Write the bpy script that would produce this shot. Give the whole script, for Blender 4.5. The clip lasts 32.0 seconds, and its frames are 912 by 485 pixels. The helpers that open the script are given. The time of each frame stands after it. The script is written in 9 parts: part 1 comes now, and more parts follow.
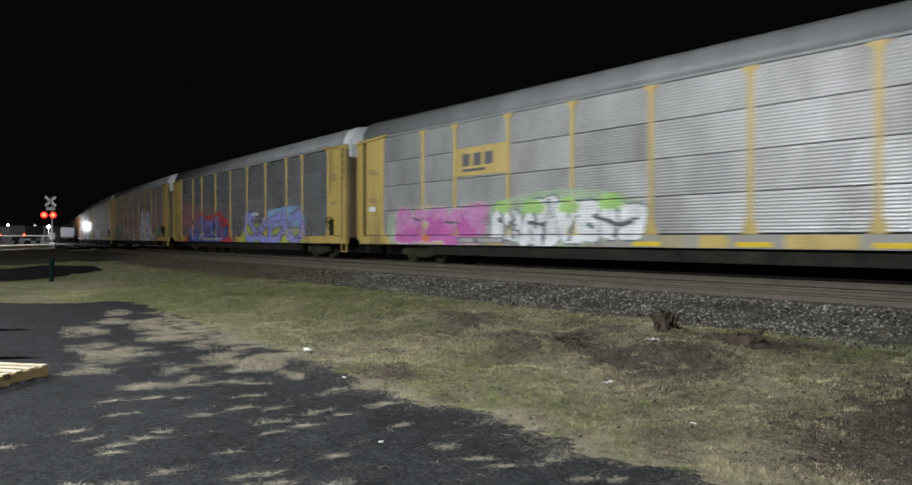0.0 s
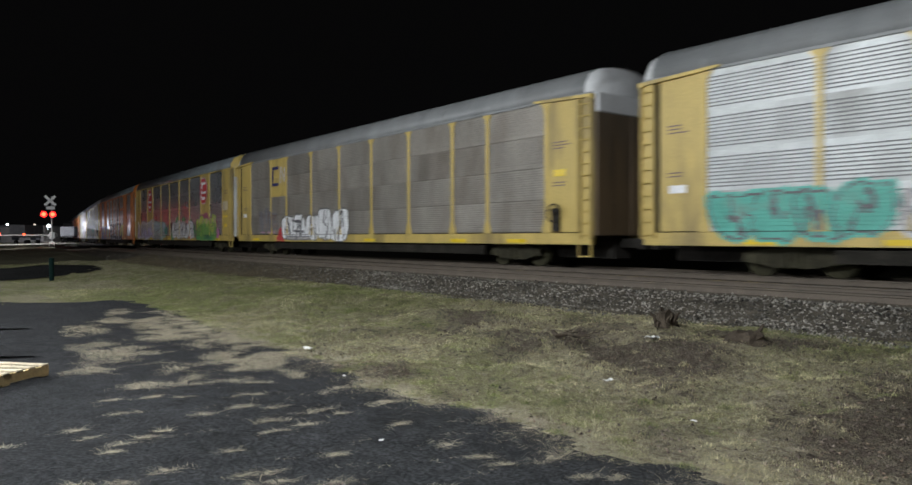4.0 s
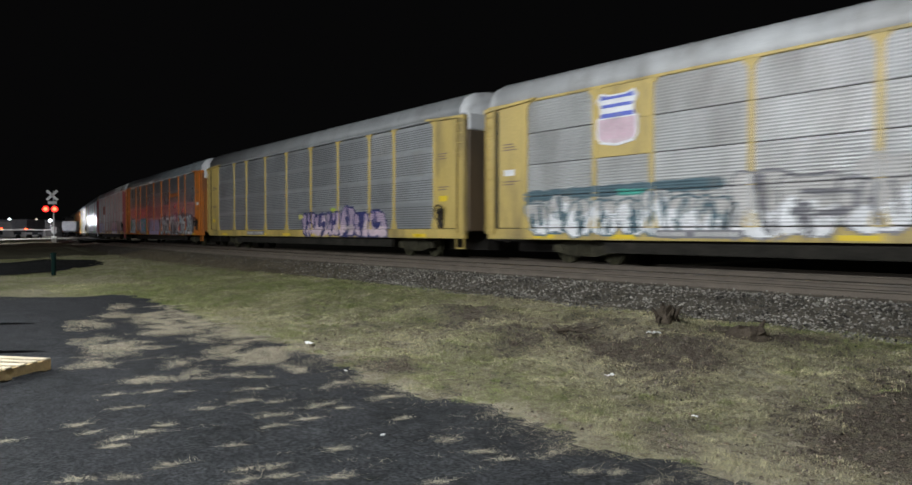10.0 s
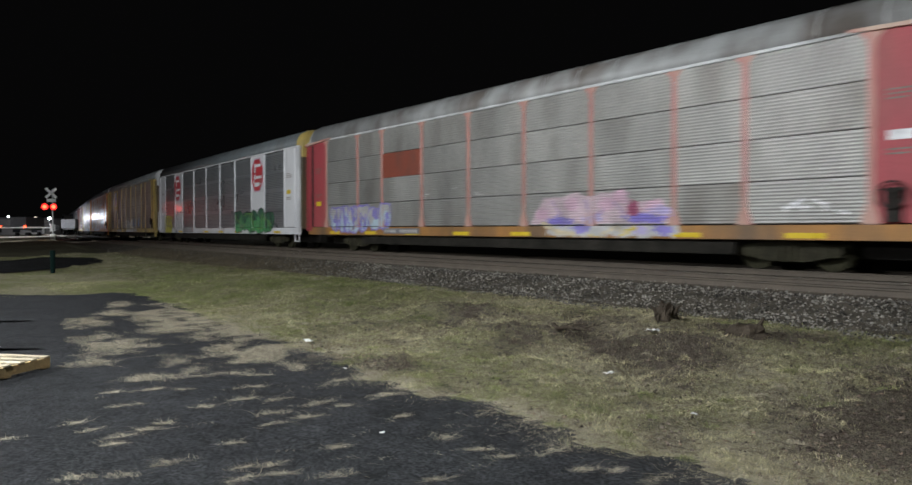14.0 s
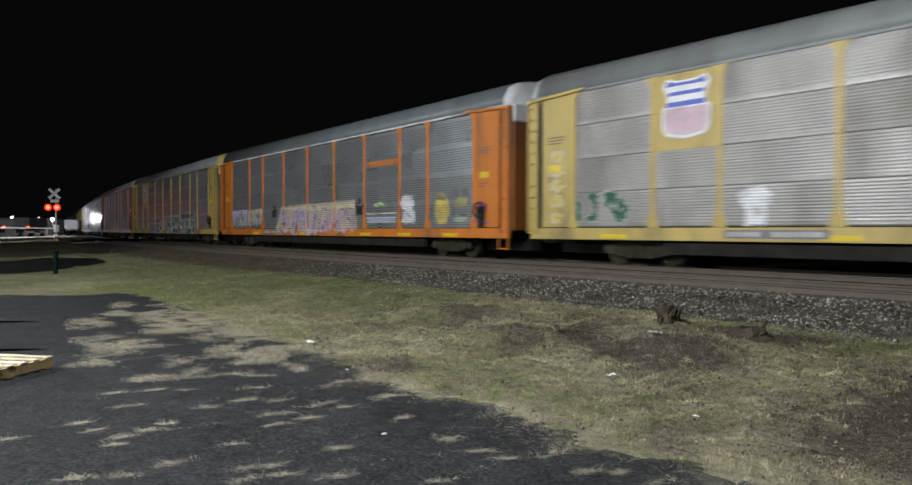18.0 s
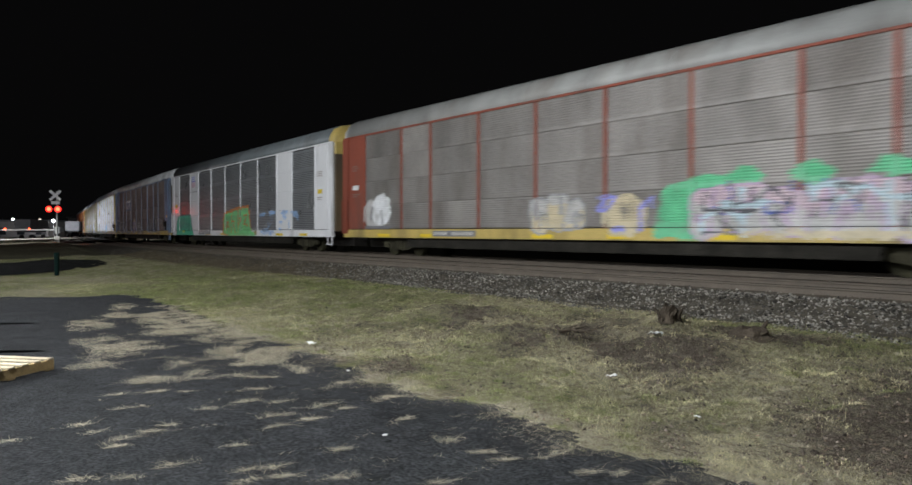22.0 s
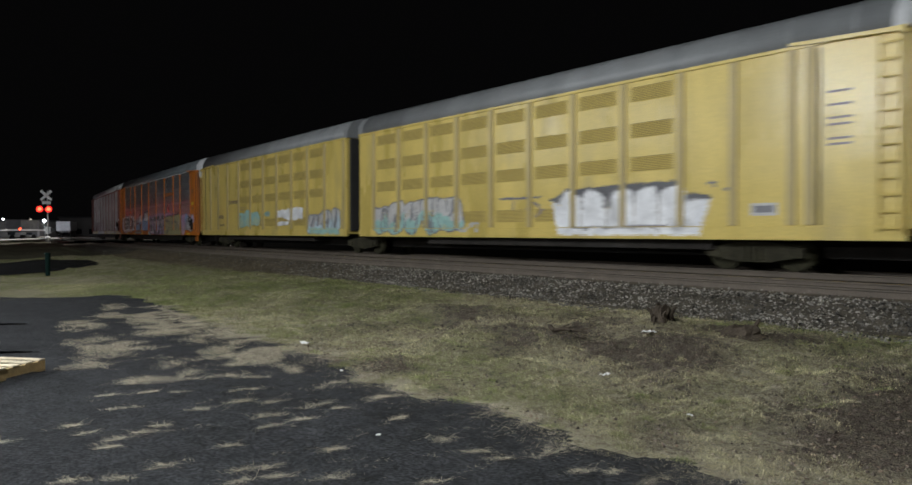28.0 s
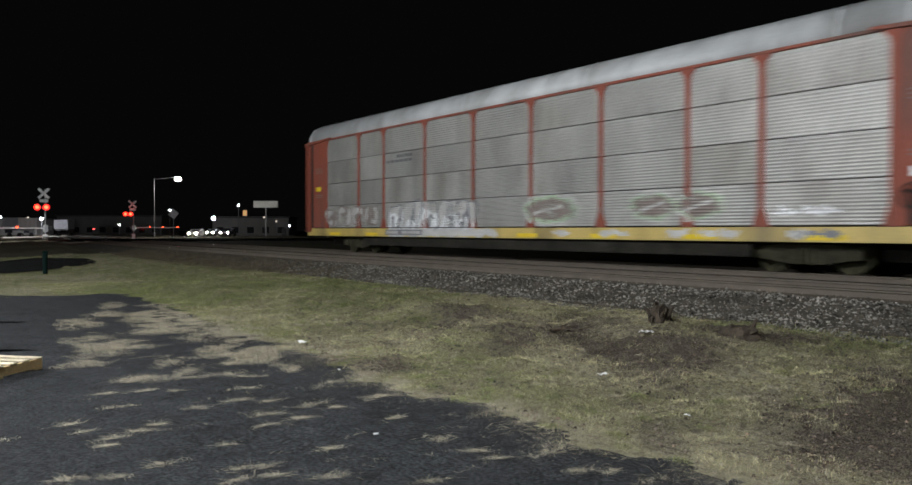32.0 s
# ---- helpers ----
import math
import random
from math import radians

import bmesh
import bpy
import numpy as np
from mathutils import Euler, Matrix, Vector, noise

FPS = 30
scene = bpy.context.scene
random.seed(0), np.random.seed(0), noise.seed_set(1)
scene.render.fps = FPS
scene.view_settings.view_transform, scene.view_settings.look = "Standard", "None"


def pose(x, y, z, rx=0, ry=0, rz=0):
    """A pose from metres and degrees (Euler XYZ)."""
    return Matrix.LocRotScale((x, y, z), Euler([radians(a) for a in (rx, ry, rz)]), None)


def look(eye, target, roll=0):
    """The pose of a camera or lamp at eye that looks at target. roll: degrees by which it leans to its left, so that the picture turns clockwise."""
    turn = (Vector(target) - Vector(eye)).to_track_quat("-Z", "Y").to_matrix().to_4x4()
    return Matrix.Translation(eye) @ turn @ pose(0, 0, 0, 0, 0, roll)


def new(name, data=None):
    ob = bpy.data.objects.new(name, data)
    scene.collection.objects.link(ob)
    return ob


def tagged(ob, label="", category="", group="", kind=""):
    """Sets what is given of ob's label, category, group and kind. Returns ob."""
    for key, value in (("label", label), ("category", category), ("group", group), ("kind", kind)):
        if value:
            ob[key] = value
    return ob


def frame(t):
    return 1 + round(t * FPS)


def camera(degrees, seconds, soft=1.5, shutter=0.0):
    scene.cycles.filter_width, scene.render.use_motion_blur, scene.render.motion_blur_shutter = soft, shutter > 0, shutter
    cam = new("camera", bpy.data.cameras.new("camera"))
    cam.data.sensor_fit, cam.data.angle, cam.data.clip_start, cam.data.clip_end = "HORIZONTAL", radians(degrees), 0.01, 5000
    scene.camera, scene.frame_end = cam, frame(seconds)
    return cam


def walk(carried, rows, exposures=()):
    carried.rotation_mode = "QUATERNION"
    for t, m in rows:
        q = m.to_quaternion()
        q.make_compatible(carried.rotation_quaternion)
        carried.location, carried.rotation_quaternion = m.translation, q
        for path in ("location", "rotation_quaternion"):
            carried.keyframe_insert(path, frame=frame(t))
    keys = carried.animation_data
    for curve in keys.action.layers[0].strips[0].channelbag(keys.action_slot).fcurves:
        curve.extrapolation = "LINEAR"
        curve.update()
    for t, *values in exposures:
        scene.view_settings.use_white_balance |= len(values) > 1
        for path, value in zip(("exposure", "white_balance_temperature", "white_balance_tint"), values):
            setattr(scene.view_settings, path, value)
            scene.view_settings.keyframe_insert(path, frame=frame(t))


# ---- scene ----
# World: x along the straight track (the train runs towards +x), y across it, z up; the parking lot is z = 0.
cam = camera(63.85, 32.0, soft=1.5, shutter=0.36)
EYE = (0.0, 0.0, 1.55)


def view(yaw, pitch, roll):
    a, b = radians(yaw), radians(pitch)
    way = Vector((-math.cos(a) * math.cos(b), math.sin(a) * math.cos(b), -math.sin(b)))
    return look(EYE, Vector(EYE) + way * 10, roll)


AIM = [(0, 38.788, 0.309, 0.096), (1, 38.764, 0.33, 0.131), (2, 38.736, 0.362, 0.045), (3, 38.766, 0.367, -0.021), (3.5, 38.791, 0.396, -0.049), (5.5, 38.821, 0.592, -0.03), (6, 38.828, 0.614, -0.023), (7, 38.814, 0.693, -0.014), (8, 38.788, 0.756, 0.033), (9, 38.728, 0.818, 0.027), (10, 38.685, 0.827, 0.014), (11, 38.714, 0.921, 0.04), (12, 38.734, 0.957, 0.005), (13, 38.739, 0.955, 0.008), (14, 38.739, 1.004, 0.009), (14.5, 38.736, 1.018, 0.003), (16.5, 38.627, 0.948, 0.158), (17, 38.603, 0.936, 0.167), (18, 38.551, 0.884, 0.152), (19, 38.5, 0.861, 0.152), (20, 38.453, 0.836, 0.141), (21, 38.462, 0.805, 0.117), (22, 38.492, 0.816, 0.029), (23, 38.57, 0.811, 0.096), (24, 38.699, 0.861, 0.121), (25, 38.813, 0.879, 0.005), (25.5, 38.851, 0.879, -0.001), (27.5, 39.026, 0.881, -0.076), (28, 39.037, 0.855, -0.059), (29, 39.058, 0.82, -0.03), (30, 39.096, 0.835, -0.03), (31, 39.145, 0.862, 0.082), (32, 39.19, 0.9, 0.119)]
EXPOSE = [(0, 0.13), (1, 0.05), (2, 0.03), (3, 0.07), (6, 0.05), (7, -0.05), (8, -0.1), (9, -0.05), (10, 0.15), (11, 0.13), (12, 0.07), (13, -0.21), (14, 0.0), (17, -0.21), (18, 0.15), (19, -0.1), (20, -0.1), (21, 0.12), (22, 0.19), (23, -0.05), (24, -0.27), (25, -0.02), (28, -0.2), (29, -0.05), (30, 0.03), (31, -0.19), (32, 0.0)]
walk(cam, [(t, view(a, b, c)) for t, a, b, c in AIM], EXPOSE)

# ---- light: night sky, parking-lot lamps and an added fill lamp behind the camera ----
world = bpy.data.worlds.new("night")
scene.world = world
world.use_nodes = True
world.node_tree.nodes["Background"].inputs[0].default_value = (0.0112, 0.011, 0.0115, 1)
world.node_tree.nodes["Background"].inputs[1].default_value = 0.17
scene.view_settings.exposure = 0.0

# The last one is unseen, added to brighten the dark beneath the train.
LOT_AND_FILL_LAMPS = [(-38.0, -5.0, 9.0, 2200), (-31.0, -9.0, 9.0, 2200), (-17.0, -6.4, 9.0, 6800), (-5.0, -2.0, 9.2, 5800), (-14.0, -45.0, 9.5, 11000)]


def lamp(name, kind, place, watts, colour, size=0.3, aim=None):
    data = bpy.data.lights.new(name, kind)
    data.energy, data.color = watts, colour
    if kind == "AREA":
        data.shape, data.size = "DISK", size
    else:
        data.shadow_soft_size = size
    ob = new(name, data)
    ob.matrix_world = look(place, aim) if aim else pose(*place)
    return ob


for lx, ly, lz, w in LOT_AND_FILL_LAMPS:
    lamp("lot_light", "POINT", (lx, ly, lz - 0.25), w, (0.93, 0.97, 1.0), 0.22)

# ---- track line ----
# s runs along the near side of the train towards the far left; the line bends away from the camera.
BEND, S0, S1, SIDE = 0.168074, -7.1036, 130.893, 16.006
_s = np.arange(-7.1036, 900.0, 0.5)
_q = np.clip((_s - S0) / (S1 - S0), 0, 1)
_th = BEND * (3 * _q ** 2 - 2 * _q ** 3)
_x = -S0 - np.concatenate([[0], np.cumsum((np.cos(_th[1:]) + np.cos(_th[:-1])) * 0.25)])
_y = SIDE + np.concatenate([[0], np.cumsum((np.sin(_th[1:]) + np.sin(_th[:-1])) * 0.25)])
RAIL = 0.60          # height of the rail tops
HALF = 1.60          # half the width of a car


def on_line(s, off=0.0):
    """A point of the line at s, off metres to the far side of the train's near face, and the bend there."""
    if s < S0:
        return -s, SIDE + off, 0.0
    th = float(np.interp(s, _s, _th))
    return (float(np.interp(s, _s, _x)) + off * math.sin(th), float(np.interp(s, _s, _y)) + off * math.cos(th), th)


def across(x, y):
    """Distance from the camera's side measured square to the track, as it is on the straight (arrays)."""
    yp = np.interp(-x, -_x, _y, left=SIDE)
    th = np.interp(-x, -_x, _th, left=0.0)
    return (y - yp) * np.cos(th) + SIDE


# ---- materials ----
MATS = {}


def shader(name, colour, rough=0.6, metal=0.0, vary=0.25, scale=3.0, grain=60.0, bump=0.0, dirt=None, dirt_amount=0.5, rand=0.0,
           streak=1.0, emit=None, strength=0.0, spec=0.5, island=0.0, warp=0.0):
    """Principled material: base colour varied at two scales, optional dirt colour in streaks or blotches, fine relief."""
    if name in MATS:
        return MATS[name]
    m = bpy.data.materials.new(name)
    MATS[name] = m
    m.use_nodes = True
    nt = m.node_tree
    n, l = nt.nodes, nt.links
    b = n["Principled BSDF"]
    b.inputs["Roughness"].default_value, b.inputs["Metallic"].default_value = rough, metal
    b.inputs["Specular IOR Level"].default_value = spec
    if emit:
        b.inputs["Emission Color"].default_value, b.inputs["Emission Strength"].default_value = (*emit, 1), strength
    tc = n.new("ShaderNodeTexCoord")
    own = tc.outputs["Object"]
    if rand:                                   # alike pieces take their grain from different places
        oi, far_off, add = n.new("ShaderNodeObjectInfo"), n.new("ShaderNodeVectorMath"), n.new("ShaderNodeVectorMath")
        far_off.operation = "SCALE"
        far_off.inputs[0].default_value = (83.0, 11.0, 47.0)
        l.new(oi.outputs["Random"], far_off.inputs[3]), l.new(own, add.inputs[0]), l.new(far_off.outputs[0], add.inputs[1])
        own = add.outputs[0]
    mp = n.new("ShaderNodeMapping")
    mp.inputs["Scale"].default_value = (1, 1, streak)
    l.new(own, mp.inputs[0])
    big, fine = n.new("ShaderNodeTexNoise"), n.new("ShaderNodeTexNoise")
    big.inputs["Scale"].default_value, fine.inputs["Scale"].default_value = scale, grain
    big.inputs["Detail"].default_value = 6
    l.new(mp.outputs[0], big.inputs["Vector"])
    l.new(own, fine.inputs["Vector"])
    src = None
    for tex, lo, hi in ((big, 1 - vary, 1 + vary), (fine, 1 - vary * 0.7, 1 + vary * 0.7)):
        r = n.new("ShaderNodeMapRange")
        r.inputs["From Min"].default_value, r.inputs["From Max"].default_value = 0.3, 0.7
        r.inputs["To Min"].default_value, r.inputs["To Max"].default_value = lo, hi
        l.new(tex.outputs["Fac"], r.inputs[0])
        if src is None:
            src = r.outputs[0]
        else:
            mu = n.new("ShaderNodeMath")
            mu.operation = "MULTIPLY"
            l.new(src, mu.inputs[0]), l.new(r.outputs[0], mu.inputs[1])
            src = mu.outputs[0]
    if rand or island:
        g = n.new("ShaderNodeObjectInfo") if rand else n.new("ShaderNodeNewGeometry")
        r = n.new("ShaderNodeMapRange")
        k = rand or island
        r.inputs["To Min"].default_value, r.inputs["To Max"].default_value = 1 - k, 1 + k
        l.new(g.outputs["Random" if rand else "Random Per Island"], r.inputs[0])
        mu = n.new("ShaderNodeMath")
        mu.operation = "MULTIPLY"
        l.new(src, mu.inputs[0]), l.new(r.outputs[0], mu.inputs[1])
        src = mu.outputs[0]
    base = n.new("ShaderNodeRGB")
    base.outputs[0].default_value = (*colour, 1)
    col = base.outputs[0]
    if dirt:
        mx = n.new("ShaderNodeMix")
        mx.data_type = "RGBA"
        dn = n.new("ShaderNodeTexNoise")
        dn.inputs["Scale"].default_value, dn.inputs["Detail"].default_value = scale * 0.8, 8
        mp2 = n.new("ShaderNodeMapping")
        mp2.inputs["Location"].default_value, mp2.inputs["Scale"].default_value = (7.3, 1.1, 4.2), (1, 1, streak)
        l.new(own, mp2.inputs[0]), l.new(mp2.outputs[0], dn.inputs["Vector"])
        r = n.new("ShaderNodeMapRange")
        r.inputs["From Min"].default_value, r.inputs["From Max"].default_value = 0.62 - dirt_amount * 0.35, 0.8 - dirt_amount * 0.2
        r.inputs["To Max"].default_value = min(1.0, 0.5 + dirt_amount * 0.5)
        l.new(dn.outputs["Fac"], r.inputs[0])
        l.new(r.outputs[0], mx.inputs[0])
        l.new(col, mx.inputs[6])
        mx.inputs[7].default_value = (*dirt, 1)
        col = mx.outputs[2]
        if metal:
            inv = n.new("ShaderNodeMapRange")
            inv.inputs["To Min"].default_value, inv.inputs["To Max"].default_value = metal, metal * 0.3
            l.new(r.outputs[0], inv.inputs[0]), l.new(inv.outputs[0], b.inputs["Metallic"])
    sc = n.new("ShaderNodeVectorMath")
    sc.operation = "SCALE"
    l.new(col, sc.inputs[0]), l.new(src, sc.inputs[3])
    l.new(sc.outputs[0], b.inputs["Base Color"])
    rr = n.new("ShaderNodeMapRange")
    rr.inputs["To Min"].default_value, rr.inputs["To Max"].default_value = max(0.03, rough - 0.12), min(1, rough + 0.12)
    l.new(big.outputs["Fac"], rr.inputs[0]), l.new(rr.outputs[0], b.inputs["Roughness"])
    if warp:                                   # dents and waves of thin sheet metal, long in the sheet's length
        mp3, wn, bp = n.new("ShaderNodeMapping"), n.new("ShaderNodeTexNoise"), n.new("ShaderNodeBump")
        mp3.inputs["Scale"].default_value = (0.30, 1, 1.5)
        wn.inputs["Scale"].default_value, wn.inputs["Detail"].default_value = 1.0, 2
        bp.inputs["Strength"].default_value, bp.inputs["Distance"].default_value = 1.0, warp
        l.new(own, mp3.inputs[0]), l.new(mp3.outputs[0], wn.inputs["Vector"]), l.new(wn.outputs["Fac"], bp.inputs["Height"]), l.new(bp.outputs[0], b.inputs["Normal"])
    elif bump:
        bp = n.new("ShaderNodeBump")
        bp.inputs["Strength"].default_value, bp.inputs["Distance"].default_value = 0.8, bump
        l.new(fine.outputs["Fac"], bp.inputs["Height"]), l.new(bp.outputs[0], b.inputs["Normal"])
    return m


def glow(name, colour, strength):
    return shader(name, colour, 0.4, emit=colour, strength=strength, vary=0.0)


BED = shader("shoulder_bed", (0.078, 0.069, 0.055), 0.95, vary=0.45, scale=3.0, grain=45, bump=0.02, spec=0.1)
BALLAST = shader("ballast_bed", (0.118, 0.100, 0.078), 0.95, vary=0.3, scale=2.0, grain=40, bump=0.02, spec=0.1)
STONE = shader("ballast_stone", (0.158, 0.148, 0.130), 0.85, vary=0.4, scale=1.2, grain=40, island=0.95, spec=0.2)
FIELD = shader("dark_field", (0.075, 0.070, 0.046), 0.95, vary=0.3, scale=0.3, grain=10, spec=0.1)
ROADWAY = shader("concrete_road", (0.46, 0.45, 0.43), 0.7, vary=0.15, scale=0.8, grain=30, bump=0.004)
RAILSTEEL = shader("rusty_rail", (0.105, 0.085, 0.066), 0.75, metal=0.1, vary=0.2, scale=2, grain=40, bump=0.003)
RAILTOP = shader("polished_rail_top", (0.55, 0.53, 0.50), 0.11, metal=1.0, vary=0.1)
TIEWOOD = shader("weathered_tie", (0.085, 0.07, 0.058), 0.9, vary=0.3, scale=3, grain=30, bump=0.01, rand=0.3)
DRY = shader("dry_grass", (0.44, 0.40, 0.24), 0.9, vary=0.28, scale=1.1, grain=5, island=0.6, spec=0.1)
GREEN = shader("green_grass", (0.20, 0.22, 0.09), 0.9, vary=0.22, scale=0.8, grain=5, island=0.5, spec=0.1)
WEED = shader("dead_weed", (0.125, 0.103, 0.068), 0.9, vary=0.3, scale=0.8, grain=5, island=0.6, spec=0.1)
PALEGRASS = shader("bleached_grass", (0.37, 0.33, 0.245), 0.9, vary=0.2, scale=0.8, grain=5, island=0.35, spec=0.1)


class Nodes:
    """Shorthand for node materials on a ground sheet."""

    def __init__(self, name, rough=0.95, spec=0.1):
        self.m = bpy.data.materials.new(name)
        self.m.use_nodes = True
        self.n, self.l = self.m.node_tree.nodes, self.m.node_tree.links
        self.b = self.n["Principled BSDF"]
        self.b.inputs["Roughness"].default_value, self.b.inputs["Specular IOR Level"].default_value = rough, spec
        self.tc = self.n.new("ShaderNodeTexCoord")

    def noise(self, scale, detail, lo, hi, loc=0.0):
        mp, t, r = self.n.new("ShaderNodeMapping"), self.n.new("ShaderNodeTexNoise"), self.n.new("ShaderNodeMapRange")
        mp.inputs["Location"].default_value = (loc, loc * 0.7, 0)
        t.inputs["Scale"].default_value, t.inputs["Detail"].default_value, t.inputs["Roughness"].default_value = scale, detail, 0.65
        r.inputs["From Min"].default_value, r.inputs["From Max"].default_value = lo, hi
        self.l.new(self.tc.outputs["Object"], mp.inputs[0]), self.l.new(mp.outputs[0], t.inputs["Vector"]), self.l.new(t.outputs["Fac"], r.inputs[0])
        return t.outputs["Fac"], r.outputs[0]

    def cracks(self, scale, width):
        v, r, w = self.n.new("ShaderNodeTexVoronoi"), self.n.new("ShaderNodeMapRange"), self.n.new("ShaderNodeTexNoise")
        v.feature = "DISTANCE_TO_EDGE"
        v.inputs["Scale"].default_value, w.inputs["Scale"].default_value = scale, 2.5
        ad = self.n.new("ShaderNodeVectorMath")
        self.l.new(self.tc.outputs["Object"], w.inputs["Vector"])
        self.l.new(self.tc.outputs["Object"], ad.inputs[0]), self.l.new(w.outputs["Color"], ad.inputs[1]), self.l.new(ad.outputs[0], v.inputs["Vector"])
        r.inputs["From Max"].default_value = width
        self.l.new(v.outputs["Distance"], r.inputs[0])
        return r.outputs[0]

    def attribute(self, name):
        a = self.n.new("ShaderNodeAttribute")
        a.attribute_name = name
        return a.outputs["Fac"]

    def math(self, op, a, c):
        x = self.n.new("ShaderNodeMath")
        x.operation = op
        x.use_clamp = True
        for v, i in ((a, 0), (c, 1)):
            if isinstance(v, float):
                x.inputs[i].default_value = v
            else:
                self.l.new(v, x.inputs[i])
        return x.outputs[0]

    def mix(self, f, a, c):
        x = self.n.new("ShaderNodeMix")
        x.data_type = "RGBA"
        self.l.new(f, x.inputs[0])
        for v, i in ((a, 6), (c, 7)):
            if isinstance(v, tuple):
                x.inputs[i].default_value = (*v, 1)
            else:
                self.l.new(v, x.inputs[i])
        return x.outputs[2]

    def done(self, colour, height, distance):
        self.l.new(colour, self.b.inputs["Base Color"])
        bp = self.n.new("ShaderNodeBump")
        bp.inputs["Strength"].default_value, bp.inputs["Distance"].default_value = 1.0, distance
        self.l.new(height, bp.inputs["Height"]), self.l.new(bp.outputs[0], self.b.inputs["Normal"])
        return self.m


def thatch():
    """Matted grass over soil: straw, green and bare earth, mixed by the growth map and by noise at four sizes."""
    k = Nodes("matted_grass_and_soil")
    fine, specks = k.noise(75, 4, 0.38, 0.62, 3.0)
    mid, clumps = k.noise(11, 6, 0.42, 0.60, 5.0)
    _, drift = k.noise(2.2, 5, 0.36, 0.64, 8.0)
    _, tuft = k.noise(26, 4, 0.40, 0.62, 9.0)
    straw = k.mix(specks, (0.155, 0.137, 0.088), (0.50, 0.455, 0.29))
    bleached = k.mix(specks, (0.19, 0.17, 0.13), (0.52, 0.47, 0.36))
    straw = k.mix(tuft, straw, bleached)
    grass = k.mix(specks, (0.072, 0.080, 0.032), (0.29, 0.30, 0.12))
    earth = k.mix(specks, (0.036, 0.030, 0.024), (0.20, 0.165, 0.132))
    col = k.mix(k.math("MULTIPLY", k.attribute("green"), k.math("ADD", drift, 0.25)), straw, grass)
    bare_ = k.math("ADD", k.math("MULTIPLY", k.attribute("soil"), 0.8), k.math("SUBTRACT", k.math("MULTIPLY", clumps, 0.95), 0.34))
    col = k.mix(bare_, col, earth)
    return k.done(col, k.math("ADD", k.math("MULTIPLY", fine, 0.45), k.math("MULTIPLY", mid, 0.55)), 0.15)


def tarmac():
    """Old asphalt: dark binder, pale worn aggregate in blots, dust along the cracks."""
    k = Nodes("worn_asphalt", 0.92, 0.2)
    fine, specks = k.noise(34, 6, 0.41, 0.60)
    mid, blots = k.noise(7.5, 6, 0.40, 0.60, 4.0)
    lump, wear = k.noise(2.1, 5, 0.38, 0.62, 11.0)
    _, wide = k.noise(0.55, 4, 0.38, 0.62, 7.0)
    dark = k.mix(specks, (0.0018, 0.0021, 0.0025), (0.0150, 0.0160, 0.0178))
    pale = k.mix(specks, (0.0115, 0.0124, 0.0138), (0.056, 0.058, 0.062))
    mixf = k.math("ADD", k.math("MULTIPLY", blots, 0.42), k.math("ADD", k.math("MULTIPLY", wear, 0.28), k.math("SUBTRACT", k.math("MULTIPLY", wide, 0.36), 0.12)))
    col = k.mix(mixf, dark, pale)
    col = k.mix(k.cracks(1.1, 0.014), (0.004, 0.004, 0.004), col)
    return k.done(col, k.math("ADD", k.math("MULTIPLY", fine, 0.4), k.math("MULTIPLY", k.math("ADD", mid, lump), 0.5)), 0.035)


SOIL, ASPHALT = thatch(), tarmac()


# ---- mesh helpers ----
def mesh_of(name, verts, faces, mats, index=None, smooth=False):
    me = bpy.data.meshes.new(name)
    me.from_pydata(verts, [], faces)
    for m in (mats if isinstance(mats, (list, tuple)) else [mats]):
        me.materials.append(m)
    if index is not None:
        me.polygons.foreach_set("material_index", index)
    if smooth:
        me.polygons.foreach_set("use_smooth", [True] * len(me.polygons))
    me.update()
    return me


def part(name, data, material, parent, label="", m=None):
    """Links a bmesh or a mesh as one object under a thing or a part."""
    if isinstance(data, bmesh.types.BMesh):
        me = bpy.data.meshes.new(name)
        data.to_mesh(me)
        data.free()
        me.materials.append(material)
    else:
        me = data
    ob = new(name, me)
    ob.parent = parent
    if m is not None:
        ob.matrix_basis = m
    if label:
        ob["label"] = label
    return ob


def box(bm, x0, x1, y0, y1, z0, z1, bevel=0.0):
    vs = [bm.verts.new((x, y, z)) for x in (x0, x1) for y in (y0, y1) for z in (z0, z1)]
    fs = [bm.faces.new([vs[i] for i in f]) for f in ((0, 1, 3, 2), (4, 6, 7, 5), (0, 4, 5, 1), (2, 3, 7, 6), (0, 2, 6, 4), (1, 5, 7, 3))]
    if bevel:
        es = list({e for f in fs for e in f.edges})
        bmesh.ops.bevel(bm, geom=es, offset=bevel, segments=1, affect="EDGES")
    return bm


def boxes(*args, bevel=0.0):
    bm = bmesh.new()
    for a in args:
        box(bm, *a, bevel=bevel)
    return bm


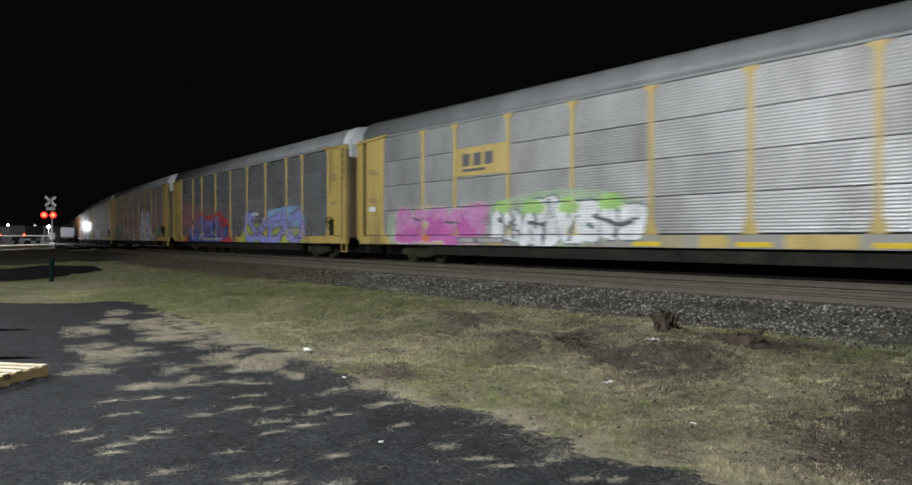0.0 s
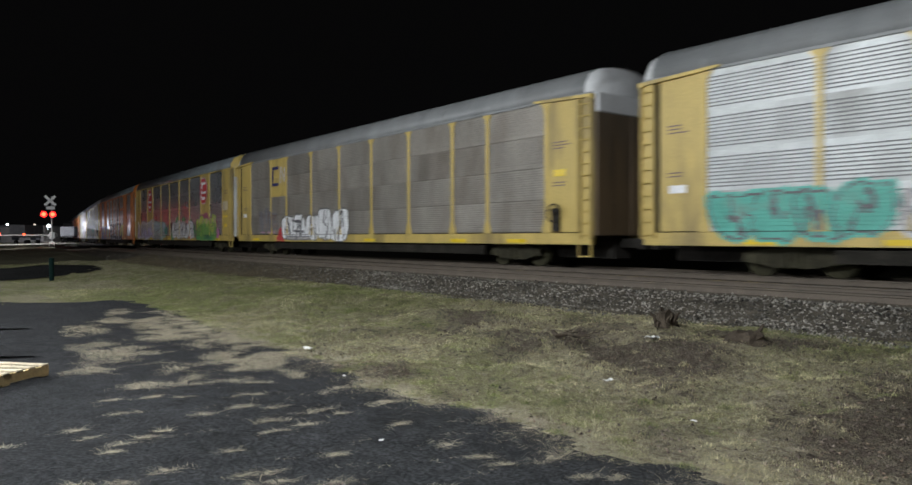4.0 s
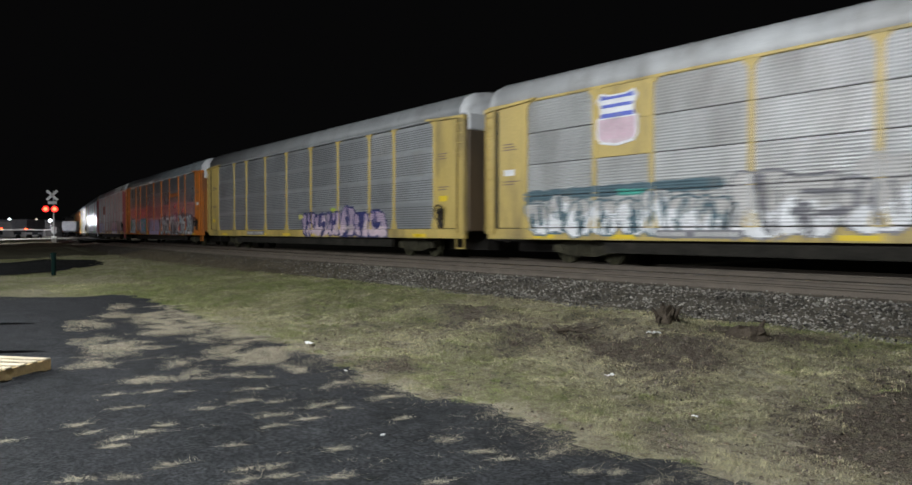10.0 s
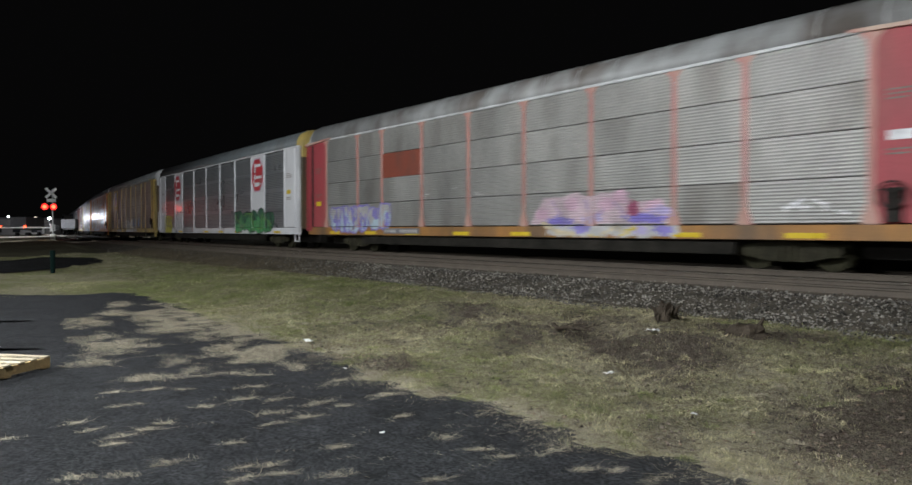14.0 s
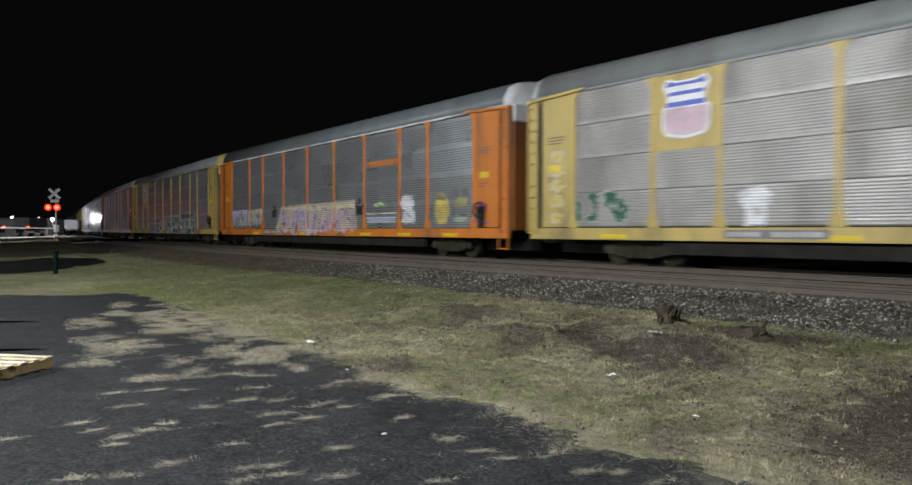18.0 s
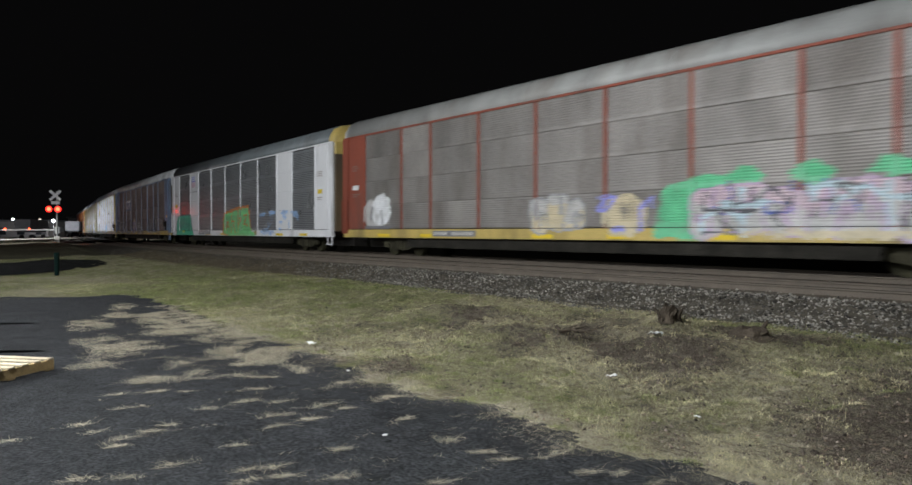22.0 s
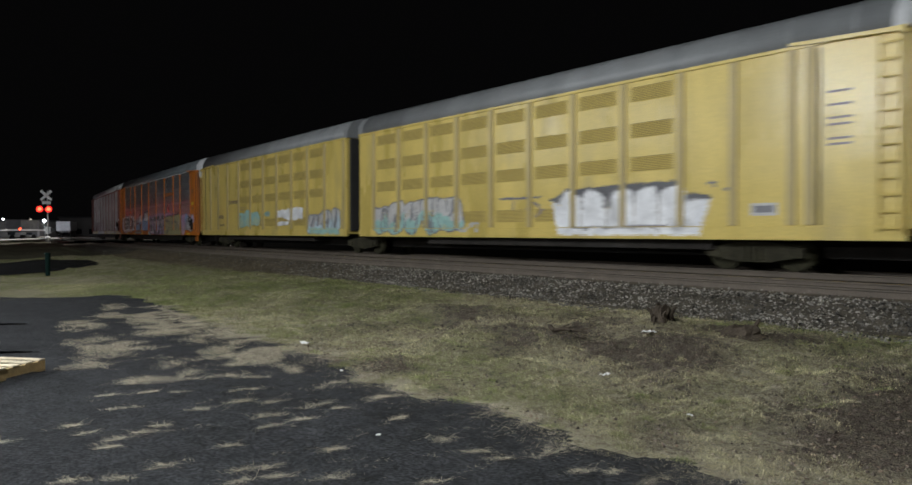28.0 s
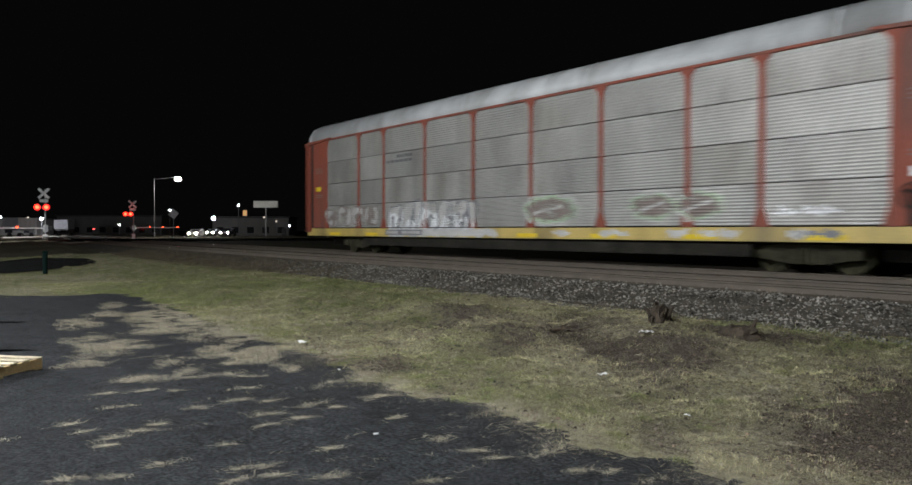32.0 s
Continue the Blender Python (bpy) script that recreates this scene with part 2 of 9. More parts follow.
def tube(bm, p0, p1, r0, r1=None, n=10):
    r1 = r0 if r1 is None else r1
    p0, p1 = Vector(p0), Vector(p1)
    q = (p1 - p0).to_track_quat("Z", "Y")
    rings = []
    for p, r in ((p0, r0), (p1, r1)):
        rings.append([bm.verts.new(p + q @ Vector((r * math.cos(a), r * math.sin(a), 0))) for a in [2 * math.pi * i / n for i in range(n)]])
    for i in range(n):
        bm.faces.new((rings[0][i], rings[0][(i + 1) % n], rings[1][(i + 1) % n], rings[1][i]))
    bm.faces.new(rings[0][::-1]), bm.faces.new(rings[1])
    return bm


def extrude_profile(profile, x0, x1, caps=True):
    """A bmesh: the (y, z) profile, closed, swept from x0 to x1."""
    bm = bmesh.new()
    a = [bm.verts.new((x0, y, z)) for y, z in profile]
    b = [bm.verts.new((x1, y, z)) for y, z in profile]
    k = len(profile)
    for i in range(k):
        bm.faces.new((a[i], a[(i + 1) % k], b[(i + 1) % k], b[i]))
    if caps:
        bm.faces.new(a[::-1]), bm.faces.new(b)
    return bm


def empty(name, label="", category="", group="", kind=""):
    return tagged(new(name), label, category, group, kind)


# ---- ground: one sheet to the horizon ----
def hill(x, y, f, seed):
    """Smooth value noise for arrays, about -1 to 1."""
    out = np.zeros_like(x)
    rng = np.random.RandomState(seed)
    for k in range(5):
        a, b = rng.uniform(0, 2 * math.pi, 2)
        w = f * (0.7 + 0.5 * k)
        out += np.sin(w * (x * math.cos(a) + y * math.sin(a)) + b + 1.7 * np.sin(0.6 * w * (y * math.cos(a) - x * math.sin(a)) + a)) / (1 + 0.5 * k)
    return out / 2.6


def ramp(v, a, b):
    q = np.clip((v - a) / (b - a), 0, 1)
    return q * q * (3 - 2 * q)


def lot_edge(x):
    """Where the asphalt ends, across the track line."""
    return np.interp(x, [-18, -15, -13, -10, -8, -6.5, -5.8, -4.6, -3.7, -2.5, 0], [5.0, 4.9, 4.7, 4.55, 4.4, 4.1, 4.05, 4.35, 4.05, 4.25, 4.1]) + 0.08 * np.sin(x * 6) + 0.05 * np.sin(x * 13 + 1)


def is_lot(x, y):
    left = -19.6 + 0.45 * (y - 3.5) + 0.25 * np.sin(y * 2.2)
    return (y < lot_edge(x)) & (x > left)


def height(x, y):
    v = across(x, y)
    h = 0.16 * ramp(v, 4.6, 9.8) + 0.30 * ramp(v, 10.3, 12.05) - 0.45 * ramp(v, 20.3, 22.5)
    lump = ramp(v, 4.5, 6.0) * (1 - ramp(v, 9.6, 10.6))
    h += lump * (0.045 * hill(x, y, 1.3, 3) + 0.05 * hill(x, y, 3.6, 5) + 0.045 * hill(x, y, 9.0, 6) + 0.026 * hill(x, y, 22.0, 7))
    for mx, my, r, a in ((-7.2, 6.9, 0.8, 0.12), (-6.3, 8.9, 0.5, 0.16), (-4.9, 8.7, 0.6, 0.12), (-14.5, 8.2, 1.3, 0.14), (-9.2, 8.1, 0.6, 0.12), (-10.3, 7.9, 0.5, 0.09), (-5.6, 8.0, 0.5, 0.10), (-7.2, 4.9, 0.3, 0.07), (-17.4, 9.0, 0.9, 0.12), (-3.0, 7.2, 0.6, 0.08)):
        h += a * np.exp(-((x - mx) ** 2 + (y - my) ** 2) / (r * r))
    h += 0.05 * ramp(-x, 19, 30) * hill(x, y, 0.5, 8) * (1 - ramp(v, 9.0, 10.5))
    h += 0.53 * ramp(-x, 40, 68) * (1 - ramp(v, 9.0, 12.05))          # the ground rises to the level crossing
    h += 0.45 * ramp(-x, 40, 66) * ramp(v, 20.3, 22.5)
    h += is_lot(x, y) * 0.012 * hill(x, y, 1.5, 11)
    return h


def bare(x, y):
    """Bare soil where no grass grows (0 to 1)."""
    b = -0.02 + 0.45 * hill(x, y, 1.1, 21) + 0.42 * hill(x, y, 3.3, 22) + 0.3 * hill(x, y, 8.0, 23)
    for mx, my, rs, rf, k in ((-7.1, 4.7, 0.45, 0.5, 1.0), (-7.8, 4.45, 0.25, 0.3, 0.8), (-9.6, 8.0, 0.5, 1.0, 0.9), (-10.9, 8.1, 0.4, 0.9, 0.5), (-6.9, 6.6, 0.3, 0.8, 0.8), (-7.2, 8.0, 0.9, 1.3, 0.8), (-5.3, 7.3, 0.75, 1.2, 1.1),
                              (-5.0, 7.9, 0.5, 0.9, 0.8), (-5.7, 9.4, 0.5, 0.6, 0.8), (-4.6, 9.3, 0.8, 0.4, 0.8), (-2.6, 7.3, 0.7, 1.3, 0.75), (-2.1, 6.0, 0.9, 1.1, 1.1), (-1.0, 7.5, 0.9, 1.5, 0.7), (-3.0, 5.35, 0.5, 0.5, -0.9), (-3.7, 7.5, 0.6, 0.8, -0.55), (-4.9, 7.0, 0.7, 0.9, 0.5)):
        u, w = 0.626 * (x - mx) + 0.78 * (y - my), -0.78 * (x - mx) + 0.626 * (y - my)
        b += k * np.exp(-(u / rs) ** 2 - (w / rf) ** 2)
    return b - 0.8 * ramp(-x, 11, 16)


def green(x, y):
    return 0.36 + 0.5 * ramp(-x, 7, 15) + 0.55 * hill(x, y, 0.9, 31) + 0.3 * hill(x, y, 2.7, 32)


def graded(near, far):
    """Grid lines: a fine stretch with given (start, end, step) pieces, then growing steps out to the horizon."""
    mid = np.concatenate([np.arange(a, b, s) for a, b, s in near])
    a, b, d, x = [], [], 0.3, mid[0]
    while x > -far:
        d *= 1.25
        x -= d
        a.append(max(x, -far))
    d, x = 0.3, mid[-1]
    while x < far:
        d *= 1.25
        x += d
        b.append(min(x, far))
    return np.concatenate([a[::-1], mid, b])


gx = graded(((-44, -17, 0.22), (-17, 1.5, 0.08), (1.5, 8, 0.2)), 2500)
gy = graded(((-2, 3.6, 0.16), (3.6, 11, 0.08), (11, 22, 0.2)), 2500)
GX, GY = np.meshgrid(gx, gy)
GZ = height(GX, GY)
gv = np.stack([GX, GY, GZ], -1).reshape(-1, 3)
nx, ny = len(gx), len(gy)
ii = (np.arange(ny - 1)[:, None] * nx + np.arange(nx - 1)[None, :]).ravel()
gf = np.stack([ii, ii + 1, ii + nx + 1, ii + nx], -1)
fc = gv[gf].mean(1)
fv = across(fc[:, 0], fc[:, 1])
kind = np.full(len(fc), 1)
kind[is_lot(fc[:, 0], fc[:, 1])] = 0
kind[(fv > 10.35 + 0.2 * np.sin(fc[:, 0] * 3)) & (fv < 21.5)] = 2
kind[(fv > 10.35 + 0.2 * np.sin(fc[:, 0] * 3)) & (fv < 12.3)] = 4
kind[(fc[:, 0] < -46) & (kind == 1)] = 3
kind[(fv >= 21.5)] = 3
kind[(fc[:, 1] < -60) | (fc[:, 0] > 40)] = np.where(kind[(fc[:, 1] < -60) | (fc[:, 0] > 40)] == 2, 2, 3)
ground = new("ground", mesh_of("ground", gv.tolist(), gf.tolist(), [ASPHALT, SOIL, BALLAST, FIELD, BED], kind.astype(np.int32), True))
for nm, fn in (("soil", bare), ("green", green)):
    at = ground.data.attributes.new(nm, "FLOAT", "POINT")
    at.data.foreach_set("value", np.clip(fn(GX, GY), 0, 1).ravel().astype(np.float32))
tagged(ground, "cracked asphalt lot, rough grass bank and ballast under the tracks", "ground", kind="structure")


# ---- rails, ties, ballast stones ----
RAIL_PROFILE = [(-0.070, -0.172), (0.070, -0.172), (0.070, -0.160), (0.012, -0.140), (0.009, -0.045), (0.036, -0.035), (0.036, -0.004), (0.030, 0.0),
                (-0.030, 0.0), (-0.036, -0.004), (-0.036, -0.035), (-0.009, -0.045), (-0.012, -0.140), (-0.070, -0.160)]


def rail(off, parent):
    ss = [-900, -400, -150, -60, -20] + list(np.arange(-8, 140, 4.0)) + [160, 220, 300, 420, 600]
    vs, fs, idx, k = [], [], [], len(RAIL_PROFILE)
    for s in ss:
        x, y, th = on_line(s, off)
        for a, b in RAIL_PROFILE:
            vs.append((x + a * math.sin(th), y + a * math.cos(th), RAIL + b))
    for i in range(len(ss) - 1):
        for j in range(k):
            p, q = i * k + j, i * k + (j + 1) % k
            fs.append((p, q, q + k, p + k))
            idx.append(1 if j in (7, 6, 8) else 0)
    return part("rail", mesh_of("rail", vs, fs, [RAILSTEEL, RAILTOP], idx), None, parent, "brown rusty rail with a polished top")


def tie_mesh():
    bm = bmesh.new()
    box(bm, -0.115, 0.115, -1.3, 1.3, -0.18, 0.0, bevel=0.012)
    me = bpy.data.meshes.new("tie")
    bm.to_mesh(me)
    bm.free()
    me.materials.append(TIEWOOD)
    return me


TRACKS = [(-2.41, "near_track"), (HALF, "main_track")]      # centre lines, from the train's near face
tie_data = tie_mesh()
for centre, nm in TRACKS:
    tr = empty("railway_track", "rusty steel rails on dark wooden ties bedded in ballast", "railway track", "tracks", "structure")
    for d in (-0.752, 0.752):
        rail(centre + d, tr)
    for k in range(150):
        s = -4 + k * 0.54
        x, y, th = on_line(s, centre)
        part("tie", tie_data, None, tr, m=pose(x, y, RAIL - 0.165 + random.uniform(-0.012, 0.006), 0, 0, -math.degrees(th) + 0.0 + random.uniform(-1, 1)))


def scatter_stones(n, rng):
    """Broken stones on the shoulder and between the tracks, joined into one mesh."""
    vs, fs = [], []
    base = np.array([(1, 0, 0), (-1, 0, 0), (0, 1, 0), (0, -1, 0), (0, 0, 1), (0, 0, -1)], float)
    tri = np.array([(0, 2, 4), (2, 1, 4), (1, 3, 4), (3, 0, 4), (2, 0, 5), (1, 2, 5), (3, 1, 5), (0, 3, 5)])
    s = -6 + 58 * rng.rand(n) ** 1.9
    s = s[rng.rand(n) > 0.9 * ramp(s, 16.0, 27.0)]         # weeds have closed over the stones further down
    n = len(s)
    v = np.where(rng.rand(n) < 0.86, rng.uniform(10.25, 12.25, n), rng.uniform(12.3, 16.0, n))
    v -= (rng.rand(n) < 0.10) * np.abs(rng.normal(0, 0.5, n))
    v += 0.25 * np.sin(s * 1.3) * (v < 10.6)
    P = np.array([on_line(a, b - SIDE)[:2] for a, b in zip(s, v)])
    z = height(P[:, 0], P[:, 1])
    size = 0.010 + 0.027 * rng.rand(n) ** 2.0
    sc = rng.uniform(0.6, 1.25, (n, 6, 3)) * size[:, None, None]
    V = base[None] * sc + rng.uniform(-0.25, 0.25, (n, 6, 3)) * size[:, None, None]
    a = rng.uniform(0, 6.28, n)
    ca, sa = np.cos(a)[:, None], np.sin(a)[:, None]
    V = np.stack([V[..., 0] * ca - V[..., 1] * sa, V[..., 0] * sa + V[..., 1] * ca, V[..., 2] * 0.75], -1)
    V += np.stack([P[:, 0], P[:, 1], z + size * 0.25], -1)[:, None, :]
    F = tri[None] + (np.arange(n) * 6)[:, None, None]
    return V.reshape(-1, 3).tolist(), F.reshape(-1, 3).tolist()


rng = np.random.RandomState(4)
sv, sf = scatter_stones(42000, rng)
tagged(new("ballast_stones", mesh_of("ballast_stones", sv, sf, STONE)), "loose grey broken stones on the track shoulder", "ballast", kind="stuff")


# ---- grass ----
def blades(x, y, length, rng, lean=0.6, width=0.006, head=None, low=0.15):
    """Two-quad tapered blades rooted at x, y; returns verts and faces."""
    n = len(x)
    z = height(x, y) - 0.005
    a = rng.uniform(0, 2 * math.pi, n) if head is None else head
    t = rng.uniform(low, 1.0, n) * lean
    wx, wy = -np.sin(a) * width, np.cos(a) * width
    dx, dy, up = np.cos(a) * np.sin(t) * length, np.sin(a) * np.sin(t) * length, np.cos(t) * length
    root = np.stack([x, y, z], -1)
    side = np.stack([wx, wy, np.zeros(n)], -1)
    mid = root + np.stack([dx * 0.4, dy * 0.4, up * 0.62], -1)
    tip = root + np.stack([dx, dy, up * 0.9], -1)
    V = np.stack([root - side, root + side, mid - side * 0.8, mid + side * 0.8, tip], 1).reshape(-1, 3)
    k = np.arange(n)[:, None] * 5
    q = (k + np.array([[0, 1, 3, 2]])).tolist()
    tr = (k + np.array([[2, 3, 4]])).tolist()
    return V.tolist(), q + tr


def field(n, rng, x0, x1, y0, y1, keep):
    x, y = rng.uniform(x0, x1, n), rng.uniform(y0, y1, n)
    k = keep(x, y)
    return x[k], y[k]


def bank(x, y):
    v = across(x, y)
    return (v > lot_edge(x) - 0.15) & (v < 10.5) | ((x < -19.3) & (v < 10.5))


rng = np.random.RandomState(7)
x1, y1 = field(330000, rng, -24, 3, 3.6, 10.6, lambda x, y: bank(x, y) & (rng.rand(len(x)) > np.clip(bare(x, y) + 0.25 + 0.5 * hill(x, y, 5.5, 61), 0.05, 0.97)))
x2, y2 = field(62000, rng, -46, -15, -3, 11, lambda x, y: bank(x, y))
xs, ys = np.concatenate([x1, x2]), np.concatenate([y1, y2])
far = np.clip(np.hypot(xs, ys) / 8, 0.7, 3.2)
g = rng.rand(len(xs)) < green(xs, ys)
for pick, mat, nm, lab, ln in ((~g, DRY, "dry_grass", "short dry tan grass matted on the bank", 0.055), (g, GREEN, "green_grass", "short green grass on the bank", 0.05)):
    L = ln * (0.35 + 1.4 * rng.rand(pick.sum()) ** 1.6) * (0.7 + 0.6 * np.clip(hill(xs[pick], ys[pick], 3.0, 51), -1, 1))
    vs, fs = blades(xs[pick], ys[pick], L, rng, 1.5, 0.0016 * far[pick], low=0.45)
    tagged(new(nm, mesh_of(nm, vs, fs, mat)), lab, "grass", kind="stuff")

# Dry grass that has spread over the asphalt: large mats, then single tufts in the cracks (x, y, size).
MATS_OF_GRASS = [(-16.1, 4.0, .23, .67), (-13.4, 2.9, .34, 1.06), (-13.5, 3.7, .28, .97), (-14.5, 3.5, .23, .51), (-15.5, 4.8, .27, .53), (-14.1, 4.35, .21, .22), (-13.0, 4.5, .23, .38), (-11.9, 4.3, .30, .68), (-11.4, 2.6, .38, .55), (-10.3, 2.6, .51, .65),
                 (-11.5, 3.6, .41, .61), (-10.5, 3.7, .44, .46), (-9.3, 2.0, .25, .36), (-8.7, 2.8, .26, .35), (-9.2, 3.6, .26, .67), (-8.1, 2.8, .18, .37), (-7.9, 2.25, .27, .25), (-7.6, 3.1, .17, .23), (-10.8, 4.4, .19, .94)]
TUFTS = [(-7.46, 1.76, .15), (-7.36, 2.16, .11), (-7.19, 2.38, .06), (-7.97, 2.24, .22), (-7.67, 2.95, .3), (-7.4, 3.2, .2), (-6.86, 2.92, .18), (-6.23, 2.91, .15), (-6.4, 2.7, .17), (-5.81, 2.66, .14), (-6.59, 3.76, .16), (-5.74, 3.77, .17), (-5.89, 3.17, .16), (-5.5, 2.84, .11),
         (-5.64, 3.25, .08), (-6.86, 1.73, .16), (-6.4, 2.27, .1), (-6.47, 1.28, .08), (-6.17, 1.32, .08), (-5.48, 2.51, .09), (-6.04, 1.85, .05), (-5.92, 1.66, .12)]
TUFTS += [(-5.84, 1.45, .12), (-5.65, 1.35, .07), (-5.15, 2.07, .07), (-4.59, 2.6, .1), (-4.57, 1.89, .11), (-4.52, 2.07, .08), (-4.37, 1.85, .13), (-4.3, 2.02, .09), (-4.97, 1.56, .12), (-4.9, 1.18, .12), (-4.05, 2.29, .12), (-6.26, 0.77, .08), (-4.99, 3.41, .1), (-5.02, 0.96, .07),
          (-4.27, 3.35, .13), (-3.93, 3.32, .13), (-3.67, 3.37, .11), (-3.56, 3.71, .14), (-3.14, 3.59, .08), (-3.0, 3.71, .06), (-3.6, 2.73, .09), (-4.26, 4.2, .18), (-5.77, 3.8, .2), (-2.75, 3.8, .12)]
px, py, pl = [], [], []


def sprig(x, y, l):
    px.append(x), py.append(y), pl.append(l)


for mx, my, rs, rf in MATS_OF_GRASS:                # longer across the view than deep
    k = int(19000 * rs * rf)
    a, q = rng.uniform(0, 6.28, k), np.sqrt(rng.rand(k)) * 1.3
    u, w = rs * q * np.cos(a), rf * q * np.sin(a)
    away = math.hypot(mx, my)
    x, y = mx + (my * u + mx * w) / away, my + (my * w - mx * u) / away
    keep = 1.0 * hill(x, y, 5.0, 41) + 0.8 * hill(x, y, 13.0, 42) + 0.66 + rng.normal(0, 0.3, k) > q * 1.0
    sprig(x[keep], y[keep], rng.uniform(0.04, 0.15, keep.sum()) * (1.15 - 0.35 * q[keep]))
for mx, my, r in TUFTS:                             # thin streaks along the cracks, thickest in the middle
    a = 0.675 - rng.uniform(0.15, 0.95)
    for j in range(rng.randint(7, 13)):
        d = rng.normal(0, r * 0.62)
        k = int(rng.uniform(0.4, 1.0) * (18 + 230 * r) * math.exp(-(d / (1.1 * r)) ** 2)) + 2
        bend = 0.3 * d * d / r + rng.normal(0, 0.010) + (rng.rand() < 0.35) * rng.uniform(-0.35, 0.35) * r
        cx, cy = mx + d * math.sin(a) + bend * math.cos(a), my + d * math.cos(a) - bend * math.sin(a)
        u, w = rng.normal(0, 0.034, k), rng.normal(0, 0.008 + 0.03 * r, k)
        sprig(cx + u * math.sin(a) + w * math.cos(a), cy + u * math.cos(a) - w * math.sin(a), 0.022 + 0.07 * rng.rand(k) ** 1.7)
    k = int(12 + 60 * r)                               # a few long wisps
    d, w = rng.normal(0, r * 0.5, k), rng.normal(0, r * 0.12, k)
    sprig(mx + d * math.sin(a) + w * math.cos(a), my + d * math.cos(a) - w * math.sin(a), rng.uniform(0.07, 0.15, k))
# thatch that creeps from the bank over the edge of the lot, thinning outwards
k = 420000
x, y = rng.uniform(-16, -2.2, k), rng.uniform(1.6, 4.7, k)
out = lot_edge(x) - y
reach = 0.6 + 1.0 * ramp(-x, 5.0, 9.0)
keep = (out > -0.2) & (0.8 * hill(x, y, 2.2, 71) + 0.6 * hill(x, y, 5.5, 72) + 0.3 * hill(x, y, 14.0, 73) + rng.normal(0, 0.12, k) > 0.04 + 0.75 * out / reach)
sprig(x[keep], y[keep], rng.uniform(0.03, 0.11, keep.sum()))
# grass in wandering cracks that join the tufts
for j in range(46):
    cx, cy = rng.uniform(-9.5, -3.0), rng.uniform(1.3, 3.9)
    if cy < 1.3 + (cx + 9.5) * 0.10:
        continue
    a = rng.uniform(-0.4, 0.4) + (0.15 if rng.rand() < 0.75 else 2.2)
    for q in range(rng.randint(3, 9)):
        cx, cy = cx + 0.055 * math.sin(a), cy + 0.055 * math.cos(a)
        a += rng.normal(0, 0.35)
        k = rng.randint(2, 11)
        sprig(cx + rng.normal(0, 0.022, k), cy + rng.normal(0, 0.016, k), rng.uniform(0.02, 0.075, k))
k = 46000
x = rng.uniform(-13, -1.0, k)
x = x[hill(x, x * 0, 4.0, 44) + rng.normal(0, 0.4, k) > -0.15]
k = len(x)
sprig(x, lot_edge(x) + 0.10 + rng.normal(0, 0.22, k) * (1 + 0.5 * hill(x, x * 0, 7.0, 45)), rng.uniform(0.03, 0.10, k))
px, py, pl = np.concatenate(px), np.concatenate(py), np.concatenate(pl)
# trodden flat, most of it along the cracks
head = np.where(rng.rand(len(px)) < 0.62, 0.895 + math.pi * rng.randint(0, 2, len(px)) + rng.normal(0, 0.5, len(px)), rng.uniform(0, 6.28, len(px)))
vs, fs = blades(px, py, pl, rng, 1.53, 0.0014 * np.clip(np.hypot(px, py) / 6, 0.7, 2.2), head, 0.8)
tagged(new("grass_tufts", mesh_of("grass_tufts", vs, fs, PALEGRASS)), "dry tan grass growing through cracked asphalt", "grass", kind="stuff")

# clumps of longer grass on the bank
cx, cy = field(2600, rng, -20, 1.5, 4.2, 10.3, lambda x, y: bank(x, y) & (rng.rand(len(x)) > np.clip(bare(x, y) + 0.1, 0.05, 0.93)))
kx, ky, kl = [], [], []
for x, y in zip(cx, cy):
    k = rng.randint(20, 90)
    r = rng.uniform(0.03, 0.14)
    kx.append(x + rng.normal(0, r, k)), ky.append(y + rng.normal(0, r, k)), kl.append(rng.uniform(0.03, 0.11, k))
kx, ky, kl = np.concatenate(kx), np.concatenate(ky), np.concatenate(kl)
pick = rng.rand(len(kx)) < np.clip(green(kx, ky), 0.05, 0.9)
wd = 0.0017 * np.clip(np.hypot(kx, ky) / 8, 0.7, 2.2)
for sel, mat, nm, lab in ((pick, GREEN, "green_grass_clumps", "clumps of longer green grass on the bank"), (~pick, DRY, "dry_grass_clumps", "clumps of longer dry grass on the bank")):
    vs, fs = blades(kx[sel], ky[sel], kl[sel], rng, 1.5, wd[sel] * 0.8, low=0.55)
    tagged(new(nm, mesh_of(nm, vs, fs, mat)), lab, "grass", kind="stuff")


# hummocks: dense low cushions of fine grass that stand out of the matted sward
hx, hy = field(2300, rng, -17, 1.5, 4.2, 10.2, lambda x, y: bank(x, y) & (rng.rand(len(x)) > np.clip(bare(x, y) * 0.9, 0.05, 0.9)))
kx, ky, kl, kc = [], [], [], []
for x, y in zip(hx, hy):
    near = math.hypot(x, y)
    k, r, tone = int(rng.uniform(60, 170) * min(1.6, 9 / near)), rng.uniform(0.05, 0.17), rng.rand()
    a, q = rng.uniform(0, 6.28, k), np.sqrt(rng.rand(k))
    kx.append(x + 1.5 * r * q * np.cos(a)), ky.append(y + r * q * np.sin(a)), kl.append((0.026 + 0.042 * (1 - q)) * rng.uniform(0.6, 1.25, k)), kc.append(np.full(k, tone))
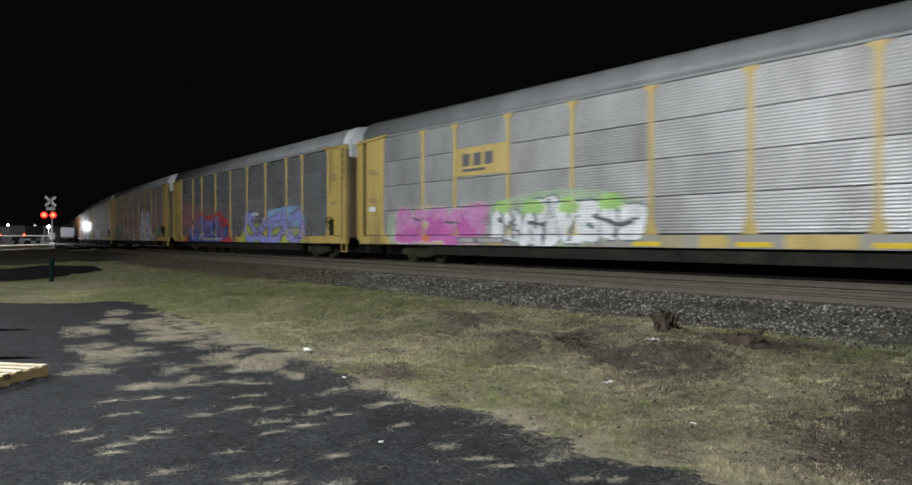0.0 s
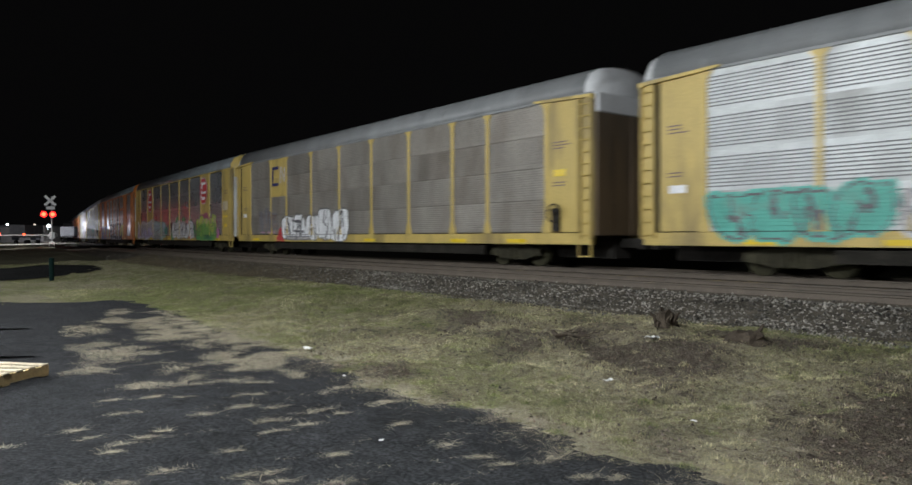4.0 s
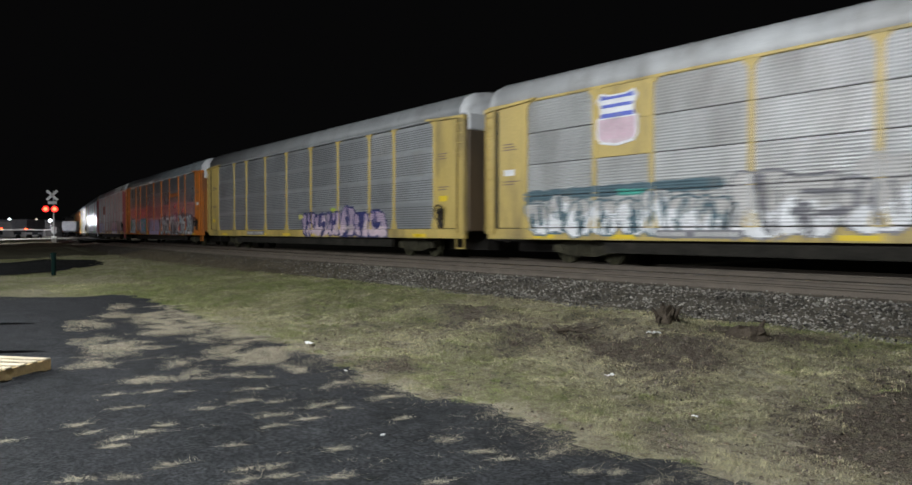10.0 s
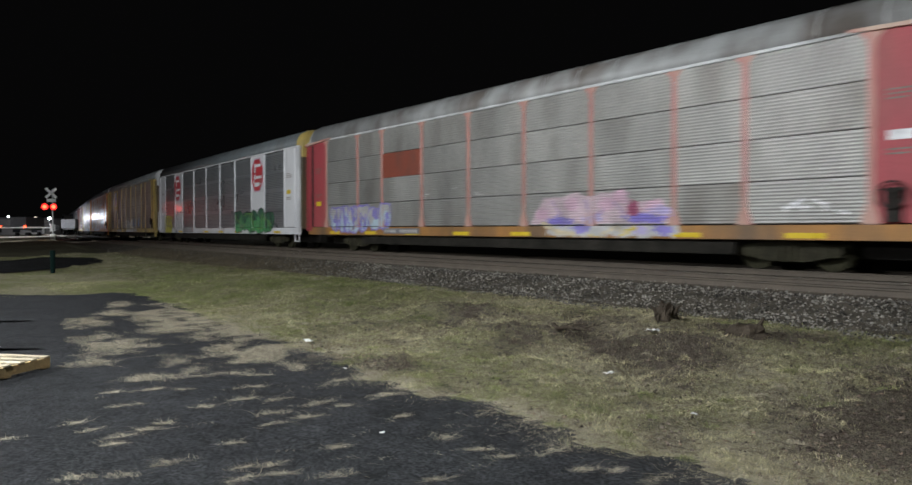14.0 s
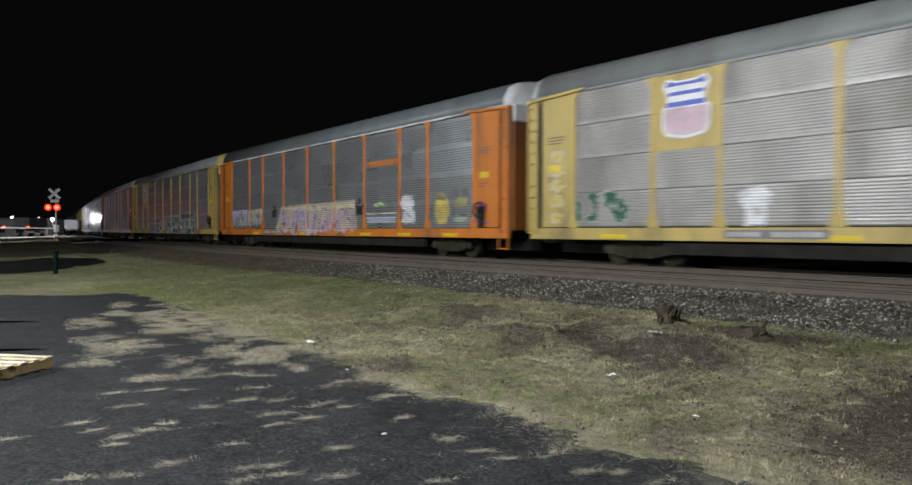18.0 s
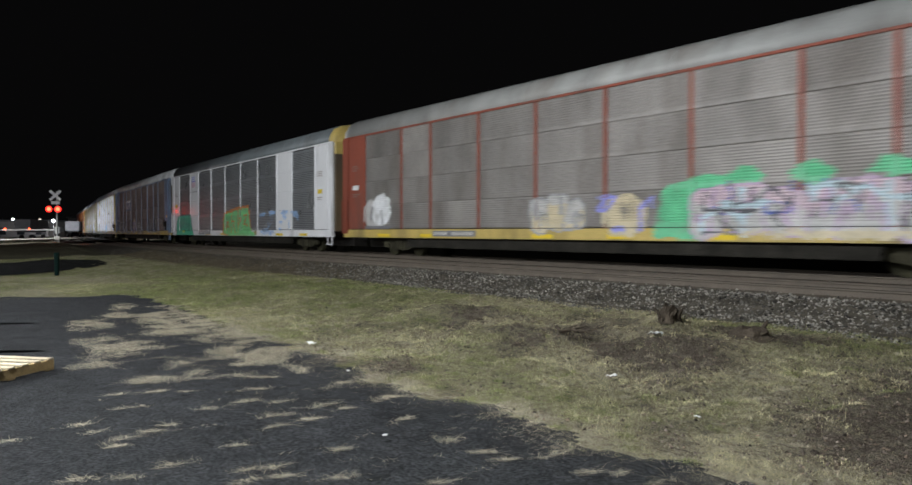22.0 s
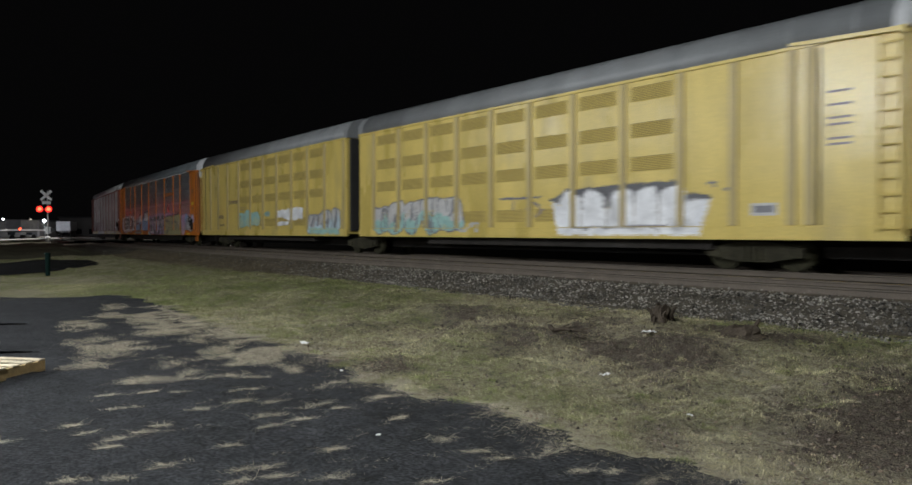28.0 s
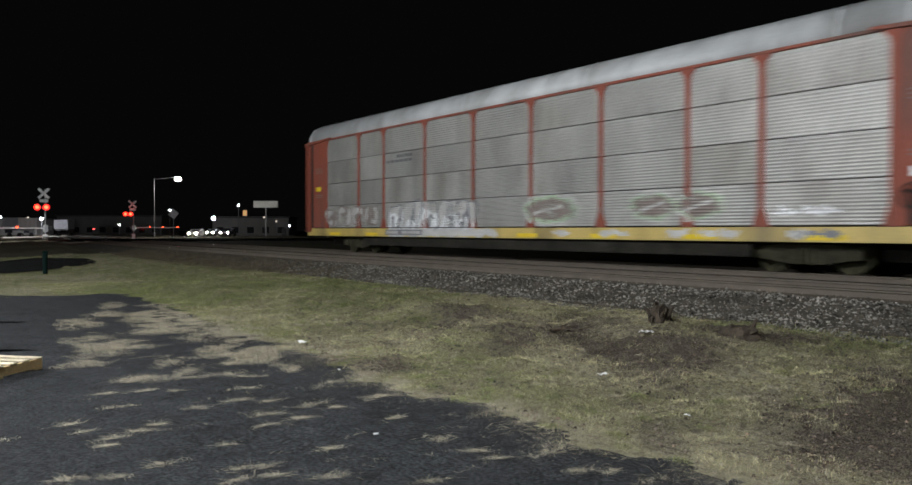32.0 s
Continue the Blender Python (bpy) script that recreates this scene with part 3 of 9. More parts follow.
kx, ky, kl, kc = (np.concatenate(v) for v in (kx, ky, kl, kc))
lot_ = green(kx, ky)
wd = 0.0013 * np.clip(np.hypot(kx, ky) / 7, 0.8, 2.2)
for sel, mat, nm, lab in ((kc < lot_ * 0.75, GREEN, "green_hummocks", "low cushions of green grass on the bank"), ((kc >= lot_ * 0.75) & (kc < 0.8), DRY, "dry_hummocks", "low cushions of dry straw grass on the bank"), ((kc >= lot_ * 0.75) & (kc >= 0.8), PALEGRASS, "pale_hummocks", "low cushions of bleached grass on the bank")):
    vs, fs = blades(kx[sel], ky[sel], kl[sel], rng, 1.4, wd[sel], low=0.3)
    tagged(new(nm, mesh_of(nm, vs, fs, mat)), lab, "grass", kind="stuff")


# brown weeds along the foot of the ballast, thick and tall further down the line
k = 80000
wx, wv = -2.0 - 44 * rng.rand(k) ** 0.8, rng.normal(10.75, 0.62, k)
keep = (wv > 9.5) & (wv < 12.3) & (rng.rand(k) < np.clip(0.10 + 0.95 * ramp(-wx, 12, 26) + 0.35 * hill(wx, wv, 2.6, 81) - 0.35 * ramp(wv, 10.4, 11.4) * (1 - ramp(-wx, 15, 24)), 0, 1))
wx, wv = wx[keep], wv[keep]
wy = wv - SIDE + np.interp(-wx, -_x, _y, left=SIDE)
wl = rng.uniform(0.03, 0.085, len(wx)) * (1 + 2.2 * (rng.rand(len(wx)) < 0.06) * ramp(hill(wx, wv, 1.3, 82), 0.0, 0.4))
vs, fs = blades(wx, wy, wl, rng, 1.3, 0.0015 * np.clip(np.hypot(wx, wy) / 7, 0.8, 2.4), low=0.2)
tagged(new("brown_weeds", mesh_of("brown_weeds", vs, fs, WEED)), "dead brown weeds along the foot of the ballast", "weeds", kind="stuff")


# fallen leaves and crumbs of earth on the bare patches
def chips(n, rng, flat, lo, hi):
    x, y = rng.uniform(-14, 1.5, n), rng.uniform(4.3, 10.6, n)
    keep = bank(x, y) & (rng.rand(n) < np.clip(bare(x, y) + 0.25, 0.06, 1))
    x, y = x[keep], y[keep]
    n = len(x)
    s, a = rng.uniform(lo, hi, n), rng.uniform(0, 6.28, n)
    z = height(x, y) + s * (0.25 if flat else 0.1)
    base = np.array([(1, 0, 0), (-1, 0, 0), (0, 0.7, 0), (0, -0.7, 0), (0, 0, 0.3 if flat else 0.7), (0, 0, -0.1 if flat else -0.6)], float)
    tri = np.array([(0, 2, 4), (2, 1, 4), (1, 3, 4), (3, 0, 4), (2, 0, 5), (1, 2, 5), (3, 1, 5), (0, 3, 5)])
    V = base[None] * rng.uniform(0.6, 1.3, (n, 6, 1)) * s[:, None, None] + rng.uniform(-0.2, 0.2, (n, 6, 3)) * s[:, None, None]
    ca, sa = np.cos(a)[:, None], np.sin(a)[:, None]
    V = np.stack([V[..., 0] * ca - V[..., 1] * sa, V[..., 0] * sa + V[..., 1] * ca, V[..., 2]], -1) + np.stack([x, y, z], -1)[:, None, :]
    F = tri[None] + (np.arange(n) * 6)[:, None, None]
    return V.reshape(-1, 3).tolist(), F.reshape(-1, 3).tolist()


LEAF = shader("fallen_leaf", (0.17, 0.125, 0.09), 0.85, vary=0.2, scale=3, grain=20, island=0.8, spec=0.2)
CLOD = shader("earth_crumb", (0.105, 0.086, 0.07), 0.95, vary=0.3, scale=5, grain=40, island=0.6, spec=0.1)
vs, fs = chips(12000, rng, True, 0.006, 0.024)
tagged(new("fallen_leaves", mesh_of("fallen_leaves", vs, fs, LEAF)), "brown fallen leaves scattered on bare earth", "leaves", kind="stuff")
vs, fs = chips(14000, rng, False, 0.005, 0.026)
tagged(new("earth_crumbs", mesh_of("earth_crumbs", vs, fs, CLOD)), "dark crumbs of earth on the bank", "soil", kind="stuff")


# ---- the train ----
def paint(name, colour, rough=0.45, dirt=(0.07, 0.06, 0.05), amount=0.3, vary=0.14):
    return shader(name, colour, rough, vary=vary, scale=1.1, grain=24, dirt=dirt, dirt_amount=amount, streak=0.35)


YELLOW = paint("yellow_paint", (0.53, 0.395, 0.12), amount=0.36)
YELLOW2 = shader("autorack_yellow", (0.62, 0.48, 0.135), 0.29, vary=0.14, scale=1.1, grain=24, dirt=(0.30, 0.25, 0.14), dirt_amount=0.16, streak=0.35, warp=0.012)
SLOTY = shader("shaded_louvre_slot", (0.27, 0.205, 0.075), 0.7, vary=0.2)
ORANGE = paint("orange_paint", (0.60, 0.185, 0.022), 0.5)
RED = paint("oxide_red_paint", (0.25, 0.058, 0.032), 0.7, amount=0.42)
MAROON = paint("maroon_paint", (0.40, 0.062, 0.075), 0.6, (0.30, 0.09, 0.08), 0.4)
PINK = paint("faded_pink_paint", (0.50, 0.23, 0.20), 0.6, (0.56, 0.47, 0.36), 0.6)
WHITE = paint("white_paint", (0.82, 0.82, 0.84), 0.16, amount=0.06, vary=0.06)
BLUE = paint("blue_paint", (0.20, 0.275, 0.41), 0.5, amount=0.4)
GALV = shader("galvanised_panel", (0.445, 0.465, 0.485), 0.30, metal=0.72, vary=0.16, scale=0.9, grain=18, dirt=(0.30, 0.29, 0.27), dirt_amount=0.22, streak=0.5, rand=0.10, warp=0.016)
GALV2 = shader("weathered_panel", (0.50, 0.51, 0.51), 0.45, metal=0.7, vary=0.16, scale=0.8, grain=18, dirt=(0.22, 0.20, 0.175), dirt_amount=0.42, streak=0.4, rand=0.10, warp=0.012)
FADED = shader("faded_panel", (0.43, 0.425, 0.405), 0.48, metal=0.66, vary=0.18, scale=0.8, grain=18, dirt=(0.19, 0.17, 0.145), dirt_amount=0.45, streak=0.4, rand=0.10, warp=0.012)
CLOUDED = shader("clouded_panel", (0.40, 0.42, 0.42), 0.50, metal=0.6, vary=0.18, scale=0.8, grain=18, dirt=(0.20, 0.20, 0.185), dirt_amount=0.4, streak=0.5, rand=0.12, warp=0.014)
DULL = shader("grimy_panel", (0.345, 0.322, 0.29), 0.52, metal=0.58, vary=0.2, scale=0.8, grain=18, dirt=(0.15, 0.125, 0.10), dirt_amount=0.5, streak=0.4, rand=0.10, warp=0.01)
GALV3 = shader("dull_galvanised_panel", (0.42, 0.435, 0.45), 0.42, metal=0.68, vary=0.16, scale=0.9, grain=18, dirt=(0.28, 0.27, 0.25), dirt_amount=0.3, streak=0.5, rand=0.10, warp=0.016)
SOOT = shader("sooty_panel", (0.30, 0.28, 0.265), 0.52, metal=0.58, vary=0.22, scale=0.8, grain=18, dirt=(0.10, 0.085, 0.07), dirt_amount=0.5, streak=0.4, rand=0.14, warp=0.01)
ORANGE2 = paint("grimy_orange_sill", (0.40, 0.19, 0.05), 0.6, (0.10, 0.08, 0.06), 0.55)
ROOF = paint("grey_roof", (0.235, 0.245, 0.25), 0.5, (0.2, 0.2, 0.2), 0.25)
ROOF2 = paint("pale_roof", (0.55, 0.56, 0.57), 0.5, (0.25, 0.24, 0.23), 0.35)
ROOF3 = paint("dark_roof", (0.155, 0.175, 0.185), 0.45, (0.12, 0.12, 0.12), 0.2)
ROOF4 = paint("peeling_roof", (0.42, 0.43, 0.43), 0.5, (0.10, 0.07, 0.05), 0.55)
ROOF5 = paint("dingy_roof", (0.36, 0.36, 0.35), 0.5, (0.2, 0.18, 0.16), 0.4)
CAPW = paint("white_end_cap", (0.62, 0.63, 0.64), 0.5)
DARK = shader("black_underframe", (0.030, 0.027, 0.024), 0.85, vary=0.3, scale=2, grain=30, spec=0.15)
TRUCK = shader("dusty_bogie", (0.040, 0.037, 0.024), 0.85, vary=0.45, scale=3, grain=30, spec=0.15)
WHEEL = shader("worn_wheel", (0.036, 0.034, 0.020), 0.85, vary=0.4, scale=4, grain=30, spec=0.15)
ORANGEDOOR = paint("dark_orange_end_door", (0.30, 0.10, 0.018), 0.6, amount=0.4)
GRIMEDOOR = paint("grimy_end_door", (0.15, 0.105, 0.06), 0.6, amount=0.5)
REFLECT = shader("yellow_reflector", (0.75, 0.55, 0.03), 0.3, vary=0.05)
SLOT = shader("shaded_perforated_slot", (0.19, 0.195, 0.20), 0.7, metal=0.3, vary=0.2, scale=2, grain=40)
WORNSILL = paint("worn_grey_sill", (0.32, 0.31, 0.28), 0.55, (0.42, 0.31, 0.08), 0.3)
CHANNEL = shader("grimy_channel", (0.026, 0.024, 0.020), 0.85, vary=0.45, scale=1.5, grain=20, spec=0.1)
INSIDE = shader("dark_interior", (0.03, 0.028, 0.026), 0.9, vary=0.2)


def spray(name, colour):
    return shader("spray_" + name, colour, 0.5, vary=0.14, scale=2.0, grain=16, dirt=(0.25, 0.24, 0.22), dirt_amount=0.16)


SPRAY = {k: spray(k, c) for k, c in {
    "white": (0.80, 0.81, 0.83), "black": (0.025, 0.025, 0.028), "rose": (0.62, 0.36, 0.48), "blue": (0.10, 0.14, 0.55), "sky": (0.28, 0.50, 0.74),
    "violet": (0.26, 0.22, 0.60), "lilac": (0.48, 0.42, 0.66), "lime": (0.48, 0.58, 0.08), "green": (0.10, 0.36, 0.14), "mint": (0.14, 0.52, 0.28), "teal": (0.06, 0.38, 0.36),
    "red": (0.55, 0.05, 0.06), "orange": (0.66, 0.22, 0.05), "gold": (0.62, 0.50, 0.10), "grey": (0.36, 0.36, 0.38), "ash": (0.52, 0.51, 0.50), "brown": (0.17, 0.12, 0.10),
    "cream": (0.60, 0.52, 0.36), "deep": (0.05, 0.15, 0.09), "navy": (0.03, 0.035, 0.14), "olive": (0.34, 0.31, 0.14), "peri": (0.30, 0.31, 0.72), "smoke": (0.11, 0.11, 0.12), "sage": (0.42, 0.52, 0.38),
    "orchid": (0.62, 0.30, 0.55), "magenta": (0.56, 0.15, 0.44), "blush": (0.62, 0.49, 0.54), "spring": (0.40, 0.62, 0.22), "spring2": (0.20, 0.58, 0.24), "slate": (0.10, 0.16, 0.19), "cobalt": (0.085, 0.135, 0.42),
    "jade": (0.09, 0.40, 0.33), "dusk": (0.19, 0.19, 0.21), "azure": (0.32, 0.48, 0.74), "taupe": (0.25, 0.21, 0.19), "ice": (0.50, 0.62, 0.68), "seafoam": (0.32, 0.52, 0.48), "leaf": (0.17, 0.35, 0.09),
    "lemon": (0.60, 0.56, 0.12), "mauve": (0.48, 0.36, 0.50), "lavender": (0.53, 0.45, 0.66), "rosewood": (0.34, 0.10, 0.17), "orchid2": (0.60, 0.38, 0.58), "pinkpale": (0.64, 0.44, 0.54), "khaki": (0.44, 0.41, 0.21), "jademint": (0.09, 0.50, 0.32)}.items()}

LEN, ZS, ZP, ZT, ROWH = 27.3, 0.72, 1.08, 5.00, 0.98
POSTS = [1.9, 4.7, 6.65, 9.45, 12.25, 15.05, 17.85, 20.65, 22.6, 25.4]
PANEL_Y, RIB, FACE_Y, SILL_Y = -1.582, 0.012, -1.612, -1.600
WAVE = (0.0, -1.0, 0.0, 1.0)
RIBS = 12
ROOF_PROFILE = [(-1.60, 5.03), (-1.57, 5.33), (-1.38, 5.66), (-0.98, 5.86), (-0.4, 5.96), (0.0, 5.98), (0.4, 5.96), (0.98, 5.86), (1.38, 5.66), (1.57, 5.33), (1.60, 5.03)]
CACHE = {}
WHEEL_R = 0.42
PLATES = {}


def cached(key, make):
    if key not in CACHE:
        CACHE[key] = make()
    return CACHE[key]


def bm_mesh(name, bm, mat):
    me = bpy.data.meshes.new(name)
    bm.to_mesh(me)
    bm.free()
    me.materials.append(mat)
    return me


def profile(style):
    """Breakpoints (z, y) of one row of sheet: 'fine' ribs with a gap at the joint, or 'deep' grooves under a flat band."""
    if style == "fine":
        h = ROWH - 0.024
        return [(0.012 + h * i / (RIBS * 4), RIB * WAVE[i % 4]) for i in range(RIBS * 4 + 1)]
    if style == "soft":
        h = ROWH - 0.11
        return [(0.0, 0.0), (0.055, -0.003)] + [(0.11 + h * i / (RIBS * 4), RIB * 0.8 * WAVE[i % 4]) for i in range(RIBS * 4 + 1)]
    if style == "flat":
        return [(0.02 * i, 0.0) for i in range(50)]
    pts, z = [(0.0, 0.0), (0.09, 0.0)], 0.09
    deep = 0.009 if style == "shallow" else 0.018
    for k in range(9):
        pts += [(z + 0.007, deep), (z + 0.024, deep), (z + 0.031, 0.0), (z + 0.088, 0.0)]
        z += 0.088
    return pts + [(ROWH, 0.0)]


def panel_mesh(w, mat, style="fine", name="side_panel"):
    """A sheet w wide with horizontal ribs or grooves and folded edges; its middle height is the origin of its lean."""
    def make():
        vs, fs = [], []
        pts = profile(style)
        for z, y in pts:
            vs += [(-w / 2, y, z), (w / 2, y, z)]
        n = len(pts) - 1
        for i in range(n):
            fs.append((2 * i, 2 * i + 1, 2 * i + 3, 2 * i + 2))
        k = len(vs)
        h = pts[-1][0]
        vs += [(-w / 2, 0.05, pts[0][0]), (w / 2, 0.05, pts[0][0]), (-w / 2, 0.05, h), (w / 2, 0.05, h)]
        fs += [(k, k + 1, 1, 0), (2 * n, 2 * n + 1, k + 3, k + 2)]
        # recessed groove faces get a darker material that stands in for their shade
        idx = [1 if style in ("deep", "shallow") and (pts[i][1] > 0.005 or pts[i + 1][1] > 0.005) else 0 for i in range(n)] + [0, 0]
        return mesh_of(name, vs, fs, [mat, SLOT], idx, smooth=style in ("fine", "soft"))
    return cached(("panel", w, mat.name, style), make)


def louvre_mesh(w, h, n, mat):
    def make():
        vs, fs = [], []
        for i in range(n):
            z = h * i / n
            vs += [(-w / 2, -0.007, z), (w / 2, -0.007, z), (-w / 2, 0.004, z + h / n * 0.56), (w / 2, 0.004, z + h / n * 0.56), (-w / 2, 0.004, z + h / n), (w / 2, 0.004, z + h / n)]
            k = 6 * i
            fs += [(k, k + 1, k + 3, k + 2), (k + 2, k + 3, k + 5, k + 4)]
        # every second strip, set back, has its shade put in as darker yellow
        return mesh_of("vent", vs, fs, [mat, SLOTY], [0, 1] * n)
    return cached(("louvre", w, h, n), make)


def post_mesh(mat):
    """A hat-section post with a flared gusset at its top and a foot plate."""
    def make():
        bm = bmesh.new()
        box(bm, -0.075, 0.075, FACE_Y, -1.50, ZP - 0.02, ZT - 0.30, 0.008)
        vs = [(-0.075, ZT - 0.30), (0.075, ZT - 0.30), (0.10, ZT - 0.16), (0.22, ZT - 0.04), (0.22, ZT), (-0.22, ZT), (-0.22, ZT - 0.04), (-0.10, ZT - 0.16)]
        f = [bm.verts.new((x, FACE_Y - 0.002, z)) for x, z in vs]
        b = [bm.verts.new((x, -1.50, z)) for x, z in vs]
        bm.faces.new(f)
        for i in range(8):
            bm.faces.new((f[i], b[i], b[(i + 1) % 8], f[(i + 1) % 8]))
        g = [(-0.075, ZP + 0.40), (-0.17, ZP + 0.12), (-0.19, ZP - 0.02), (0.19, ZP - 0.02), (0.17, ZP + 0.12), (0.075, ZP + 0.40)]
        f = [bm.verts.new((x, FACE_Y - 0.004, z)) for x, z in g]
        b = [bm.verts.new((x, -1.50, z)) for x, z in g]
        bm.faces.new(f[::-1])
        for i in range(6):
            bm.faces.new((f[i], f[(i + 1) % 6], b[(i + 1) % 6], b[i]))
        return bm_mesh("post", bm, mat)
    return cached(("post", mat.name), make)


def slim_post_mesh(mat):
    def make():
        return bm_mesh("post", boxes((-0.06, 0.06, FACE_Y, -1.50, ZP - 0.02, ZT), bevel=0.008), mat)
    return cached(("slim", mat.name), make)


def wheelset_mesh():
    def make():
        bm = bmesh.new()
        for y in (-0.76, 0.76):
            tube(bm, (0, y - 0.065, 0), (0, y + 0.055, 0), 0.42, n=24)
            tube(bm, (0, y + (0.055 if y < 0 else -0.085), 0), (0, y + (0.085 if y < 0 else -0.055), 0), 0.445, n=28)
            tube(bm, (0, y + (-0.085 if y < 0 else 0.065), 0), (0, y + (-0.065 if y < 0 else 0.085), 0), 0.13, n=16)
        tube(bm, (0, -1.05, 0), (0, 1.05, 0), 0.075, n=12)
        return bm_mesh("wheelset", bm, WHEEL)
    return cached("wheelset", make)


def bogie_frame_mesh():
    def make():
        bm = bmesh.new()
        for y in (-1.05, 1.05):
            prof = [(-1.22, 0.34), (-1.22, 0.56), (-0.62, 0.66), (-0.35, 0.70), (0.35, 0.70), (0.62, 0.66), (1.22, 0.56), (1.22, 0.34), (0.95, 0.32), (0.45, 0.22), (-0.45, 0.22), (-0.95, 0.32)]
            a = [bm.verts.new((x, y - 0.07, z)) for x, z in prof]
            b = [bm.verts.new((x, y + 0.07, z)) for x, z in prof]
            bm.faces.new(a), bm.faces.new(b[::-1])
            for i in range(len(prof)):
                j = (i + 1) % len(prof)
                bm.faces.new((a[i], b[i], b[j], a[j]))
            for x in (-0.16, 0.0, 0.16):
                tube(bm, (x, y - 0.09 * (1 if y < 0 else -1), 0.26), (x, y - 0.09 * (1 if y < 0 else -1), 0.60), 0.06, n=10)
            for x in (-0.89, 0.89):
                tube(bm, (x, y - 0.11, 0.42), (x, y + 0.11, 0.42), 0.12, n=14)
        box(bm, -0.2, 0.2, -1.05, 1.05, 0.35, 0.72, 0.02)
        return bm_mesh("bogie_frame", bm, TRUCK)
    return cached("bogie", make)


def ladder_mesh(mat):
    def make():
        bm = bmesh.new()
        for x in (-0.2, 0.2):
            box(bm, x - 0.02, x + 0.02, FACE_Y - 0.07, FACE_Y - 0.03, 0.9, 4.95, 0.005)
        for i in range(12):
            z = 1.0 + i * 0.34
            tube(bm, (-0.2, FACE_Y - 0.06, z), (0.2, FACE_Y - 0.06, z), 0.014, n=6)
        return bm_mesh("ladder", bm, mat)
    return cached(("ladder", mat.name), make)


def short_ladder_mesh(mat):
    def make():
        bm = bmesh.new()
        for x in (-0.2, 0.2):
            box(bm, x - 0.02, x + 0.02, FACE_Y - 0.07, FACE_Y - 0.03, 0.9, 2.35, 0.005)
        for i in range(5):
            tube(bm, (-0.2, FACE_Y - 0.06, 1.0 + i * 0.3), (0.2, FACE_Y - 0.06, 1.0 + i * 0.3), 0.014, n=6)
        return bm_mesh("ladder", bm, mat)
    return cached(("short", mat.name), make)


def hood_mesh(mat):
    """The sloping hood over an end section, local to the left end."""
    def make():
        bm = bmesh.new()
        prof = [(0.0, 4.86), (0.0, 5.0), (2.35, 5.10), (2.35, 5.04), (1.95, 5.0), (0.2, 4.92)]
        f = [bm.verts.new((x, -1.70, z)) for x, z in prof]
        k = [bm.verts.new((x, -1.55, z)) for x, z in prof]
        bm.faces.new(f), bm.faces.new(k[::-1])
        for i in range(len(prof)):
            j = (i + 1) % len(prof)
            bm.faces.new((f[i], k[i], k[j], f[j]))
        bmesh.ops.recalc_face_normals(bm, faces=bm.faces)
        return bm_mesh("door_hood", bm, mat)
    return cached(("hood", mat.name), make)


def handbrake_mesh():
    def make():
        bm = bmesh.new()
        n = 20
        for i in range(n):
            a, c = 2 * math.pi * i / n, 2 * math.pi * (i + 1) / n
            tube(bm, (0.27 * math.cos(a), 0, 0.27 * math.sin(a)), (0.27 * math.cos(c), 0, 0.27 * math.sin(c)), 0.025, n=6)
        for a in (0.5, 2.6, 4.7):
            tube(bm, (0, 0.02, 0), (0.27 * math.cos(a), 0, 0.27 * math.sin(a)), 0.018, n=6)
        tube(bm, (0, -0.03, 0), (0, 0.12, 0), 0.07, n=10)
        box(bm, -0.16, 0.16, 0.08, 0.14, -0.55, 0.15, 0.01)
        return bm_mesh("handbrake", bm, DARK)
    return cached("handbrake", make)


def roof_mesh(mat, length):
    def make():
        bm = extrude_profile(ROOF_PROFILE, -length / 2 + 0.35, length / 2 - 0.35)
        for f in bm.faces:
            f.smooth = True
        return bm_mesh("roof", bm, mat)
    return cached(("roof", mat.name, length), make)


def seam_mesh(mat):
    def make():
        bm = bmesh.new()
        s = [(y * 1.006, z + 0.012) for y, z in ROOF_PROFILE]
        a = [bm.verts.new((-0.025, y, z)) for y, z in s]
        b = [bm.verts.new((0.025, y, z)) for y, z in s]
        for i in range(len(s) - 1):
            bm.faces.new((a[i], a[i + 1], b[i + 1], b[i]))
        return bm_mesh("roof_seam", bm, mat)
    return cached(("seam", mat.name), make)


def put_roof(car, mat, length):
    r = part("roof", roof_mesh(mat, length), None, car)
    n = int((length - 0.9) / 1.4)
    for k in range(n + 1):
        part("roof_seam", seam_mesh(mat), None, r, m=pose(-length / 2 + 0.45 + 1.4 * k, 0, 0))


def cap_mesh(mat):
    """The sloped roof end, from x = 0 to 0.35."""
    def make():
        bm = bmesh.new()
        rings = []
        for x, k, drop in ((0.0, 1.0, 0.0), (0.16, 0.985, 0.03), (0.28, 0.95, 0.10), (0.36, 0.90, 0.24)):
            rings.append([bm.verts.new((x, y * k, 5.03 + (z - 5.03) * (1 - drop * 1.6) - drop * 0.1)) for y, z in ROOF_PROFILE])
        for a, b in zip(rings, rings[1:]):
            for i in range(len(a) - 1):
                bm.faces.new((a[i], a[i + 1], b[i + 1], b[i]))
        bm.faces.new(rings[-1])
        for f in bm.faces:
            f.smooth = True
        return bm_mesh("roof_end", bm, mat)
    return cached(("cap", mat.name), make)


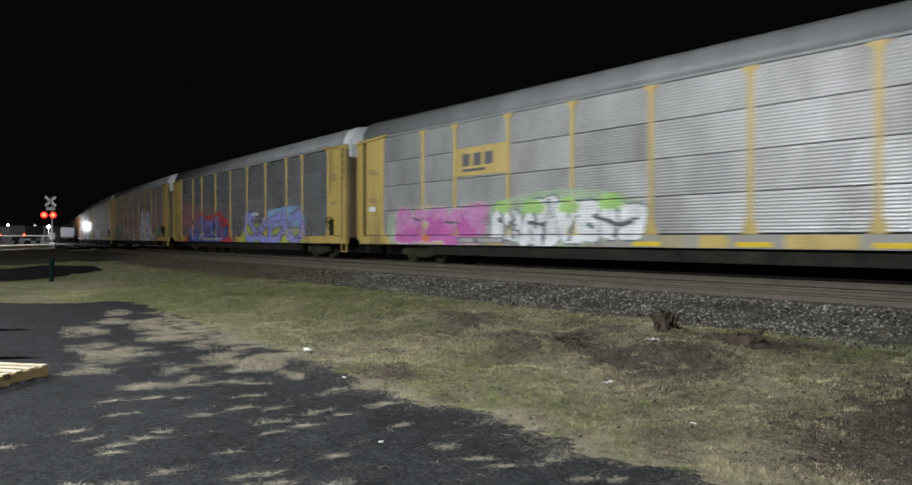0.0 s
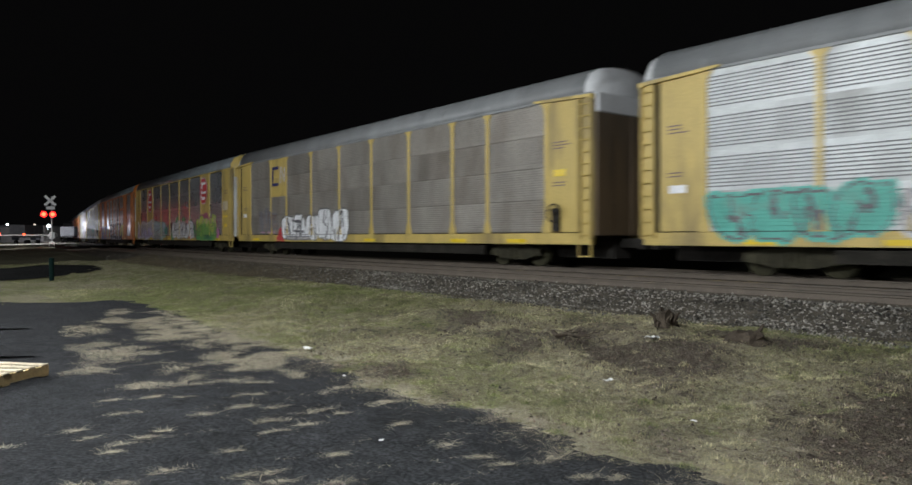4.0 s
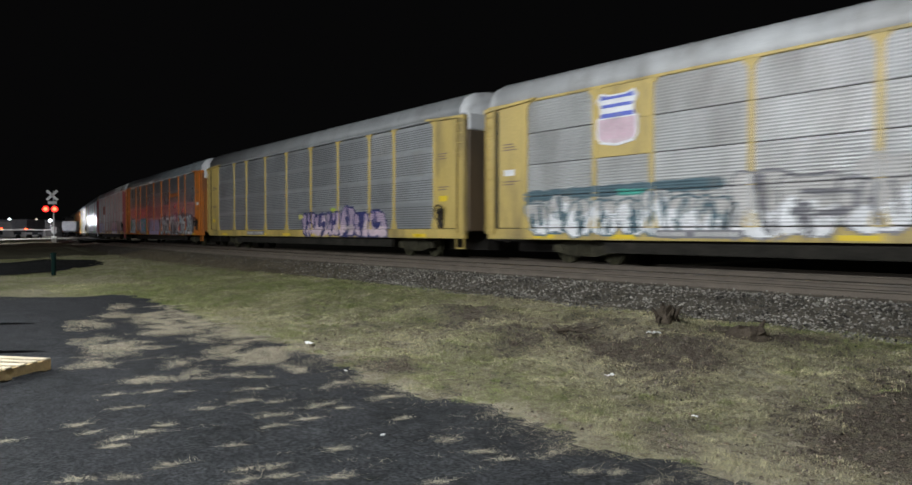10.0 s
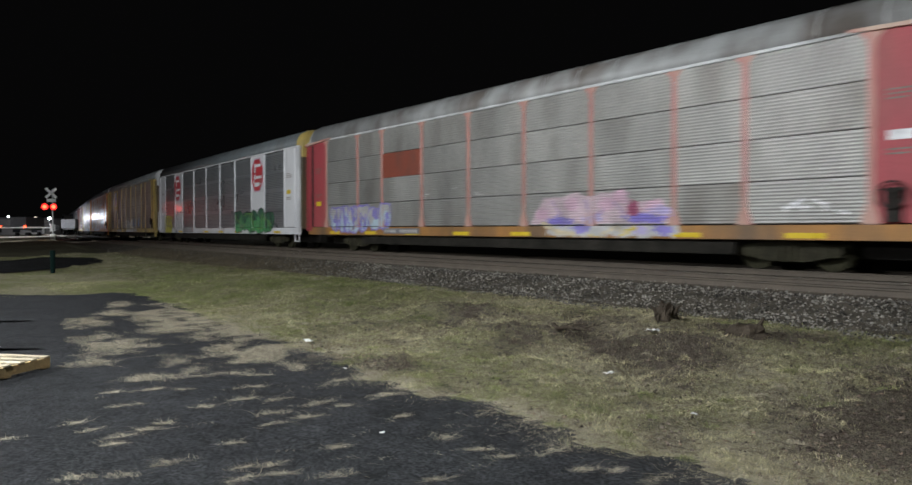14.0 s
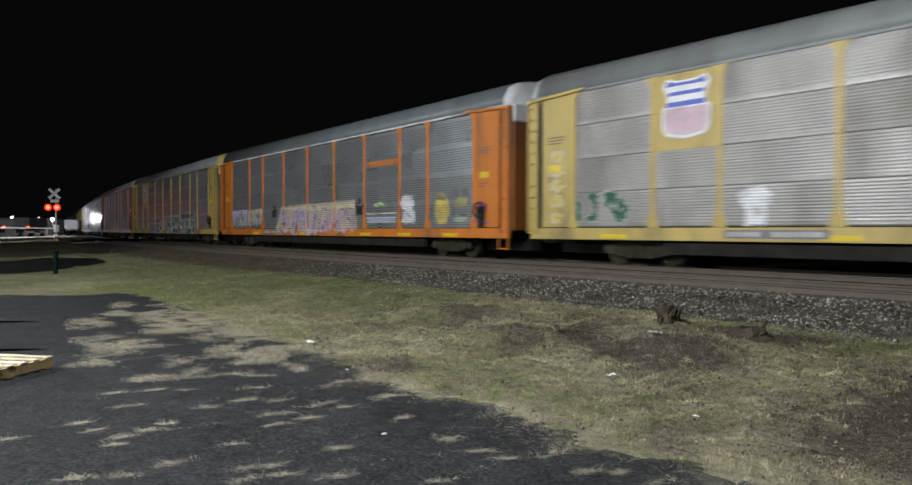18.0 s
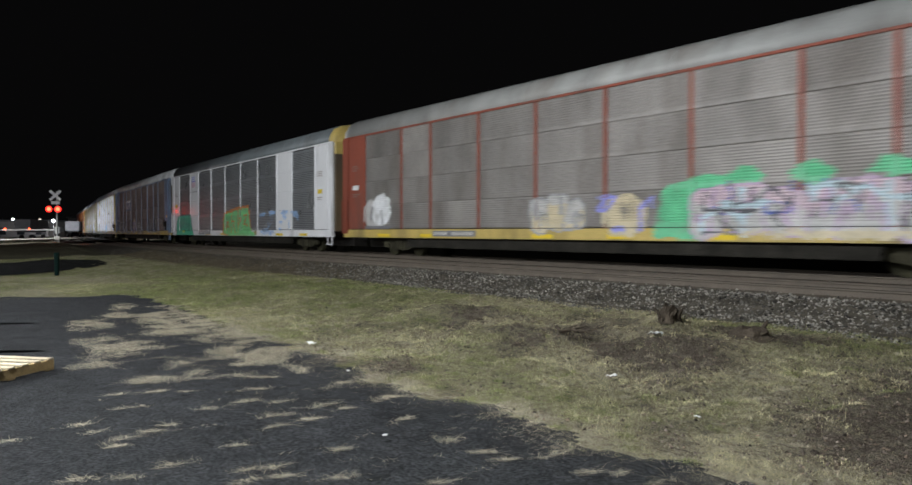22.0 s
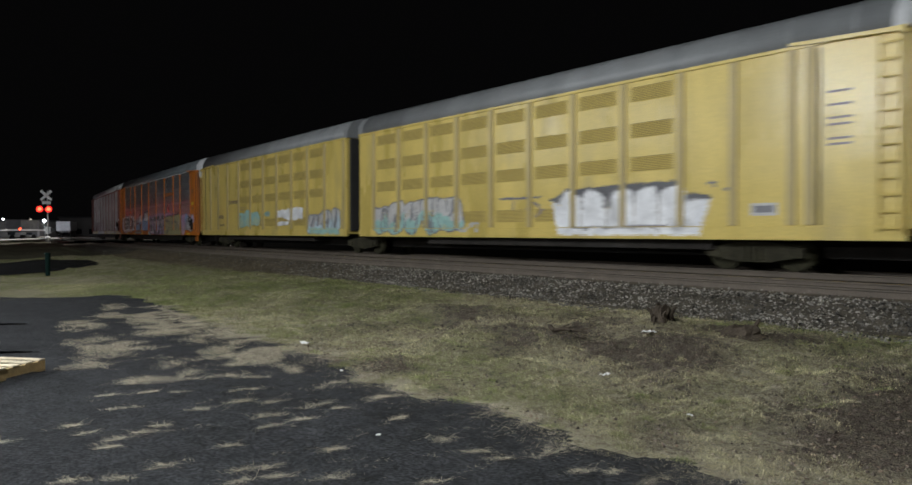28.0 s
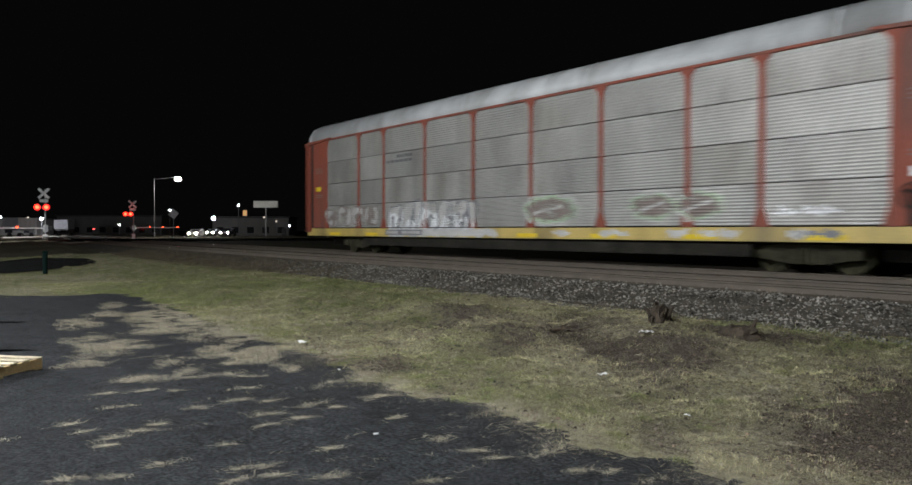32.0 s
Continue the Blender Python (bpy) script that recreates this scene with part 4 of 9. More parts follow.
# ---- sprayed pieces: strokes rastered along the ribs, so that the paint follows the corrugations ----
LETTERS = {"G": "46 16 05 01 10 40 43 23", "A": "00 26 40 32 12", "R": "00 06 36 45 44 33 03 23 40", "E": "46 06 03 33 03 00 40", "C": "46 16 05 01 10 40", "O": "16 05 01 10 30 41 45 36 16",
           "N": "00 06 40 46", "S": "46 16 05 04 13 33 42 41 30 00", "T": "06 46 26 20", "H": "06 00 03 43 46 40", "K": "06 00 03 46 03 40", "Y": "06 23 46 23 20", "M": "00 06 23 46 40", "W": "06 10 24 30 46",
           "U": "06 01 10 30 41 46", "V": "06 20 46", "D": "00 06 26 45 41 20 00", "I": "26 20", "!": "26 22"}


def strokes(word, b0, b1, z0, z1, rng):
    segs = []
    n = len(word) if isinstance(word, str) else word
    w = (b1 - b0) / n
    for i in range(n):
        if isinstance(word, str):
            pts = [(int(p[0]) / 4, int(p[1]) / 6) for p in LETTERS[word[i]].split()]
        else:
            x, y = rng.randint(0, 3), rng.choice([0, 3])
            pts = [(x / 2, y / 3)]
            for j in range(rng.randint(5, 8)):
                dx, dy = ((1, 0), (-1, 0), (0, 1), (0, -1), (1, 1), (-1, -1), (1, -1), (-1, 1), (0, 2), (0, -2))[rng.randint(0, 10)]
                x, y = min(2, max(0, x + dx)), min(3, max(0, y + dy))
                pts.append((x / 2 + rng.uniform(-0.08, 0.08), y / 3 + rng.uniform(-0.06, 0.06)))
        tilt = rng.uniform(-0.12, 0.12)
        over = 0.0 if isinstance(word, str) else 0.16
        q = [(b0 + w * (i + 0.14 - over + (0.72 + 2 * over) * x + tilt * (y - 0.5)), z0 + (z1 - z0) * (0.1 + 0.8 * y + rng.uniform(-0.02, 0.02))) for x, y in pts]
        segs += list(zip(q, q[1:]))
    return np.array(segs)


def puffed(P, idx, n, b0, b1, z0, z1, fill2, edge, halo, rng, ew=0.05):
    """Swollen overlapping letters that fill their field: an outline round each, slits and eyes inside, a halo round all."""
    w = (b1 - b0) / n
    wob = 0.03 * np.sin(P[..., 0] * 5.3 + P[..., 1] * 3.1) + 0.02 * np.sin(P[..., 0] * 11 - P[..., 1] * 9)
    ds = []
    for i in range(n):
        cx, hw = b0 + w * (i + 0.5) + rng.uniform(-0.08, 0.08) * w, w * rng.uniform(0.46, 0.62)
        lo, hi = z0 + (z1 - z0) * rng.uniform(0.0, 0.14), z1 - (z1 - z0) * rng.uniform(0.0, 0.24)
        cz, hh = (lo + hi) / 2, (hi - lo) / 2
        tilt, r = rng.uniform(-0.22, 0.22), min(0.3, hw * 0.6)
        u = np.abs(P[..., 0] - cx - tilt * (P[..., 1] - cz)) - hw * (1 + rng.uniform(-0.25, 0.25) * (P[..., 1] - cz) / hh) + r
        v = np.abs(P[..., 1] - cz) - hh + r
        d = np.hypot(np.maximum(u, 0), np.maximum(v, 0)) + np.minimum(np.maximum(u, v), 0) - r + wob
        cuts = []
        for k in range(rng.randint(4, 7)):
            side = rng.choice((0, 1, 2))
            a = np.array([cx + rng.uniform(-0.5, 0.5) * hw, (lo if side == 0 else hi if side == 1 else cz) + rng.uniform(-0.15, 0.15) * hh])
            b = np.array([a[0] + rng.uniform(-0.35, 0.35) * hw, cz + rng.uniform(-0.35, 0.35) * hh])
            ab = b - a
            t = np.clip(((P - a) @ ab) / max(1e-6, ab @ ab), 0, 1)
            cuts.append(np.linalg.norm(P - a - t[..., None] * ab, axis=-1) + wob * 0.6)
        part_ = P[..., 1] + rng.uniform(-0.7, 0.7) * (P[..., 0] - cx) + 3 * wob < cz + rng.uniform(-0.3, 0.5) * hh
        ds.append((d, np.min(cuts, axis=0), part_))
    whole = np.min([e[0] for e in ds], axis=0)
    if halo:
        idx[whole < 0.13] = 3
    for d, c, low in ds:
        idx[d < 0.05] = 2 if edge else 0
        inside = d < 0.05 - ew
        idx[inside] = 0
        if fill2:
            idx[inside & low] = 1
        if edge:
            idx[(d < -0.04) & (c < ew)] = 2


def sheet_rows(style, z0, z1):
    """Strips (z0, z1, y0, y1) of sill and sheet between two heights, each following the ribs."""
    rows = [(z, min(z + 0.05, ZP - 0.02), SILL_Y, SILL_Y) for z in np.arange(ZS + 0.005, ZP - 0.03, 0.05)]
    pts = profile(style)
    for r in range(4):
        for (za, ya), (zb, yb) in zip(pts, pts[1:]):
            k = max(1, int((zb - za) / 0.045))
            for i in range(k):
                rows.append((ZP + r * ROWH + za + (zb - za) * i / k, ZP + r * ROWH + za + (zb - za) * (i + 1) / k, PANEL_Y + ya + (yb - ya) * i / k, PANEL_Y + ya + (yb - ya) * (i + 1) / k))
    return [r for r in rows if z0 - 0.25 < r[0] < z1 + 0.25]


def lay_paint(car, rows, cols, idx, colours, count, b0, b1, length, posts, style, label):
    """Turns the painted cells into strips that lie on sheets, posts, plates and sill; one mesh a letter."""
    cx = cols + (cols[1] - cols[0]) / 2
    postmask = np.zeros(len(cx), bool)
    for p in posts:
        postmask |= abs(cx - p) < 0.085
    depth = np.zeros(len(cx))
    if style != "flat":
        depth[(cx < 1.84) | (cx > LEN - 1.84)] = -1.6015
        for i, r in PLATES.get(car.name, ()):
            if r == -1:
                depth[(cx > POSTS[i]) & (cx < POSTS[i + 1])] = PANEL_Y - 0.017
    glyph = np.clip(((cx - b0) / ((b1 - b0) / count)).astype(int), 0, count - 1)
    piece = np.full(idx.shape, -1)
    sets = []
    for r0, c0 in zip(*np.nonzero(idx >= 0)):
        if piece[r0, c0] >= 0:
            continue
        piece[r0, c0] = len(sets)
        todo, size = [(r0, c0)], 0
        while todo:
            r, c = todo.pop()
            size += 1
            for rr, cc in ((r - 1, c), (r + 1, c), (r, c - 1), (r, c + 1)):
                if 0 <= rr < idx.shape[0] and 0 <= cc < idx.shape[1] and idx[rr, cc] >= 0 and piece[rr, cc] < 0 and glyph[cc] == glyph[c0]:
                    piece[rr, cc] = len(sets)
                    todo.append((rr, cc))
        sets.append(([], [], []) if size > 14 else None)     # mere specks are left out
    for r, (za, zb, ya, yb) in enumerate(rows):
        key = idx[r] * 2 + postmask + 100 * piece[r] + 1000000 * (depth * 1000).astype(int)
        cut = np.flatnonzero(np.diff(key)) + 1
        starts, ends = np.concatenate([[0], cut]), np.concatenate([cut, [len(key)]])
        for s, e in zip(starts, ends):
            if idx[r, s] < 0 or sets[piece[r, s]] is None:
                continue
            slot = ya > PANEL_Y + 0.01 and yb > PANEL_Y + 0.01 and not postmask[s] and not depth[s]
            y0, y1 = (ya - 0.007, yb - 0.007)
            if postmask[s] and za > ZP - 0.02:
                y0 = y1 = FACE_Y - 0.009
            elif depth[s] and za > ZP - 0.02:
                y0 = y1 = depth[s]
            vs, fs, mi = sets[piece[r, s]]
            xa, xb = cols[s] - length / 2, cols[min(e, len(cols) - 1)] - length / 2
            k = len(vs)
            vs += [(xa, y0, za), (xb, y0, za), (xb, y1, zb), (xa, y1, zb)]
            fs.append((k, k + 1, k + 2, k + 3))
            mi.append(len(colours) if slot and colours[idx[r, s]] not in ("black", "smoke", "navy", "deep", "slate", "dusk", "brown") else int(idx[r, s]))        # the slots of deep sheet keep their painted shade
    for made in sets:
        if made:
            vs, fs, mi = made
            part("graffiti", mesh_of("graffiti", vs, fs, [SPRAY[m] for m in colours] + [SLOT], mi), None, car, label)


def far_from_line(P, pts):
    d = np.full(P.shape[:2], 9.0)
    for a, b in zip(np.array(pts[:-1], float), np.array(pts[1:], float)):
        ab = b - a
        t = np.clip(((P - a) @ ab) / max(1e-6, ab @ ab), 0, 1)
        d = np.minimum(d, np.linalg.norm(P - a - t[..., None] * ab, axis=-1))
    return d


def far_from_field(P, pts):
    """Signed distance to a closed field of corners."""
    d = far_from_line(P, list(pts) + [pts[0]])
    odd = np.zeros(P.shape[:2], bool)
    for (xa, za), (xb, zb) in zip(pts, list(pts[1:]) + [pts[0]]):
        if za != zb:
            odd ^= ((P[..., 1] < za) != (P[..., 1] < zb)) & (P[..., 0] < xa + (P[..., 1] - za) * (xb - xa) / (zb - za))
    return np.where(odd, -d, d)


def mural(car, seed, b0, b1, z0, z1, *layers, n=1, cover=1.0, length=LEN, posts=POSTS, style=None, label="", soft=0.035):
    """A sprayed piece built up in layers with frayed edges, in metres from the car's left end and over the rail.
    ("puff", fill, fill2, edge, halo, letters, b0, b1, z0, z1, line), ("word", fill, edge, text, b0, b1, z0, z1, fat, line),
    ("wild", fill, edge, strokes, b0, b1, z0, z1, fat, line), ("blob", colour, b, z, rb, rz), ("field", colour, corners), ("line", colour, half, points)."""
    style = style or car["sheet"]
    rng = np.random.RandomState(seed)
    cols = np.arange(b0 - 0.25, b1 + 0.25, 0.045)
    rows = sheet_rows(style, z0, z1)
    P = np.stack(np.meshgrid(cols + 0.0225, np.array([(r[0] + r[1]) / 2 for r in rows])), -1)
    fray = soft * (rng.rand(*P.shape[:2]) - 0.5) * 2 + 0.025 * np.sin(P[..., 0] * 8 + seed) * np.sin(P[..., 1] * 11 + 2 * seed)
    idx = np.full(P.shape[:2], -1)
    colours = []

    def ink(name):
        if name not in colours:
            colours.append(name)
        return colours.index(name)

    for kind_, colour, *q in layers:
        if kind_ == "puff":
            fill2, edge, halo, k, x0, x1, w0, w1, ew = q
            tmp = np.full(idx.shape, -1)
            puffed(P + fray[..., None] * 0.5, tmp, k, x0, x1, w0, w1, fill2, edge, halo, rng, ew)
            for i, nm in enumerate((colour, fill2, edge, halo)):
                if nm:
                    idx[tmp == i] = ink(nm)
        elif kind_ in ("word", "wild"):
            edge, text, x0, x1, w0, w1, fat, ew = q
            segs = strokes(text, x0, x1, w0, w1, rng)
            d = np.min([far_from_line(P, s) for s in segs], axis=0) + fray * 0.7
            if edge:
                idx[d < fat + ew] = ink(edge)
            idx[d < fat] = ink(colour)
        elif kind_ == "blob":
            x, z, rx_, rz_ = q
            d = (np.hypot((P[..., 0] - x) / rx_, (P[..., 1] - z) / rz_) - 1) * min(rx_, rz_) + fray * 1.4
            idx[d < 0] = ink(colour)
        elif kind_ == "field":
            idx[far_from_field(P, q[0]) + fray < 0] = ink(colour)
        elif kind_ == "line":
            idx[far_from_line(P, q[1]) + fray * 0.7 < q[0]] = ink(colour)
    if cover < 1:
        patch = 0.5 + 0.25 * np.sin(P[..., 0] * 4.1 + seed) * np.sin(P[..., 1] * 5.3 + seed) + 0.5 * (rng.rand(*idx.shape) - 0.5)
        idx[patch > cover] = -1
    lay_paint(car, rows, cols, idx, colours, n, b0, b1, length, posts, style, label or "sprayed " + layers[-1][1] + " graffiti")


def sign(car, name, b0, b1, z0, z1, mat, y=None, label=""):
    """A flat plate or painted field on the near side, in metres from the left end."""
    y = FACE_Y + 0.012 if y is None else y
    return part(name, boxes((b0 - LEN / 2, b1 - LEN / 2, y, y + 0.03, z0, z1)), mat, car, label)


def shapes(car, name, polys, mat, y, label=""):
    """Flat painted shapes: polygons of (b, z)."""
    bm = bmesh.new()
    for poly in polys:
        bm.faces.new([bm.verts.new((b - LEN / 2, y, z)) for b, z in poly])
    bmesh.ops.recalc_face_normals(bm, faces=bm.faces)
    return part(name, bm, mat, car, label)


def bogie(car, x):
    b = part("bogie", bogie_frame_mesh(), None, car, m=pose(x, 0, 0))
    for dx in (-0.89, 0.89):
        part("wheelset", wheelset_mesh(), None, b, m=pose(dx, 0, WHEEL_R))
    return b


def mirrored(me):
    """The mesh turned about for the right end."""
    out = me.copy()
    out.transform(Matrix.Diagonal((-1, 1, 1, 1)))
    out.flip_normals()
    return out


def stencils(car, seed):
    """Small unreadable stencils and placards on the end sections, as bars."""
    rng = random.Random(seed)
    y = -1.601
    for side in (0, 1):
        b = 0.78 if side == 0 else LEN - 1.70
        polys = []
        for z in (3.75, 3.66, 3.57, 2.55, 2.46):
            w = rng.uniform(0.35, 0.75)
            polys.append([(b + 0.08, z), (b + 0.08 + w, z), (b + 0.08 + w, z + 0.035), (b + 0.08, z + 0.035)])
        for poly in polys:
            shapes(car, "stencil", [poly], SPRAY["brown"], y, "small dark stencil bars")
        z = rng.choice((1.55, 2.05, 2.75))
        shapes(car, "placard", [[(b + 0.12, z), (b + 0.62, z), (b + 0.62, z + 0.2), (b + 0.12, z + 0.2)]], rng.choice((REFLECT, SPRAY["white"], REFLECT)), y - 0.003, "small bright placard")


def bars(car, b0, b1, z0, z1, n, mat, label, y=None):
    """Unreadable lettering as plain bars."""
    y = FACE_Y - 0.012 if y is None else y
    w = (b1 - b0) / n
    shapes(car, "lettering", [[(b0 + w * k, z0), (b0 + w * (k + .7), z0), (b0 + w * (k + .7), z1), (b0 + w * k, z1)] for k in range(n)], SPRAY[mat], y, label)


def autorack(label, post, end, panel, sill=None, roof=ROOF, cap=None, plates=(), plate_mat=None, slim=False, door=None, eave=None, sheet="deep"):
    car = empty("autorack_car", label, "freight car", "cars of the train")
    car["sheet"] = sheet
    PLATES[car.name] = sorted(plates)
    sill, door = sill or post, door or GRIMEDOOR
    plate_mat = plate_mat or post
    h = LEN / 2
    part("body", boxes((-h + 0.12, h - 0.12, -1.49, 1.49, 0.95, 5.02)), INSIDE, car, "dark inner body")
    put_roof(car, roof, LEN)
    capl, capr = cap if isinstance(cap, tuple) else (cap or roof, cap or roof)
    part("roof_end", cap_mesh(capr), None, car, m=pose(h - 0.36, 0, 0))
    part("roof_end", cap_mesh(capl), None, car, m=pose(-h + 0.36, 0, 0, 0, 0, 180))
    part("side_sill", cached(("sill", sill.name), lambda: bm_mesh("side_sill", boxes((-h + 0.1, h - 0.1, SILL_Y + 0.003, -1.45, ZS, ZP - 0.025), bevel=0.006), sill)), None, car)
    part("side_sill", cached(("sill", sill.name), None), None, car, m=pose(0, 0, 0, 0, 0, 180))
    part("top_rail", cached(("rail", (eave or post).name), lambda: bm_mesh("top_rail", boxes((-h + 0.1, h - 0.1, -1.625, -1.48, ZT, ZT + 0.075), bevel=0.008), eave or post)), None, car)
    part("top_rail", cached(("rail", (eave or post).name), None), None, car, m=pose(0, 0, 0, 0, 0, 180))
    part("underframe", cached("under", lambda: bm_mesh("underframe", boxes((-h + 0.3, h - 0.3, -0.35, 0.35, 0.30, 0.95), (-7.5, 7.5, -1.2, 1.2, 0.55, 0.9), (-2, 1.4, -0.9, -0.5, 0.42, 0.6), (3, 4.2, -0.9, -0.6, 0.44, 0.62)), DARK)), None, car)
    part("side_channel", cached("channel", lambda: bm_mesh("side_channel", boxes((-h + 5.0, h - 5.0, -1.52, -1.36, 0.36, 0.655), (-h + 5.0, h - 5.0, -1.57, -1.52, 0.36, 0.385), bevel=0.006), CHANNEL)), None, car)
    # side sheets, bay by bay; each bay stands a little askew
    lean = [random.uniform(-0.62, 0.62) for _ in POSTS]
    for i, (a, b) in enumerate(zip(POSTS, POSTS[1:])):
        for r in range(4):
            if (i, r) in plates or (i, -1) in plates:
                part("side_panel", cached(("plate", round(b - a, 2), plate_mat.name), lambda: bm_mesh("side_panel", boxes((-(b - a) / 2 + 0.01, (b - a) / 2 - 0.01, -0.012, 0.03, 0.003, ROWH - 0.003), bevel=0.004), plate_mat)),
                     None, car, m=pose((a + b) / 2 - h, PANEL_Y, ZP + r * ROWH))
            else:
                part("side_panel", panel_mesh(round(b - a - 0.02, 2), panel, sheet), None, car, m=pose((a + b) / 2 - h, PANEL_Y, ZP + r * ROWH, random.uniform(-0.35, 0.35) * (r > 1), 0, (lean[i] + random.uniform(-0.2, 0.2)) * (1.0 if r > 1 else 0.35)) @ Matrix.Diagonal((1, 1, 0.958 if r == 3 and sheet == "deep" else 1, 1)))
    for r in range(4):
        part("far_side_panel", panel_mesh(23.5, panel, sheet, "far_side_panel"), None, car, m=pose(0, 1.555, ZP + r * ROWH, 0, 0, 180))
    pm = slim_post_mesh(post) if slim else post_mesh(post)
    for p in POSTS:
        part("post", pm, None, car, m=pose(p - h, 0, 0))
        part("post", pm, None, car, m=pose(h - p, 0, 0, 0, 0, 180))
    # end sections with a recessed door track, ladders and end doors
    for k in (0, 180):
        turn = pose(0, 0, 0, 0, 0, k)
        for y0, y1, nm in ((-1.595, -1.50, "n"), (1.50, 1.595, "f")):
            part("end_panel", cached(("endp", nm, end.name), lambda: bm_mesh("end_panel", boxes((-h + 0.62, -h + 1.84, y0, y1, ZP, ZT), bevel=0.01), end)), None, car, m=turn)
            part("corner_post", cached(("cpost", nm, end.name), lambda: bm_mesh("corner_post", boxes((-h + 0.02, -h + 0.46, y0 * 1.006, y1 * 1.006, ZP - 0.2, ZT), bevel=0.01), end)), None, car, m=turn)
            part("door_track", cached(("track", nm, end.name), lambda: bm_mesh("door_track", boxes((-h + 0.46, -h + 0.62, min(y0 * 0.965, y1), max(y0, y1 * 0.965) if y0 > 0 else y1, ZP, ZT)), end)), None, car, m=turn)
        for j in range(4):
            part("end_door", cached(("door", door.name), lambda: bm_mesh("end_door", boxes((-h - 0.02, -h + 0.1, -0.365, 0.365, 0.98, 5.0), bevel=0.02), door)), None, car, m=turn @ pose(-0.03 * (j % 2), -1.125 + 0.75 * j, 0))
        part("coupler", cached("coupler", lambda: bm_mesh("coupler", boxes((-h - 0.55, -h + 0.3, -0.12, 0.12, 0.62, 0.9), (-h - 0.66, -h - 0.4, -0.2, 0.16, 0.58, 0.94), bevel=0.02), DARK)), None, car, m=pose(0, 0, 0, 0, 0, k))
    for sx in (-1, 1):
        lad = short_ladder_mesh(end) if slim else ladder_mesh(end)
        part("ladder", lad, None, car, m=pose(sx * (h - 0.26), 0, 0))
        part("ladder", lad, None, car, m=pose(sx * (h - 0.26), 0, 0, 0, 0, 180))
        part("end_header", cached(("head", (capl, capr)[sx > 0].name), lambda: bm_mesh("end_header", boxes((-0.03, 0.09, -1.5, 1.5, 4.50, 5.06), bevel=0.03), (capl, capr)[sx > 0])), None, car, "pale plate under the roof end", m=pose(sx * h, 0, 0, 0, 0, 0 if sx > 0 else 180))
    if not slim:
        part("door_hood", hood_mesh(post), None, car, m=pose(-h, 0, 0))
        part("door_hood", cached(("hoodr", post.name), lambda: mirrored(hood_mesh(post))), None, car, m=pose(h, 0, 0))
        part("handbrake", handbrake_mesh(), None, car, "dark handbrake wheel", m=pose(h - 1.45, -1.75, 1.65))
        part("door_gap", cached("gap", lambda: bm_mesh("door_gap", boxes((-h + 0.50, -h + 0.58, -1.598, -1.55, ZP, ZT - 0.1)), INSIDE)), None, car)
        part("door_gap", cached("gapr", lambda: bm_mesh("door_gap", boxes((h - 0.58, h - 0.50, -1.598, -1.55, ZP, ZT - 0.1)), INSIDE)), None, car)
    stencils(car, random.randint(0, 99))
    sign(car, "name_plate", 6.80, 9.30, ZS + 0.07, ZP - 0.08, SPRAY["dusk"], SILL_Y - 0.012, label="grey lettering plate on the sill")
    bars(car, 6.9, 7.75, ZS + 0.12, ZP - 0.13, 4, "ash", "white lettering bars", SILL_Y - 0.018)
    bars(car, 8.0, 9.2, ZS + 0.12, ZP - 0.13, 6, "ash", "white lettering bars", SILL_Y - 0.018)
    part("grab_step", cached(("step", end.name), lambda: bm_mesh("grab_step", boxes((-0.25, 0.25, -1.62, -1.52, 0.36, 0.40), (-0.25, -0.21, -1.6, -1.55, 0.38, 0.85), (0.21, 0.25, -1.6, -1.55, 0.38, 0.85)), end)), None, car, m=pose(h - 0.35, 0, 0))
    bogie(car, -h + 3.9), bogie(car, h - 3.9)
    return car


# Reflectors and small stencils on the sill.


def reflectors(car, spots):
    for b in spots:
        sign(car, "reflector", b, b + 0.9, ZS + 0.04, ZS + 0.16, REFLECT, SILL_Y - 0.006, label="yellow reflective strip")


def sill_patches(car, spans):
    """Fields of yellow paint left on a worn sill."""
    for b0, b1 in spans:
        sign(car, "paint_patch", b0, b1, ZS + 0.012, ZP - 0.04, YELLOW, SILL_Y - 0.003, label="worn yellow paint field")


